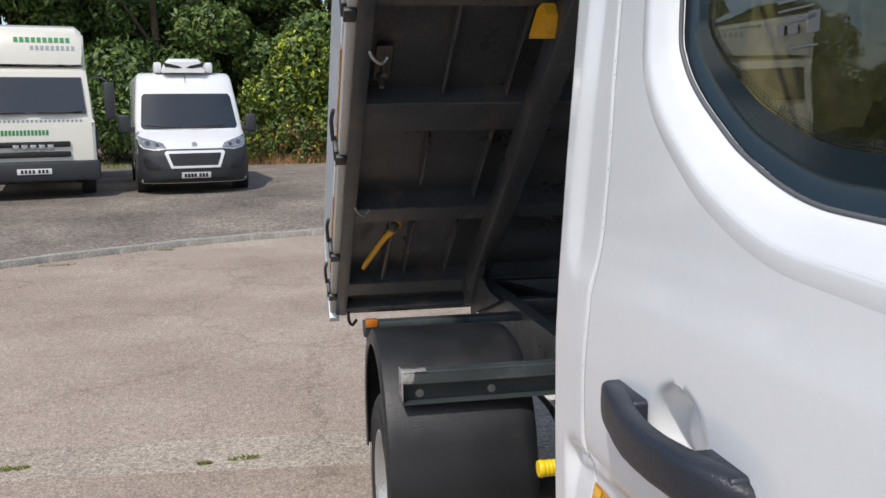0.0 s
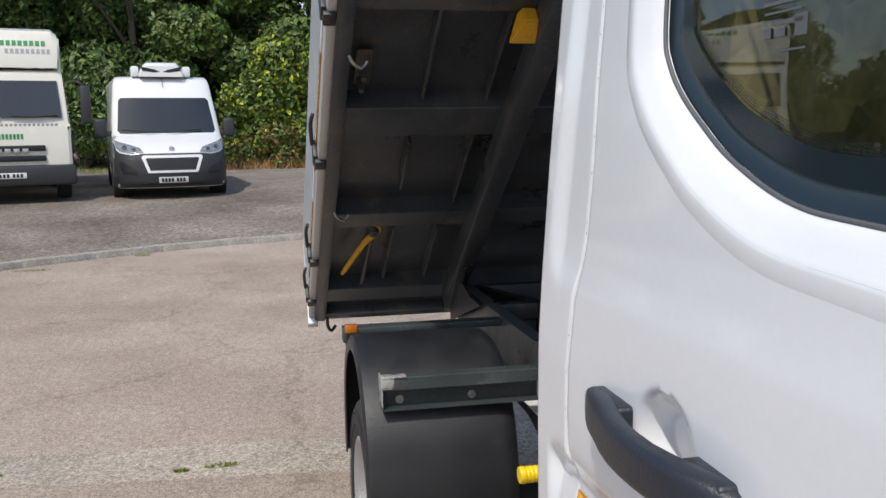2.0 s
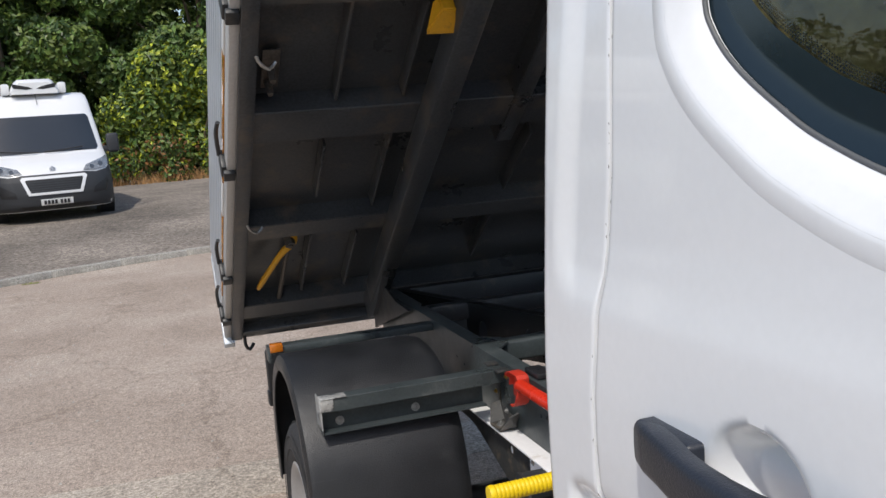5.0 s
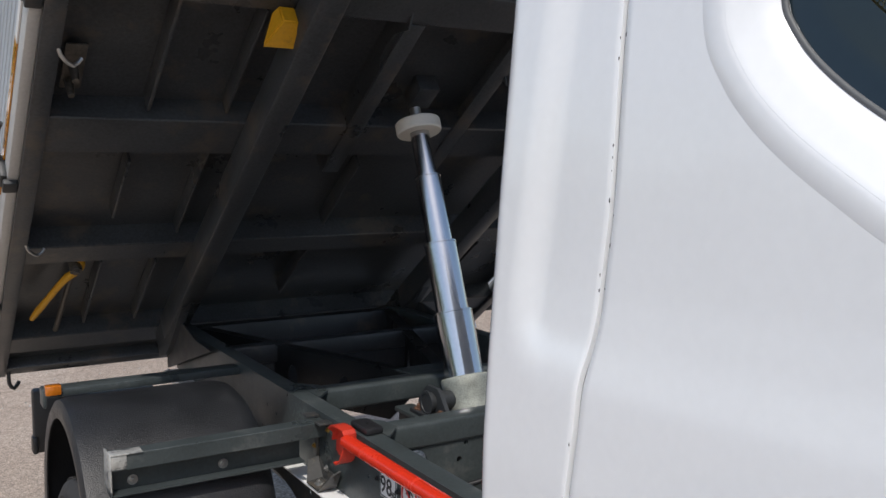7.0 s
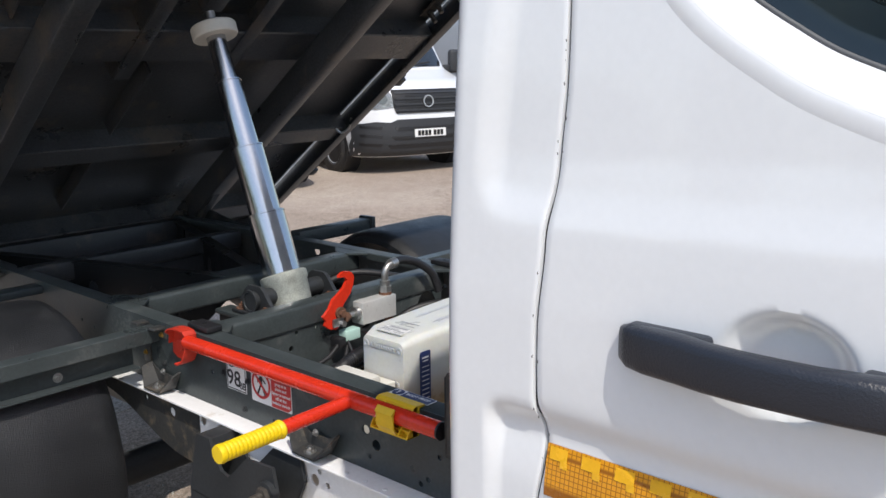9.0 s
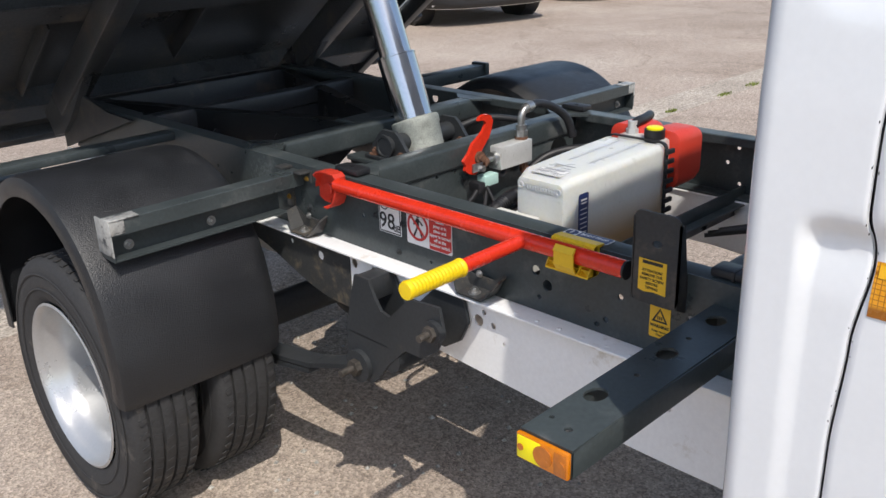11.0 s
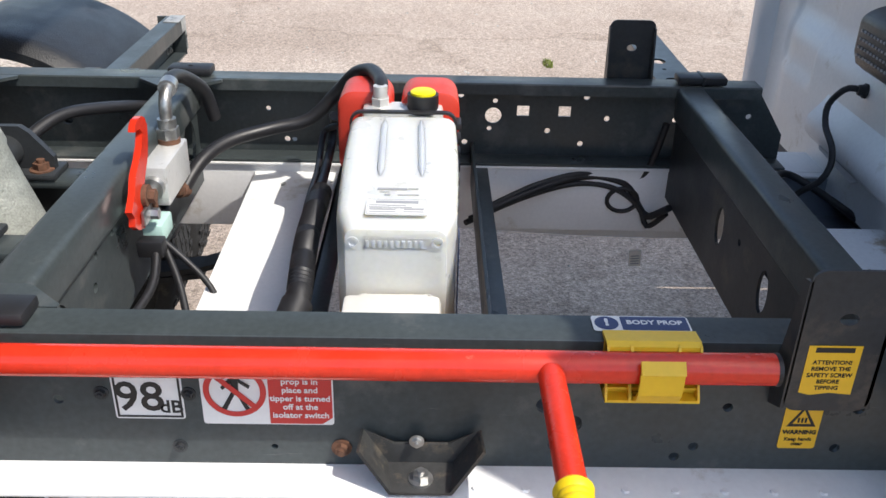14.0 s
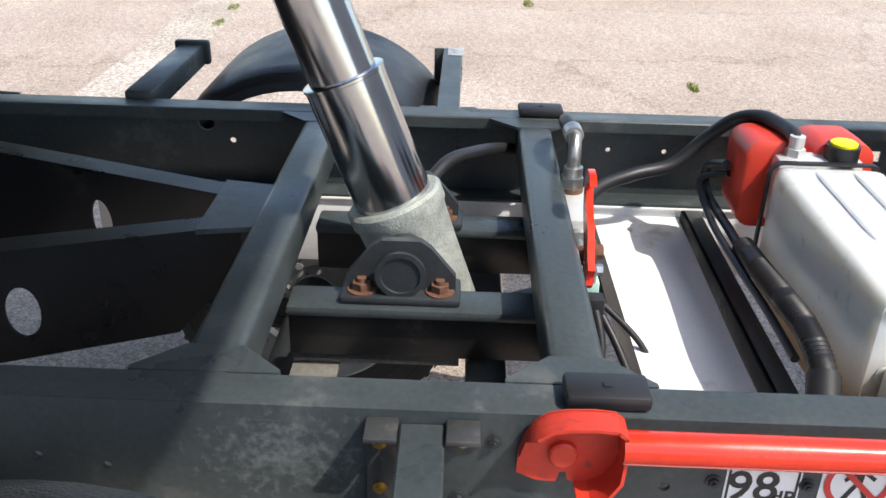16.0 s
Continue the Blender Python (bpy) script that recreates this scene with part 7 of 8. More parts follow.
floor_bed = bed_part("tipping_body", [(XL + 0.02, XR - 0.02, U0 + 0.02, U1, BODY_TOP, BODY_TOP + 0.005)], BED, truck, "raised black steel tipping body floor seen from below", 0.0)
def joist(u0, u1, x0=-0.14, x1=2 * CX + 0.14):
    bm = bmesh.new()
    sec = [(u0, BODY_TOP), (u0, 0.004), (u0 + 0.004, 0.0), (u1 - 0.004, 0.0), (u1, 0.004), (u1, BODY_TOP), (u1 - 0.004, BODY_TOP), (u1 - 0.004, 0.006), (u0 + 0.004, 0.006), (u0 + 0.004, BODY_TOP)]
    ends = [[bm.verts.new((x, u, w)) for u, w in sec] for x in (x0, x1)]
    for k in range(len(sec)):
        bm.faces.new((ends[0][k], ends[0][(k + 1) % len(sec)], ends[1][(k + 1) % len(sec)], ends[1][k]))
    bm.faces.new(ends[0][::-1])
    bm.faces.new(ends[1])
    bm.transform(B)
    return part("cross_joist", bm, BED, floor_bed, "black folded steel joist")


for u0, u1 in ((-1.22, -1.10), (-0.56, -0.46), (0.035, 0.185), (0.62, 0.74), (1.24, 1.36)):
    joist(u0, u1)
for x0 in (0.385, 2 * CX - 0.385 - 0.075):
    bm = bmesh.new()
    box(bm, x0, x0 + 0.075, -1.02, 1.45, -0.095, 0.0, 0.008)
    bm.transform(B)
    lg = part("main_bearer", bm, BED, floor_bed, "black box-section main bearer")
    bm = bmesh.new()
    m = B @ Matrix(((0, 0, 1, x0 + 0.0375 + 0.004), (1, 0, 0, 0), (0, 1, 0, 0), (0, 0, 0, 1)))
    plate(bm, [[(-1.16, -0.10), (-1.08, -0.13), (-0.98, -0.13), (-0.75, -0.095), (-0.75, 0.0), (-1.16, 0.0)]], m, 0.03)
    part("hinge_lug", bm, BED, lg)
# thin stiffeners between the joists
ribs = [(0.125, 0.20, 0.62, 0.01), (0.115, -0.33, -0.03, 0.008), (0.845, -0.41, -0.05, 0.007), (0.845, -0.93, -0.58, 0.007), (1.58, 0.20, 0.60, 0.008), (1.60, -0.42, -0.02, 0.008), (1.62, -1.05, -0.6, 0.008),
        (0.30, -1.05, -0.62, 0.008), (0.30, 0.76, 1.2, 0.008), (0.845, 0.76, 1.2, 0.008), (1.55, 0.76, 1.2, 0.008), (0.12, -1.05, -0.6, 0.008), (0.335, 0.2, 0.6, 0.006), (0.33, -0.43, 0.02, 0.006)]
for x, u0, u1, t in ribs:
    bed_part("stiffener", [(x - t / 2, x + t / 2, u0, u1, 0.018, BODY_TOP - 0.002)], BED, floor_bed, "", 0.001)
# ram cradle under the floor
for x0, sgn in ((0.705, 1), (2 * CX - 0.705 - 0.06, -1)):
    bm = bmesh.new()
    box(bm, x0, x0 + 0.055, -0.05, 0.62, -0.004, 0.0, 0.001)
    bm.transform(B)
    xa = x0 if sgn > 0 else x0 + 0.051
    m = B @ Matrix(((0, 0, 1, xa + 0.004), (1, 0, 0, 0), (0, 1, 0, 0), (0, 0, 0, 1)))
    lp = [(-0.05, 0.0), (0.43, 0.0), (0.44, -0.03 if sgn < 0 else 0.0), (0.46, 0.02), (0.50, 0.03), (0.56, 0.02), (0.62, -0.02), (0.66, 0.0), (0.66, BODY_TOP), (-0.05, BODY_TOP)]
    plate(bm, [lp], m, 0.006)
    part("ram_rail", bm, BED, floor_bed, "black ram mounting rail with worn edges")
bed_part("ram_anchor", [(0.885, 0.955, 0.255, 0.345, 0.02, BODY_TOP)], BED, floor_bed, "black ram anchor block")
# pressed steel side rail, tapes, ribbed side, latches
for near in (True, False):
    def side(bm):
        bm.transform(B)
        if not near:
            bm.transform(mirror(Matrix.Identity(4)))
        return bm
    bm = bmesh.new()
    box(bm, XL - 0.030, XL, U0, U1, 0.0, 0.085, 0.006)
    sr = part("side_rail", side(bm), ALU_LIGHT, floor_bed, "pale grey extruded side rail")
    bm = bmesh.new()
    box(bm, XL - 0.002, XL + 0.045, U0, U1, -0.014, 0.0, 0.002)
    box(bm, XL + 0.001, XL + 0.006, U0, U1, -0.014, BODY_TOP, 0.002)
    part("edge_lip", side(bm), BED, floor_bed, "black folded edge of the floor")
    for i in range(14):
        u = U0 + 0.10 + 0.21 * i
        bm = bmesh.new()
        box(bm, XL - 0.0345, XL - 0.0305, u, u + 0.21, 0.058, 0.0865, 0.0)
        part("tape_strip", side(bm), TAPE if i % 4 else STICKER_W, sr, "amber reflective tape" if i % 4 else "white reflective tape", smooth=0)
    bm = bmesh.new()
    prof = [(0.088, -0.0)]
    w = 0.088
    for i in range(7):
        prof += [(w + 0.004, -0.012), (w + 0.034, -0.012), (w + 0.038, -0.004), (w + 0.044, -0.004)]
        w += 0.048
    prof += [(w + 0.004, -0.012), (w + 0.03, -0.012), (w + 0.034, 0.016), (0.088, 0.016)]
    rows = [[bm.verts.new((XL - 0.020 + dx, u, ww)) for ww, dx in prof] for u in (U0 + 0.02, U1)]
    n = len(prof)
    for i in range(n):
        bm.faces.new((rows[0][i], rows[0][(i + 1) % n], rows[1][(i + 1) % n], rows[1][i]))
    bm.faces.new(rows[0])
    bm.faces.new(rows[1][::-1])
    part("dropside", side(bm), ALU, floor_bed, "ribbed aluminium drop side")
    for u in (-1.20, -0.82, -0.10, 0.605, 1.31):
        bm = bmesh.new()
        box(bm, XL - 0.046, XL - 0.028, u - 0.035, u + 0.02, 0.005, 0.075, 0.004)
        box(bm, XL - 0.040, XL - 0.004, u - 0.035, u + 0.01, -0.014, 0.006, 0.004)
        sweep(bm, [(XL - 0.046, u + 0.01, 0.06), (XL - 0.052, u + 0.09, 0.085), (XL - 0.046, u + 0.14, 0.09)], 0.007, 8)
        part("side_latch", side(bm), ANTH_DULL, sr, "dark steel drop side latch")
    for u in (-0.45, 0.42, 0.86):
        bm = bmesh.new()
        sweep(bm, [(XL + 0.035, u + 0.05, 0.012), (XL + 0.045, u + 0.02, -0.02), (XL + 0.075, u - 0.01, -0.025), (XL + 0.095, u - 0.005, -0.005)], 0.005, 8)
        part("rope_hook", side(bm), STEEL, floor_bed, "bent steel rope hook")
    for u in (0.30, 0.96):
        bm = bmesh.new()
        box(bm, -0.095, -0.045, u - 0.06, u + 0.10, 0.050, 0.056, 0.002)
        cyl(bm, (-0.07, u + 0.02, 0.05), (-0.07, u + 0.02, 0.005), 0.012, 0.009, seg=10)
        cyl(bm, (-0.075, u - 0.03, 0.05), (-0.075, u - 0.03, 0.0), 0.013, 0.008, seg=10)
        part("spring_catch", side(bm), GREASY, floor_bed, "greasy spring catch bolts")
    bm = bmesh.new()
    box(bm, XL - 0.034, XL + 0.012, U0 - 0.03, U0 + 0.012, -0.03, 0.42, 0.004)
    part("corner_post", side(bm), ALU, floor_bed, "grey steel rear corner post")
    bm = bmesh.new()
    sweep(bm, [(XL + 0.055, U0 + 0.02, 0.0), (XL + 0.058, U0 - 0.02, -0.035), (XL + 0.075, U0 - 0.045, -0.045), (XL + 0.095, U0 - 0.04, -0.02)], 0.0075, 8)
    part("tail_hook", side(bm), ANTH_DULL, floor_bed, "dark rear hook")
bed_part("rear_beam", [(XL, XR, U0, U0 + 0.055, -0.006, BODY_TOP), (XL + 0.05, XR - 0.05, U0 + 0.05, U0 + 0.18, 0.04, 0.05)], BED, floor_bed, "black rear beam of the body")
bed_part("tailboard", [(XL, XR, U0 - 0.035, U0 - 0.006, 0.03, 0.42)], ALU, floor_bed, "grey tailboard")
bed_part("headboard", [(XL, XR, U1, U1 + 0.04, 0.0, 0.55)], ALU, floor_bed, "grey headboard")
# yellow tail lever and wheel chock
bm = bmesh.new()
sweep(bm, [(-0.064, -0.945, 0.0), (-0.048, -0.885, 0.002), (-0.026, -0.815, 0.005), (0.004, -0.725, 0.010), (0.026, -0.678, 0.014), (0.050, -0.650, 0.018), (0.062, -0.618, 0.020), (0.056, -0.588, 0.021), (0.036, -0.578, 0.021)],
      [0.009, 0.0125, 0.0115, 0.012, 0.014, 0.013, 0.010, 0.0085, 0.006], 10)
bm.transform(B)
lever = part("tail_lever", bm, CHOCK, floor_bed, "worn yellow hooked tailboard lever")
bm = bmesh.new()
cyl(bm, (0.040, -0.612, -0.006), (0.040, -0.612, 0.05), 0.019, 0.022, seg=14)
cyl(bm, (0.040, -0.612, -0.014), (0.040, -0.612, -0.005), 0.011, seg=6)
bm.transform(B)
part("lever_pivot", bm, GREASY, lever, "greasy pivot bolt")
bm = bmesh.new()
sweep(bm, [(0.045, -0.63, 0.03), (0.040, -0.8, 0.035), (0.025, -1.24, 0.02)], 0.010, 8)
bm.transform(B)
part("lever_rod", bm, GREASY, floor_bed, "grimy round rod")
bm = bmesh.new()
vs = [bm.verts.new(p) for p in ((0.335, 0.615, 0.0), (0.385, 0.615, 0.0), (0.395, 0.570, -0.075), (0.305, 0.570, -0.075), (0.345, 0.64, 0.0), (0.385, 0.64, 0.0), (0.385, 0.64, -0.05), (0.345, 0.64, -0.05))]
for q in ((0, 1, 2, 3), (4, 7, 6, 5), (0, 3, 7, 4), (1, 5, 6, 2), (3, 2, 6, 7), (0, 4, 5, 1)):
    bm.faces.new([vs[i] for i in q])
bmesh.ops.bevel(bm, geom=bm.edges[:], offset=0.004, segments=2, affect="EDGES")
bm.transform(B)
part("wheel_chock", bm, CHOCK, floor_bed, "yellow plastic wheel chock under the body")

# ---- vehicles parked in the yard ----
def hull(bm, sections, mat_i=0, cap=True):
    """Lofts closed rings of equal length."""
    rings = [[bm.verts.new(p) for p in s] for s in sections]
    n = len(rings[0])
    for a, b in zip(rings, rings[1:]):
        for i in range(n):
            bm.faces.new((a[i], a[(i + 1) % n], b[(i + 1) % n], b[i])).material_index = mat_i
    if cap:
        bm.faces.new(rings[0][::-1]).material_index = mat_i
        bm.faces.new(rings[-1]).material_index = mat_i


def small_wheel(m, parent, r=0.34, w=0.22, alloy=False):
    bm = bmesh.new()
    lathe(bm, (0, 0, 0), (1, 0, 0), [(-w / 2 * 0.8, r * 0.64), (-w / 2, r * 0.72), (-w / 2, r * 0.9), (-w / 2 * 0.8, r), (w / 2 * 0.8, r), (w / 2, r * 0.9), (w / 2, r * 0.72), (w / 2 * 0.8, r * 0.64)], seg=36, closed=True)
    tm = mesh_of("tyre", bm, RUBBER)
    bm = bmesh.new()
    lathe(bm, (0, 0, 0), (1, 0, 0), [(-w / 2 * 0.9, r * 0.66), (-w / 2 * 0.7, r * 0.60), (-w * 0.25, r * 0.56), (-w * 0.22, r * 0.50), (-w * 0.30, r * 0.30), (-w * 0.36, r * 0.16), (-w * 0.36, 0.0)], seg=36)
    lathe(bm, (0, 0, 0), (1, 0, 0), [(w / 2 * 0.9, r * 0.66), (w * 0.2, r * 0.5), (w * 0.2, 0.0)], seg=24)
    k = 5 if alloy else 10
    for i in range(k):
        a = 2 * math.pi * (i + 0.5) / k
        rr = (0.40 if alloy else 0.42) * r
        cyl(bm, (-w * 0.24, rr * math.cos(a), rr * math.sin(a)), (-w * 0.335, rr * math.cos(a), rr * math.sin(a)), r * (0.135 if alloy else 0.07), seg=12, mat_i=1)
    rm = mesh_of("wheel", bm, [SILVER, INK])
    w_ob = new("wheel", rm)
    w_ob.parent, w_ob.matrix_basis = parent, m
    t = new("tyre", tm)
    t.parent = w_ob


def lpart(name, bm, material, parent, label="", smooth_a=40):
    """A part given in its thing's own axes."""
    ob = new(name, mesh_of(name, bm, material, smooth_a))
    ob.parent = parent
    if label:
        ob["label"] = label
    return ob


def van_sheet(rows, rear, n=12):
    """A van's skin: rows of (y, z, half width, bow) up the front, run back to y = rear along both sides."""
    bm = bmesh.new()
    grid = []
    for y, z, w, bow in rows:
        line = []
        for i in range(-n, n + 1):
            u = i / n
            line.append(bm.verts.new((w * math.sin(u * math.pi / 2) if abs(u) < 1 else math.copysign(w, u), y + bow * (1 - math.sqrt(max(1 - abs(math.sin(u * math.pi / 2)) ** 3.2, 0))), z)))
        grid.append(line)
    for ra, rb in zip(grid, grid[1:]):
        for i in range(2 * n):
            bm.faces.new((ra[i], ra[i + 1], rb[i + 1], rb[i]))
    top = grid[-1]
    back = [bm.verts.new((v.co.x, rear, v.co.z)) for v in top]
    for i in range(2 * n):
        bm.faces.new((top[i], top[i + 1], back[i + 1], back[i]))
    for k in (0, -1):
        far = [bm.verts.new((math.copysign(max(abs(g[k].co.x), 0.97), g[k].co.x), rear, g[k].co.z)) if g is not top else back[k] for g in grid]
        for j in range(len(grid) - 1):
            bm.faces.new((grid[j][k], grid[j + 1][k], far[j + 1], far[j]))
    return bm


def front_panel(outline, rows, lift, thick=0.03, hole=None):
    """A shape given in x and z, laid on the van's bowed front and lifted a little off it."""
    def at(x, z, d):
        for (y0, z0, w0, b0), (y1, z1, w1, b1) in zip(rows, rows[1:]):
            if z <= z1:
                break
        k = min(max((z - z0) / max(z1 - z0, 1e-6), 0), 1)
        y, w, bow = y0 + (y1 - y0) * k, w0 + (w1 - w0) * k, b0 + (b1 - b0) * k
        u = min(abs(x) / w, 1)
        return (x, y + bow * (1 - math.sqrt(max(1 - u ** 3.2, 0))) - d, z)
    bm = bmesh.new()
    plate(bm, [outline] + ([hole] if hole else []), Matrix.Identity(4), 0.01)
    bmesh.ops.triangulate(bm, faces=bm.faces[:])
    xs, zs = [p[0] for p in outline], [p[1] for p in outline]
    cuts = [((0.07 * k, 0, 0), (1, 0, 0)) for k in range(-15, 16) if min(xs) < 0.07 * k < max(xs)]
    cuts += [((0, r[1], 0), (0, 1, 0)) for r in rows if min(zs) < r[1] < max(zs)]
    for co, no in cuts:
        bmesh.ops.bisect_plane(bm, geom=bm.verts[:] + bm.edges[:] + bm.faces[:], dist=1e-5, plane_co=co, plane_no=no)
    for v in bm.verts:
        v.co = at(v.co.x, v.co.y, lift if v.co.z > -0.001 else lift - thick)
    return bm


def van(at, style, paint=None):
    """A large panel van that faces its own -y; x across, its nose at y = 0."""
    cold = style == "fridge"
    v = thing("panel_van", at, "white panel van with roof fridge unit parked on gravel" if cold else "pale panel van with dark grille and bumper parked on the yard", "van", "parked vans")
    paint = paint or VANPAINT
    if cold:
        rows = [(0.06, 0.20, 0.96, 0.45), (0.0, 0.30, 1.0, 0.48), (-0.03, 0.50, 1.02, 0.50), (0.0, 0.72, 1.02, 0.50), (0.05, 0.86, 1.01, 0.48), (0.16, 0.95, 1.01, 0.42), (0.36, 1.05, 1.01, 0.36), (0.66, 1.15, 1.01, 0.26), (0.76, 1.20, 1.005, 0.24),
                (0.98, 1.46, 0.99, 0.22), (1.22, 1.74, 0.965, 0.20), (1.36, 1.92, 0.945, 0.19), (1.50, 2.12, 0.925, 0.18), (1.62, 2.24, 0.905, 0.18), (1.82, 2.31, 0.87, 0.16), (2.10, 2.335, 0.82, 0.10)]
        glass = [(-0.86, 1.205), (0.86, 1.205), (0.90, 1.26), (0.845, 1.83), (0.80, 1.885), (-0.80, 1.885), (-0.845, 1.83), (-0.90, 1.26)]
    else:
        rows = [(0.08, 0.24, 0.95, 0.44), (0.02, 0.32, 1.0, 0.47), (-0.02, 0.50, 1.02, 0.48), (0.0, 0.74, 1.02, 0.48), (0.02, 0.86, 1.02, 0.46), (0.04, 1.10, 1.01, 0.44), (0.12, 1.19, 1.0, 0.40), (0.40, 1.30, 1.0, 0.34), (0.78, 1.41, 1.0, 0.26), (0.88, 1.46, 1.0, 0.24),
                (1.12, 1.76, 0.985, 0.22), (1.36, 2.08, 0.96, 0.20), (1.46, 2.22, 0.945, 0.19), (1.62, 2.40, 0.92, 0.18), (1.80, 2.52, 0.89, 0.17), (2.05, 2.57, 0.84, 0.12)]
        glass = [(-0.86, 1.47), (0.86, 1.47), (0.90, 1.53), (0.85, 2.12), (0.80, 2.18), (-0.80, 2.18), (-0.85, 2.12), (-0.90, 1.53)]
    lpart("body", van_sheet(rows, 5.5 if cold else 5.9), paint, v, "glossy van body", 35)
    lpart("windscreen", front_panel(glass, rows, 0.012), SCREEN, v, "dark reflecting windscreen", 60)
    belt = 1.10 if cold else 1.34
    wy, wz = (0.70, 1.20) if cold else (0.82, 1.46)
    for s in (-1, 1):
        bm = bmesh.new()
        sweep(bm, [(s * 0.06 - 0.1, wy + 0.01, wz + 0.02), (s * 0.30 - 0.1, wy + 0.005, wz + 0.03), (s * 0.72 - 0.1, wy + 0.08, wz + 0.07)], 0.013, 6)
        lpart("wiper", bm, INK, v)
        bm = bmesh.new()
        hull(bm, [[(s * x, y, z) for x, y, z in ((1.012, 1.08, belt + 0.02), (1.012, 1.92, belt + 0.02), (0.962, 1.92, belt + 0.64), (0.965, 1.50, belt + 0.64))], [(s * x, y, z) for x, y, z in ((0.96, 1.08, belt + 0.02), (0.96, 1.92, belt + 0.02), (0.90, 1.92, belt + 0.64), (0.91, 1.50, belt + 0.64))]])
        lpart("side_window", bm, SCREEN, v, "dark cab side window")
        bm = bmesh.new()
        box(bm, *sorted((s * 1.08, s * 1.30)), 0.98, 1.10, belt + 0.02, belt + 0.38, 0.05, segs=3)
        box(bm, *sorted((s * 0.98, s * 1.12)), 1.02, 1.08, belt + 0.05, belt + 0.15, 0.01)
        lpart("door_mirror", bm, BUMPER, v, "black door mirror")
        if cold:
            lamp = [(0.50, 0.855), (0.70, 0.84), (0.90, 0.87), (0.965, 0.95), (0.985, 1.09), (0.90, 1.05), (0.70, 0.985), (0.56, 0.94)]
        else:
            lamp = [(0.55, 0.93), (0.80, 0.905), (0.95, 0.93), (0.99, 1.02), (0.985, 1.15), (0.90, 1.185), (0.60, 1.165), (0.56, 1.05)]
        hl = lpart("headlamp", front_panel([(s * x, z) for x, z in lamp][::s], rows, 0.014, 0.04), LAMP, v, "clear headlamp", 60)
        for lx, lz, lr in (((0.66, 0.905, 0.038), (0.82, 0.945, 0.045)) if cold else ((0.70, 1.04, 0.07), (0.86, 1.05, 0.065))):
            disc = [(s * lx + lr * math.cos(2 * math.pi * k / 16), lz + lr * math.sin(2 * math.pi * k / 16)) for k in range(16)]
            lpart("lamp_bowl", front_panel(disc, rows, 0.018, 0.02), BOWL, hl, "dark lamp reflector bowl", 60)
        for y in (0.95, 4.5):
            small_wheel(Matrix.Translation((s * 0.935, y, 0.34)) @ (Matrix.Identity(4) if s < 0 else Matrix.Rotation(math.pi, 4, "Z")), v)
            bm = bmesh.new()
            cyl(bm, (s * 0.78, y, 0.36), (s * 1.024, y, 0.36), 0.41, seg=30)
            lpart("wheel_arch", bm, INK, v, "dark wheel arch")
    if cold:
        low = [(-1.005, 0.21), (1.005, 0.21), (1.018, 0.40), (1.018, 0.78), (1.008, 1.0), (0.99, 1.04), (0.96, 0.90), (0.90, 0.845), (0.72, 0.81), (0.52, 0.83), (-0.52, 0.83), (-0.72, 0.81), (-0.90, 0.845), (-0.96, 0.90), (-0.99, 1.04), (-1.008, 1.0), (-1.018, 0.78), (-1.018, 0.40)]
    else:
        low = [(-0.99, 0.25), (0.99, 0.25), (1.016, 0.40), (1.018, 0.70), (0.80, 0.735), (0.60, 0.72), (0.50, 0.76), (-0.50, 0.76), (-0.60, 0.72), (-0.80, 0.735), (-1.018, 0.70), (-1.016, 0.40)]
    bp = lpart("front_bumper", front_panel(low, rows, 0.02, 0.05), BUMPER, v, "black plastic front bumper", 60)
    if cold:
        for s in (-1, 1):
            pocket = [(s * x, z) for x, z in ((0.62, 0.44), (0.86, 0.46), (0.93, 0.62), (0.90, 0.70), (0.74, 0.60), (0.64, 0.54))][::s]
            lpart("fog_pocket", front_panel(pocket, rows, 0.024, 0.02), INK, bp, "black fog lamp pocket", 60)
        lpart("lower_intake", front_panel([(-0.55, 0.24), (0.55, 0.24), (0.60, 0.29), (-0.60, 0.29)], rows, 0.024, 0.02), INK, bp, "black lower air intake", 60)
        inner = [(-0.40, 0.52), (0.40, 0.52), (0.475, 0.735), (0.45, 0.75), (-0.45, 0.75), (-0.475, 0.735)]
        gr = lpart("grille", front_panel(inner, rows, 0.026, 0.03), INK, v, "black grille", 60)
        outer = [(-0.44, 0.475), (0.44, 0.475), (0.545, 0.765), (0.51, 0.80), (-0.51, 0.80), (-0.545, 0.765)]
        lpart("grille_frame", front_panel(outer, rows, 0.034, 0.03, hole=inner[::-1]), paint, gr, "white grille surround", 60)
        bars_z = [0.545 + 0.04 * i for i in range(5)]
        lpart("emblem", front_panel([(-0.045, 0.875), (0.045, 0.875), (0.05, 0.925), (0.0, 0.965), (-0.05, 0.925)], rows, 0.012, 0.02), SILVER, v, "silver emblem shape", 60)
    else:
        inner = [(-0.50, 0.84), (0.50, 0.84), (0.545, 0.93), (0.56, 1.13), (0.54, 1.165), (-0.54, 1.165), (-0.56, 1.13), (-0.545, 0.93)]
        gr = lpart("grille", front_panel(inner, rows, 0.018, 0.03), INK, v, "black grille", 60)
        bars_z = [0.885, 0.965, 1.045, 1.125]
        ring_o = [(0.085 * math.cos(2 * math.pi * k / 20), 1.0 + 0.085 * math.sin(2 * math.pi * k / 20)) for k in range(20)]
        ring_i = [(x * 0.82, 1.0 + (z - 1.0) * 0.82) for x, z in ring_o][::-1]
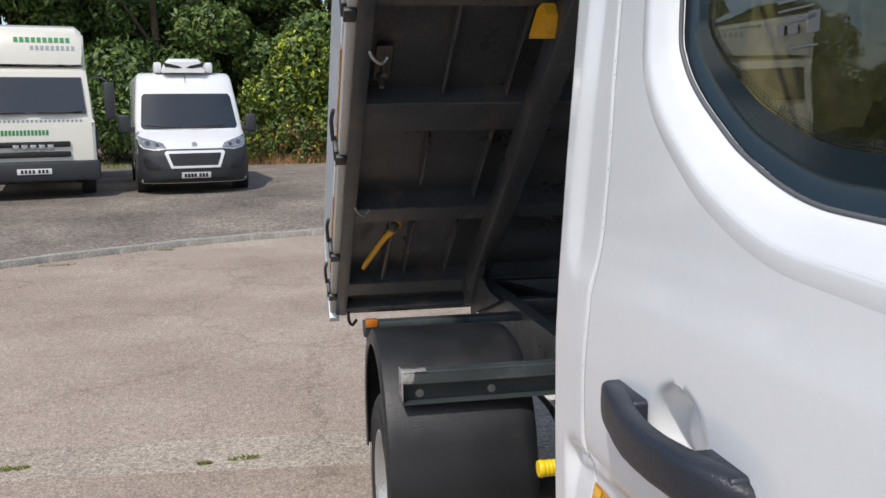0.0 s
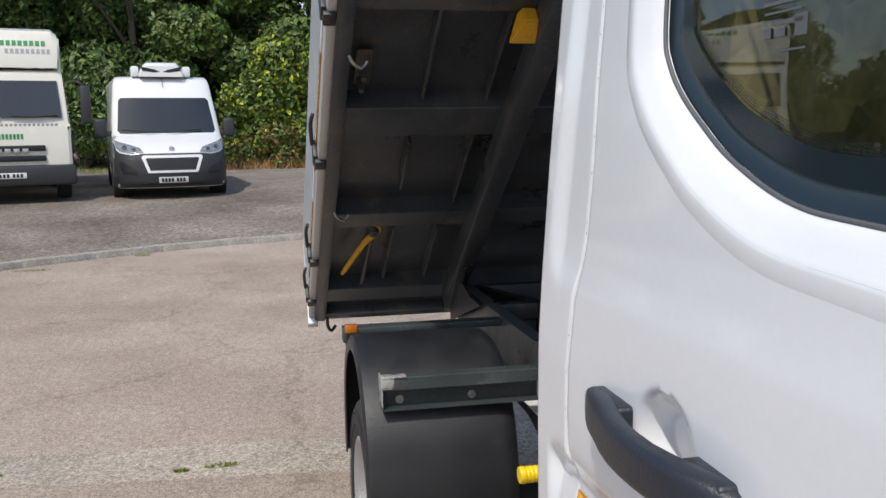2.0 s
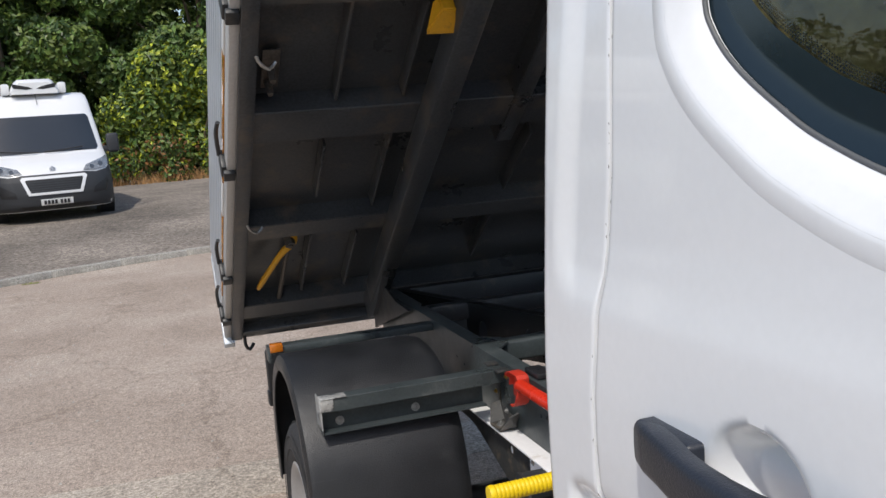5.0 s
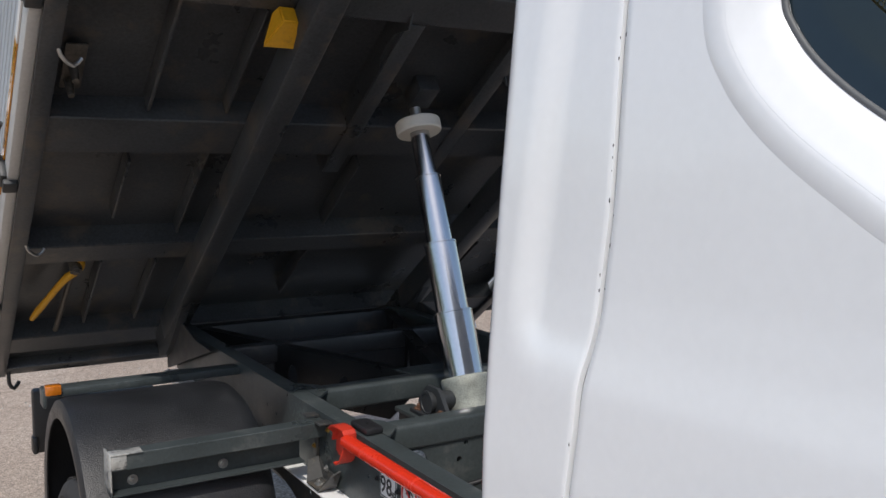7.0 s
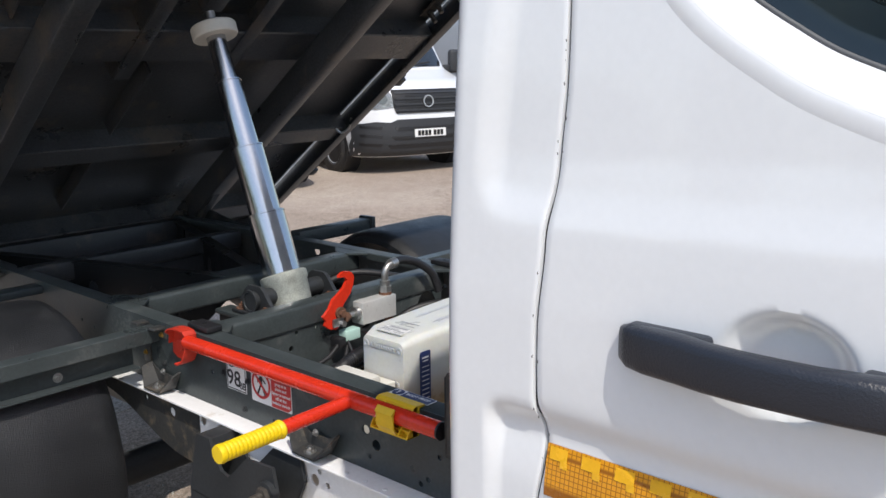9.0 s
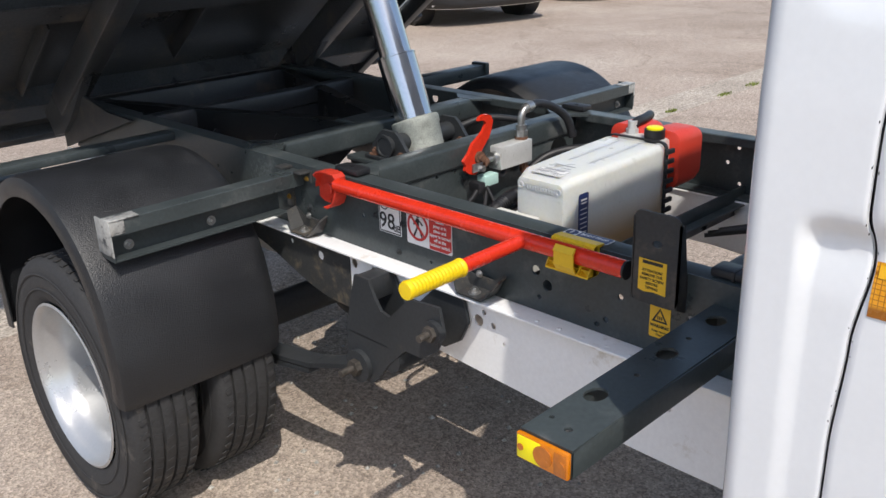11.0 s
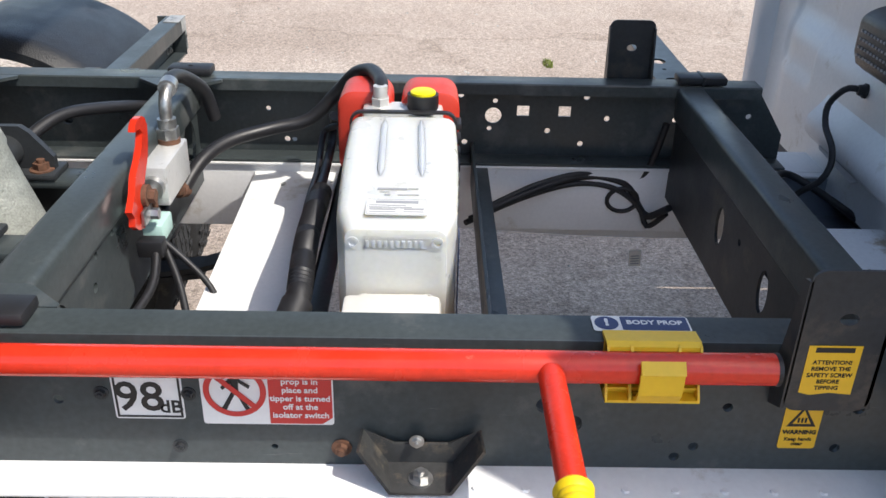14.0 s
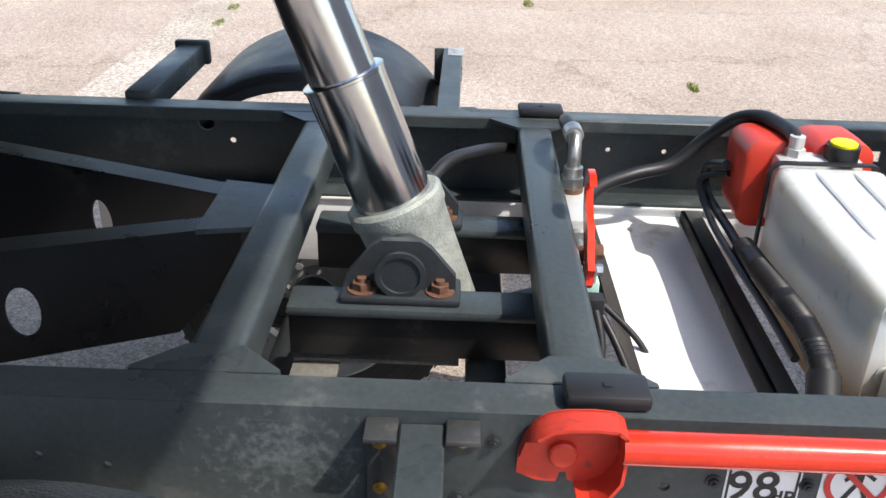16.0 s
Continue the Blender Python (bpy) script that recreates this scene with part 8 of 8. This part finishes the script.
        lpart("emblem", front_panel(ring_o, rows, 0.040, 0.02, hole=ring_i), SILVER, gr, "silver ring emblem", 60)
        for k in range(3):
            z = 0.36 + 0.12 * k
            lpart("bumper_slot", front_panel([(-0.62 + 0.05 * k, z), (0.62 - 0.05 * k, z), (0.66 - 0.05 * k, z + 0.055), (-0.66 + 0.05 * k, z + 0.055)], rows, 0.024, 0.02), INK, bp, "black air slot", 60)
            for s in (-1, 1):
                lpart("bumper_slot", front_panel([(s * x, zz) for x, zz in ((0.74, z + 0.03), (0.97, z + 0.05), (0.975, z + 0.085), (0.72, z + 0.07))][::s], rows, 0.024, 0.02), INK, bp, "black air slot", 60)
    for z in bars_z:
        hw = 0.40 + (z - 0.52) * 0.3 if cold else 0.53
        lpart("grille_bar", front_panel([(-hw, z - 0.012), (hw, z - 0.012), (hw, z + 0.012), (-hw, z + 0.012)], rows, 0.032, 0.02), BUMPER, gr, "dark grille bar", 60)
    pz = 0.345 if cold else 0.565
    pl = lpart("number_plate", front_panel([(-0.26, pz - 0.055), (0.26, pz - 0.055), (0.26, pz + 0.055), (-0.26, pz + 0.055)], rows, 0.034, 0.02), STICKER_W, v, "white number plate", 60)
    bm = bmesh.new()
    for i in range(7):
        x = -0.215 + 0.058 * i + (0.03 if i > 3 else 0)
        box(bm, x, x + 0.040, rows[2][0] - 0.041, rows[2][0] - 0.030, pz - 0.035, pz + 0.035, 0.0)
    lpart("plate_bars", bm, INK, pl, "plain black bars")["kind"] = "stuff"
    if cold:
        bm = bmesh.new()
        hull(bm, [[(x * k, y, 2.32 + (z - 2.32) * h) for x, z in ((-0.42, 2.30), (-0.43, 2.36), (-0.34, 2.53), (-0.28, 2.58), (0.28, 2.58), (0.34, 2.53), (0.43, 2.36), (0.42, 2.30))] for y, k, h in ((1.52, 0.92, 0.75), (1.60, 1.0, 1.0), (2.3, 1.0, 1.0))])
        for s in (-1, 1):
            box(bm, *sorted((s * 0.42, s * 0.57)), 1.68, 2.25, 2.31, 2.52, 0.04)
        fr = lpart("roof_fridge_unit", bm, paint, v, "white roof-mounted refrigeration unit")
        for s in (-1, 1):
            bm = bmesh.new()
            hull(bm, [[(s * x, y, z) for x, z in ((0.03, 2.40), (0.12, 2.44), (0.385, 2.50), (0.36, 2.415), (0.14, 2.385))] for y in (1.515, 1.60)])
            lpart("fan_grille", bm, INK, fr, "black fan grille")
        bm = bmesh.new()
        sweep(bm, [(0.0, 1.70, 2.28), (0.0, 1.66, 2.42)], 0.006, 6)
        cyl(bm, (0.0, 1.44, 2.10), (0.0, 1.62, 2.32), 0.005, seg=6)
        lpart("aerial", bm, INK, v, "thin roof aerial")
    return v


van(Matrix.Translation((-1.97, 17.2, 0.345)) @ Matrix.Rotation(radians(10.0), 4, "Z"), "fridge")
van(Matrix.Translation((8.37, 8.76, 0)) @ Matrix.Rotation(radians(-14.0), 4, "Z") @ Matrix.Scale(0.97, 4), "plain")
van(Matrix.Translation((5.45, 8.85, 0)) @ Matrix.Rotation(radians(-14.0), 4, "Z"), "plain")
van(Matrix.Translation((12.0, 9.1, 0)) @ Matrix.Rotation(radians(-14.0), 4, "Z") @ Matrix.Scale(0.97, 4), "plain", VANSILVER)


def box_lorry(at):
    v = thing("box_lorry", at, "cream box lorry with roof deflector and dark bumper parked on gravel", "lorry")
    bm = bmesh.new()
    hull(bm, [[(-w, y, zb), (w, y, zb), (w, y, 1.5), (wt, y, zt - 0.05), (wt - 0.08, y, zt), (-wt + 0.08, y, zt), (-wt, y, zt - 0.05), (-w, y, 1.5)] for y, zb, zt, w, wt in ((0.05, 0.62, 1.45, 1.0, 1.0), (0.08, 0.60, 1.62, 1.05, 1.02), (0.35, 0.60, 2.52, 1.07, 0.98), (0.5, 0.6, 2.62, 1.08, 0.98), (1.9, 0.6, 2.66, 1.08, 1.0))])
    body = lpart("cab", bm, CREAM, v, "cream-white lorry cab", 30)
    bm = bmesh.new()
    ws = [(-0.92, 0.06, 1.68), (0.92, 0.06, 1.68), (0.88, 0.30, 2.40), (-0.88, 0.30, 2.40)]
    hull(bm, [[(x, y - 0.015, z) for x, y, z in ws], [(x, y + 0.05, z) for x, y, z in ws]])
    lpart("windscreen", bm, SCREEN, v, "dark windscreen")
    for s in (-1, 1):
        bm = bmesh.new()
        sweep(bm, [(s * 0.1, 0.03, 1.70), (s * 0.5, 0.03, 1.69), (s * 0.85, 0.04, 1.72)], 0.015, 6)
        lpart("wiper", bm, INK, v)
        bm = bmesh.new()
        box(bm, *sorted((s * 1.24, s * 1.42)), 0.0, 0.10, 1.55, 2.30, 0.04)
        sweep(bm, [(s * 1.05, 0.25, 2.35), (s * 1.2, 0.1, 2.38), (s * 1.33, 0.05, 2.28)], 0.02, 8)
        lpart("mirror", bm, BUMPER, v, "tall black mirror")
        bm = bmesh.new()
        box(bm, *sorted((s * 0.72, s * 1.07)), -0.09, 0.1, 0.52, 0.70, 0.03)
        lpart("headlamp", bm, LAMP, v, "clear headlamp")
        bm = bmesh.new()
        box(bm, *sorted((s * 1.0, s * 1.1)), -0.06, 0.12, 0.40, 0.53, 0.02)
        lpart("indicator", bm, AMBER, v, "amber indicator lamp")
        bm = bmesh.new()
        box(bm, *sorted((s * 1.05, s * 1.10)), 0.12, 0.3, 0.95, 1.35, 0.03)
        lpart("corner_vent", bm, BUMPER, v, "dark corner vent")
        for y in (1.0, 4.6):
            small_wheel(Matrix.Translation((s * 0.92, y, 0.40)) @ (Matrix.Identity(4) if s < 0 else Matrix.Rotation(math.pi, 4, "Z")), v, 0.40, 0.24)
    bm = bmesh.new()
    box(bm, -1.1, 1.1, -0.10, 0.5, 0.35, 0.75, 0.06)
    lpart("front_bumper", bm, BUMPER, v, "dark plastic bumper")
    bm = bmesh.new()
    for z in (0.88, 1.08):
        box(bm, -0.62, 0.62, 0.0, 0.08, z - 0.055, z + 0.055, 0.02)
    lpart("grille", bm, INK, v, "black grille slots")
    bm = bmesh.new()
    for i in range(5):
        box(bm, -0.32 + 0.14 * i, -0.22 + 0.14 * i, -0.03, 0.02, 0.985, 1.075, 0.01)
    lpart("badge", bm, SILVER, v, "silver badge bars")
    bm = bmesh.new()
    box(bm, -0.28, 0.28, -0.115, -0.095, 0.50, 0.61, 0.003)
    pl = lpart("number_plate", bm, STICKER_W, v, "white number plate")
    bm = bmesh.new()
    for i in range(7):
        x = -0.22 + 0.062 * i + (0.03 if i > 3 else 0)
        box(bm, x, x + 0.04, -0.12, -0.114, 0.52, 0.59, 0.0)
    lpart("plate_bars", bm, INK, pl, "plain black bars")["kind"] = "stuff"
    bm = bmesh.new()
    hull(bm, [[(-w, y, 2.66), (w, y, 2.66), (w, y, zt - 0.1), (w - 0.1, y, zt), (-w + 0.1, y, zt), (-w, y, zt - 0.1)] for y, zt, w in ((0.40, 2.74, 0.90), (0.46, 3.00, 0.94), (0.54, 3.26, 0.95), (0.66, 3.40, 0.95), (0.90, 3.47, 0.95), (1.9, 3.50, 0.95))])
    df = lpart("roof_deflector", bm, CREAM, v, "cream roof air deflector with green and grey lettering bars", 30)
    def front(y, x0, z0, sh=0.0):
        return Matrix(((1, 0, 0, x0), (0, sh, -1, y), (0, 1, 0, z0), (0, 0, 0, 1)))
    bm = bmesh.new()
    for i in range(10):
        plate(bm, [rect(-0.28 + 0.095 * i, -0.215 + 0.095 * i, 0.0, 0.095)], front(0.478, 0.1, 3.10, 0.32), 0.01)
    for i in range(16):
        plate(bm, [rect(-0.62 + 0.06 * i, -0.578 + 0.06 * i, 0.0, 0.10)], front(0.045, -0.05, 1.26), 0.01, 0)
    lpart("green_marks", bm, INK_GREEN, df, "green bars", 0)["kind"] = "stuff"
    bm = bmesh.new()
    for i in range(9):
        plate(bm, [rect(-0.02 + 0.085 * i, 0.035 + 0.085 * i, 0.0, 0.09)], front(0.44, 0.1, 2.94, 0.3), 0.01)
    for i in range(24):
        plate(bm, [rect(-0.88 + 0.073 * i, -0.835 + 0.073 * i, 0.0, 0.06)], front(0.06, 0.0, 1.50), 0.01)
    plate(bm, [[(-0.80, 0.0), (-0.40, 0.0), (-0.40, 0.05), (-0.52, 0.06), (-0.60, 0.14), (-0.80, 0.13)]], front(0.455, 0.1, 2.97, 0.3), 0.01)
    lpart("grey_marks", bm, INK_G, df, "grey bars", 0)["kind"] = "stuff"
    bm = bmesh.new()
    box(bm, -1.05, 1.05, 2.0, 7.5, 0.95, 3.42, 0.03)
    lpart("box_body", bm, CREAM, v, "white box body")
    bm = bmesh.new()
    box(bm, -0.45, 0.45, 0.6, 7.2, 0.6, 0.9, 0.02)
    lpart("frame", bm, ANTH_DULL, v)
    return v


box_lorry(Matrix.Translation((-4.71, 16.9, 0.34)) @ Matrix.Rotation(radians(14.0), 4, "Z") @ Matrix.Diagonal((1, 1, 0.9, 1)))


def saloon(at):
    v = thing("estate_car", at, "pale silver estate car with five-spoke alloy wheels parked on the yard", "car")
    bm = bmesh.new()
    hull(bm, [[(-w, y, zb), (w, y, zb), (w * 1.0, y, 0.62), (w * 0.98, y, min(0.92, zt)), (wt, y, zt), (0, y, zt + 0.02), (-wt, y, zt), (-w * 0.98, y, min(0.92, zt)), (-w, y, 0.62)] for y, zb, zt, w, wt in ((-2.35, 0.35, 0.62, 0.70, 0.65), (-2.2, 0.25, 0.78, 0.85, 0.75), (-1.2, 0.22, 0.95, 0.92, 0.80), (-0.6, 0.22, 1.30, 0.93, 0.66), (0.2, 0.22, 1.48, 0.93, 0.62), (1.5, 0.22, 1.46, 0.93, 0.62), (2.2, 0.25, 1.10, 0.90, 0.70), (2.35, 0.4, 0.85, 0.80, 0.7))])
    lpart("body", bm, VANPAINT, v, "pale glossy car body", 30)
    for s in (-1, 1):
        bm = bmesh.new()
        pts = ((0.925, -0.75, 0.96), (0.925, 1.9, 0.98), (0.70, 1.6, 1.38), (0.68, 0.2, 1.42), (0.72, -0.35, 1.36))
        hull(bm, [[(s * (x + 0.012), y, z) for x, y, z in pts], [(s * (x - 0.03), y, z) for x, y, z in pts]])
        lpart("side_windows", bm, SCREEN, v, "dark side windows")
        bm = bmesh.new()
        box(bm, *sorted((s * 0.90, s * 0.945)), -1.35, 1.30, 0.20, 0.27, 0.015)
        lpart("sill_trim", bm, SILVER, v, "bright sill strip")
        for y in (-1.48, 1.47):
            small_wheel(Matrix.Translation((s * 0.855, y, 0.33)) @ (Matrix.Identity(4) if s < 0 else Matrix.Rotation(math.pi, 4, "Z")), v, 0.33, 0.22, True)
            bm = bmesh.new()
            cyl(bm, (s * 0.70, y, 0.34), (s * 0.925, y, 0.34), 0.385, seg=30)
            lpart("wheel_arch", bm, INK, v, "dark wheel arch")
    return v


saloon(Matrix.Translation((9.10, 1.98, 0)) @ Matrix.Rotation(radians(-5.0), 4, "Z"))

# ---- trees, bushes and the house behind ----
def leaf_cloud(blobs, count, size, mats, seed, weights):
    """Many small folded leaves scattered over the skins of overlapping blobs."""
    rnd = random.Random(seed)
    verts, faces, mi = [], [], []
    for _ in range(count):
        (cx, cy, cz), (rx, ry, rz) = rnd.choice(blobs)
        th, ph = rnd.uniform(0, 2 * math.pi), math.acos(rnd.uniform(-0.75, 1))
        k = rnd.uniform(0.72, 1.04) ** 0.7
        n = Vector((math.sin(ph) * math.cos(th), math.sin(ph) * math.sin(th), math.cos(ph)))
        lump = 1 + 0.22 * noise.noise(Vector((cx + n.x * 2.2, cy + n.y * 2.2, cz + n.z * 2.2)) * 1.3)
        p = Vector((cx + rx * n.x * k * lump, cy + ry * n.y * k * lump, cz + rz * n.z * k * lump))
        d = (n + Vector((rnd.uniform(-1, 1), rnd.uniform(-1, 1), rnd.uniform(-0.9, 0.7))) * 0.9).normalized()
        a = d.orthogonal().normalized()
        a.rotate(Matrix.Rotation(rnd.uniform(0, 6.28), 3, d))
        b = d.cross(a)
        s = size * rnd.uniform(0.6, 1.4)
        i = len(verts)
        verts += [p - a * s, p + b * s * 0.5 + d * s * 0.12, p + a * s, p - b * s * 0.5 + d * s * 0.12]
        faces += [(i, i + 1, i + 2), (i, i + 2, i + 3)]
        m = rnd.choices(range(len(mats)), weights)[0]
        mi += [m, m]
    me = bpy.data.meshes.new("leaves")
    me.from_pydata(verts, [], faces)
    for m in mats:
        me.materials.append(m)
    me.polygons.foreach_set("material_index", mi)
    return me


def tree(x, y, h, spread, seed, weights, label, leaves=9000, size=0.14):
    rnd = random.Random(seed)
    t = thing("tree", (x, y, 0), label, "tree", "trees behind the yard")
    bm = bmesh.new()
    sweep(bm, [(0, 0, 0), (rnd.uniform(-.2, .2), rnd.uniform(-.2, .2), h * 0.35), (rnd.uniform(-.3, .3), rnd.uniform(-.3, .3), h * 0.75)], [0.22, 0.15, 0.05], 8, step=0.4)
    blobs = []
    for k in range(13):
        a = rnd.uniform(0, 6.28)
        r = spread * rnd.uniform(0.25, 0.85)
        z = h * rnd.uniform(0.14, 0.88)
        c = (r * math.cos(a), r * math.sin(a), z)
        rr = spread * rnd.uniform(0.32, 0.58) * (1.1 - 0.4 * z / h)
        blobs.append((c, (rr, rr, rr * rnd.uniform(0.7, 1.0))))
        sweep(bm, [(0, 0, z * 0.6), (c[0] * 0.5, c[1] * 0.5, z * 0.82), c], [0.08, 0.05, 0.02], 6, step=0.5)
    tr = new("trunk", mesh_of("trunk", bm, BARK))
    tr.parent = t
    cr = new("crown", leaf_cloud(blobs, leaves, size, LEAF, seed, weights))
    cr.parent = t
    cr["label"] = "leafy crown of many small leaves"
    return t


spec = [(-13.5, 34, 9.5, 3.4, (3, 4, 2, 0, 0)), (-9.5, 33, 9.0, 3.2, (3, 5, 3, 0, 0)), (-4.6, 33.5, 10.5, 3.3, (3, 5, 3, 0, 0)), (-1.4, 34.0, 10.0, 3.3, (2, 4, 4, 0, 0)), (1.8, 33, 9.6, 3.2, (3, 5, 3, 0, 0)),
        (-7.0, 37.5, 11, 3.8, (4, 4, 1, 0, 0)), (-2.8, 38, 11.5, 3.8, (4, 4, 1, 0, 0)), (0.4, 37.5, 11, 3.8, (4, 4, 1, 0, 0)), (3.8, 38, 11.5, 3.8, (4, 4, 1, 0, 0)), (-12, 38, 9.0, 3.0, (4, 4, 1, 0, 0)),
        (5.4, 33.5, 10.5, 3.4, (3, 4, 3, 0, 0)), (9.2, 33, 9.8, 3.4, (3, 4, 3, 0, 0)), (13.5, 33.5, 10.0, 3.5, (3, 4, 3, 0, 0)), (18.5, 34, 10.0, 3.6, (3, 4, 3, 0, 0)), (-19, 34, 9.5, 3.6, (3, 4, 3, 0, 0)), (-5.6, 35.6, 10.2, 3.0, (3, 4, 2, 0, 0))]
for k, (x, y, h, s, wts) in enumerate(spec):
    tree(x, y, h, s, 40 + k, wts, "tall dense green tree with dark gaps in its crown", 26000, 0.115)


def bush(x, y, h, r, seed, weights, label, leaves=3500, size=0.09):
    t = thing("bush", (x, y, 0.35), label, "bush", "bushes along the yard")
    rnd = random.Random(seed)
    bm = bmesh.new()
    blobs = []
    for k in range(7):
        a, z = rnd.uniform(0, 6.28), h * rnd.uniform(0.2, 0.8)
        c = (r * 0.55 * math.cos(a), r * 0.4 * math.sin(a), z)
        rr = r * rnd.uniform(0.42, 0.62)
        blobs.append((c, (rr, rr * 0.8, rr)))
        sweep(bm, [(0, 0, 0), (c[0] * 0.4, c[1] * 0.4, z * 0.5), c], [0.03, 0.02, 0.01], 5, step=0.5)
    st = new("stems", mesh_of("stems", bm, BARK))
    st.parent = t
    lf = new("leaves", leaf_cloud(blobs, leaves, size, LEAF, seed, weights))
    lf.parent = t


bush(1.05, 29.0, 4.6, 1.9, 71, (1, 3, 4, 4, 0), "yellow-green leafy bush at the edge of the gravel", 6500, 0.10)
bush(-0.3, 29.6, 3.6, 1.5, 72, (1, 3, 4, 2, 0), "mixed green bush behind the gravel", 4500)
for k, x in enumerate((-12.5, -10.2, -8.0, -5.9, 2.9, 4.8, 6.8, 9.0)):
    bush(x, 30.3 + 0.4 * (k % 3), 2.6 + 0.5 * (k % 2), 1.6, 80 + k, (3, 4, 2, 0, 0), "dark green bush under the trees", 4200)
for k, x in enumerate((-1.2, 0.6, 2.2)):
    bush(x, 28.3, 1.3, 1.0, 95 + k, (2, 3, 2, 1, 2), "low bramble with rusty leaves", 2200, 0.07)


def tufts(name, spots, material, label, blades, h, seed):
    rnd = random.Random(seed)
    verts, faces = [], []
    for x, y, r, z in spots:
        for _ in range(blades):
            a, d = rnd.uniform(0, 6.28), r * math.sqrt(rnd.random())
            px, py = x + d * math.cos(a) * 1.8, y + d * math.sin(a) * 0.6
            b = rnd.uniform(0, 6.28)
            hh, w = h * rnd.uniform(0.4, 1.2), 0.004 + 0.02 * h
            lx, ly = rnd.uniform(-0.6, 0.6) * hh, rnd.uniform(-0.6, 0.6) * hh
            i = len(verts)
            verts += [(px - w * math.cos(b), py - w * math.sin(b), z), (px + w * math.cos(b), py + w * math.sin(b), z), (px + lx, py + ly, z + hh)]
            faces.append((i, i + 1, i + 2))
    me = bpy.data.meshes.new(name)
    me.from_pydata(verts, [], faces)
    me.materials.append(material)
    return tagged(new(name, me), label, "grass", kind="stuff")


tufts("dry_grass", [(-2.0 + 0.33 * i, 27.6 + 0.3 * (i % 3), 0.4, 0.42) for i in range(26)], DRY, "brown dry stalks at the foot of the bushes", 60, 0.35, 5)
tufts("green_grass", [(-9.5 + 0.45 * i, 27.2 + 0.9 * (i % 5), 0.6, 0.42) for i in range(18)], GRASS, "patch of bright grass behind the vans", 120, 0.16, 6)
tufts("yard_weeds", [(-0.62, 4.20, 0.045, 0.0), (-0.80, 4.17, 0.02, 0.0), (-1.66, 4.30, 0.04, 0.0), (6.75, 2.0, 0.07, 0.0), (5.8, 4.16, 0.06, 0.0), (6.3, 4.18, 0.06, 0.0), (5.0, 4.16, 0.04, 0.0), (8.0, 0.9, 0.10, 0), (7.4, 2.6, 0.05, 0.0), (6.9, 4.17, 0.05, 0), (4.6, 1.2, 0.05, 0), (-3.0, 10.9, 0.12, 0.0), (-1.9, 11.85, 0.06, 0.0)], GRASS, "small weeds growing in yard cracks", 110, 0.022, 7)

# loose stones on the yard
rnd = random.Random(3)
verts, faces = [], []
for _ in range(1500):
    x, y = (rnd.uniform(-4, 1), rnd.uniform(3.2, 13)) if rnd.random() < 0.5 else (rnd.uniform(1.8, 9), rnd.uniform(-1, 9))
    if rnd.random() < 0.25:
        x, y = rnd.uniform(0.0, 1.9), rnd.uniform(1.2, 3.6)
    s = rnd.uniform(0.003, 0.012)
    i = len(verts)
    a = rnd.uniform(0, 6.28)
    c, sn = math.cos(a), math.sin(a)
    verts += [(x + s * c, y + s * sn, 0), (x - s * sn, y + s * c, 0), (x - s * c, y - s * sn, 0), (x + s * sn, y - s * c, 0), (x + s * 0.2, y, s * 0.8)]
    faces += [(i, i + 1, i + 4), (i + 1, i + 2, i + 4), (i + 2, i + 3, i + 4), (i + 3, i, i + 4)]
me = bpy.data.meshes.new("loose_stones")
me.from_pydata(verts, [], faces)
me.materials.append(KERBSTONE)
tagged(new("loose_stones", me), "scattered small loose stones on the tarmac", "stones", kind="stuff")


def house(at):
    v = thing("house", at, "brown brick house with white bargeboard behind trees", "house")
    bm = bmesh.new()
    hull(bm, [[(-4, y, 0), (4, y, 0), (4, y, 5.2), (0, y, 8.2), (-4, y, 5.2)] for y in (0, 9)])
    lpart("wall", bm, BRICKWORK, v, "brown brick wall")
    for s in (-1, 1):
        bm = bmesh.new()
        hull(bm, [[(s * 4.4, y, 5.0), (0, y, 8.35), (0, y, 8.55), (s * 4.5, y, 5.2)] for y in (-0.3, 9.3)])
        lpart("roof", bm, TILE, v, "brown tiled roof")
        bm = bmesh.new()
        hull(bm, [[(s * 4.4, y, 4.85), (0, y, 8.15), (0, y, 8.4), (s * 4.4, y, 5.1)] for y in (-0.36, -0.30)])
        lpart("bargeboard", bm, VANPAINT, v, "white bargeboard")
    bm = bmesh.new()
    box(bm, -0.8, 0.8, -0.06, 0.05, 3.6, 5.0, 0.02)
    w = lpart("window", bm, VANPAINT, v, "white window frame")
    bm = bmesh.new()
    box(bm, -0.7, 0.7, -0.08, 0.0, 3.7, 4.9, 0.0)
    lpart("pane", bm, SCREEN, w)


house(Matrix.Translation((-11.5, 50, 0)))


# behind the camera: a second lorry, mirrored in the side window, and an unseen
# hedge added to keep the bright horizon out of that reflection
box_lorry(Matrix.Translation((-6.9, 13.3, 0.2)) @ Matrix.Rotation(radians(30.0), 4, "Z"))
for k in range(9):
    bush(-19.0 + 0.9 * (k % 3), -2.0 + 3.4 * k, 3.4 + 0.4 * (k % 2), 2.4, 120 + k, (3, 4, 2, 0, 0), "unseen dark green hedge bush added to darken the window's reflection", 2200, 0.16)
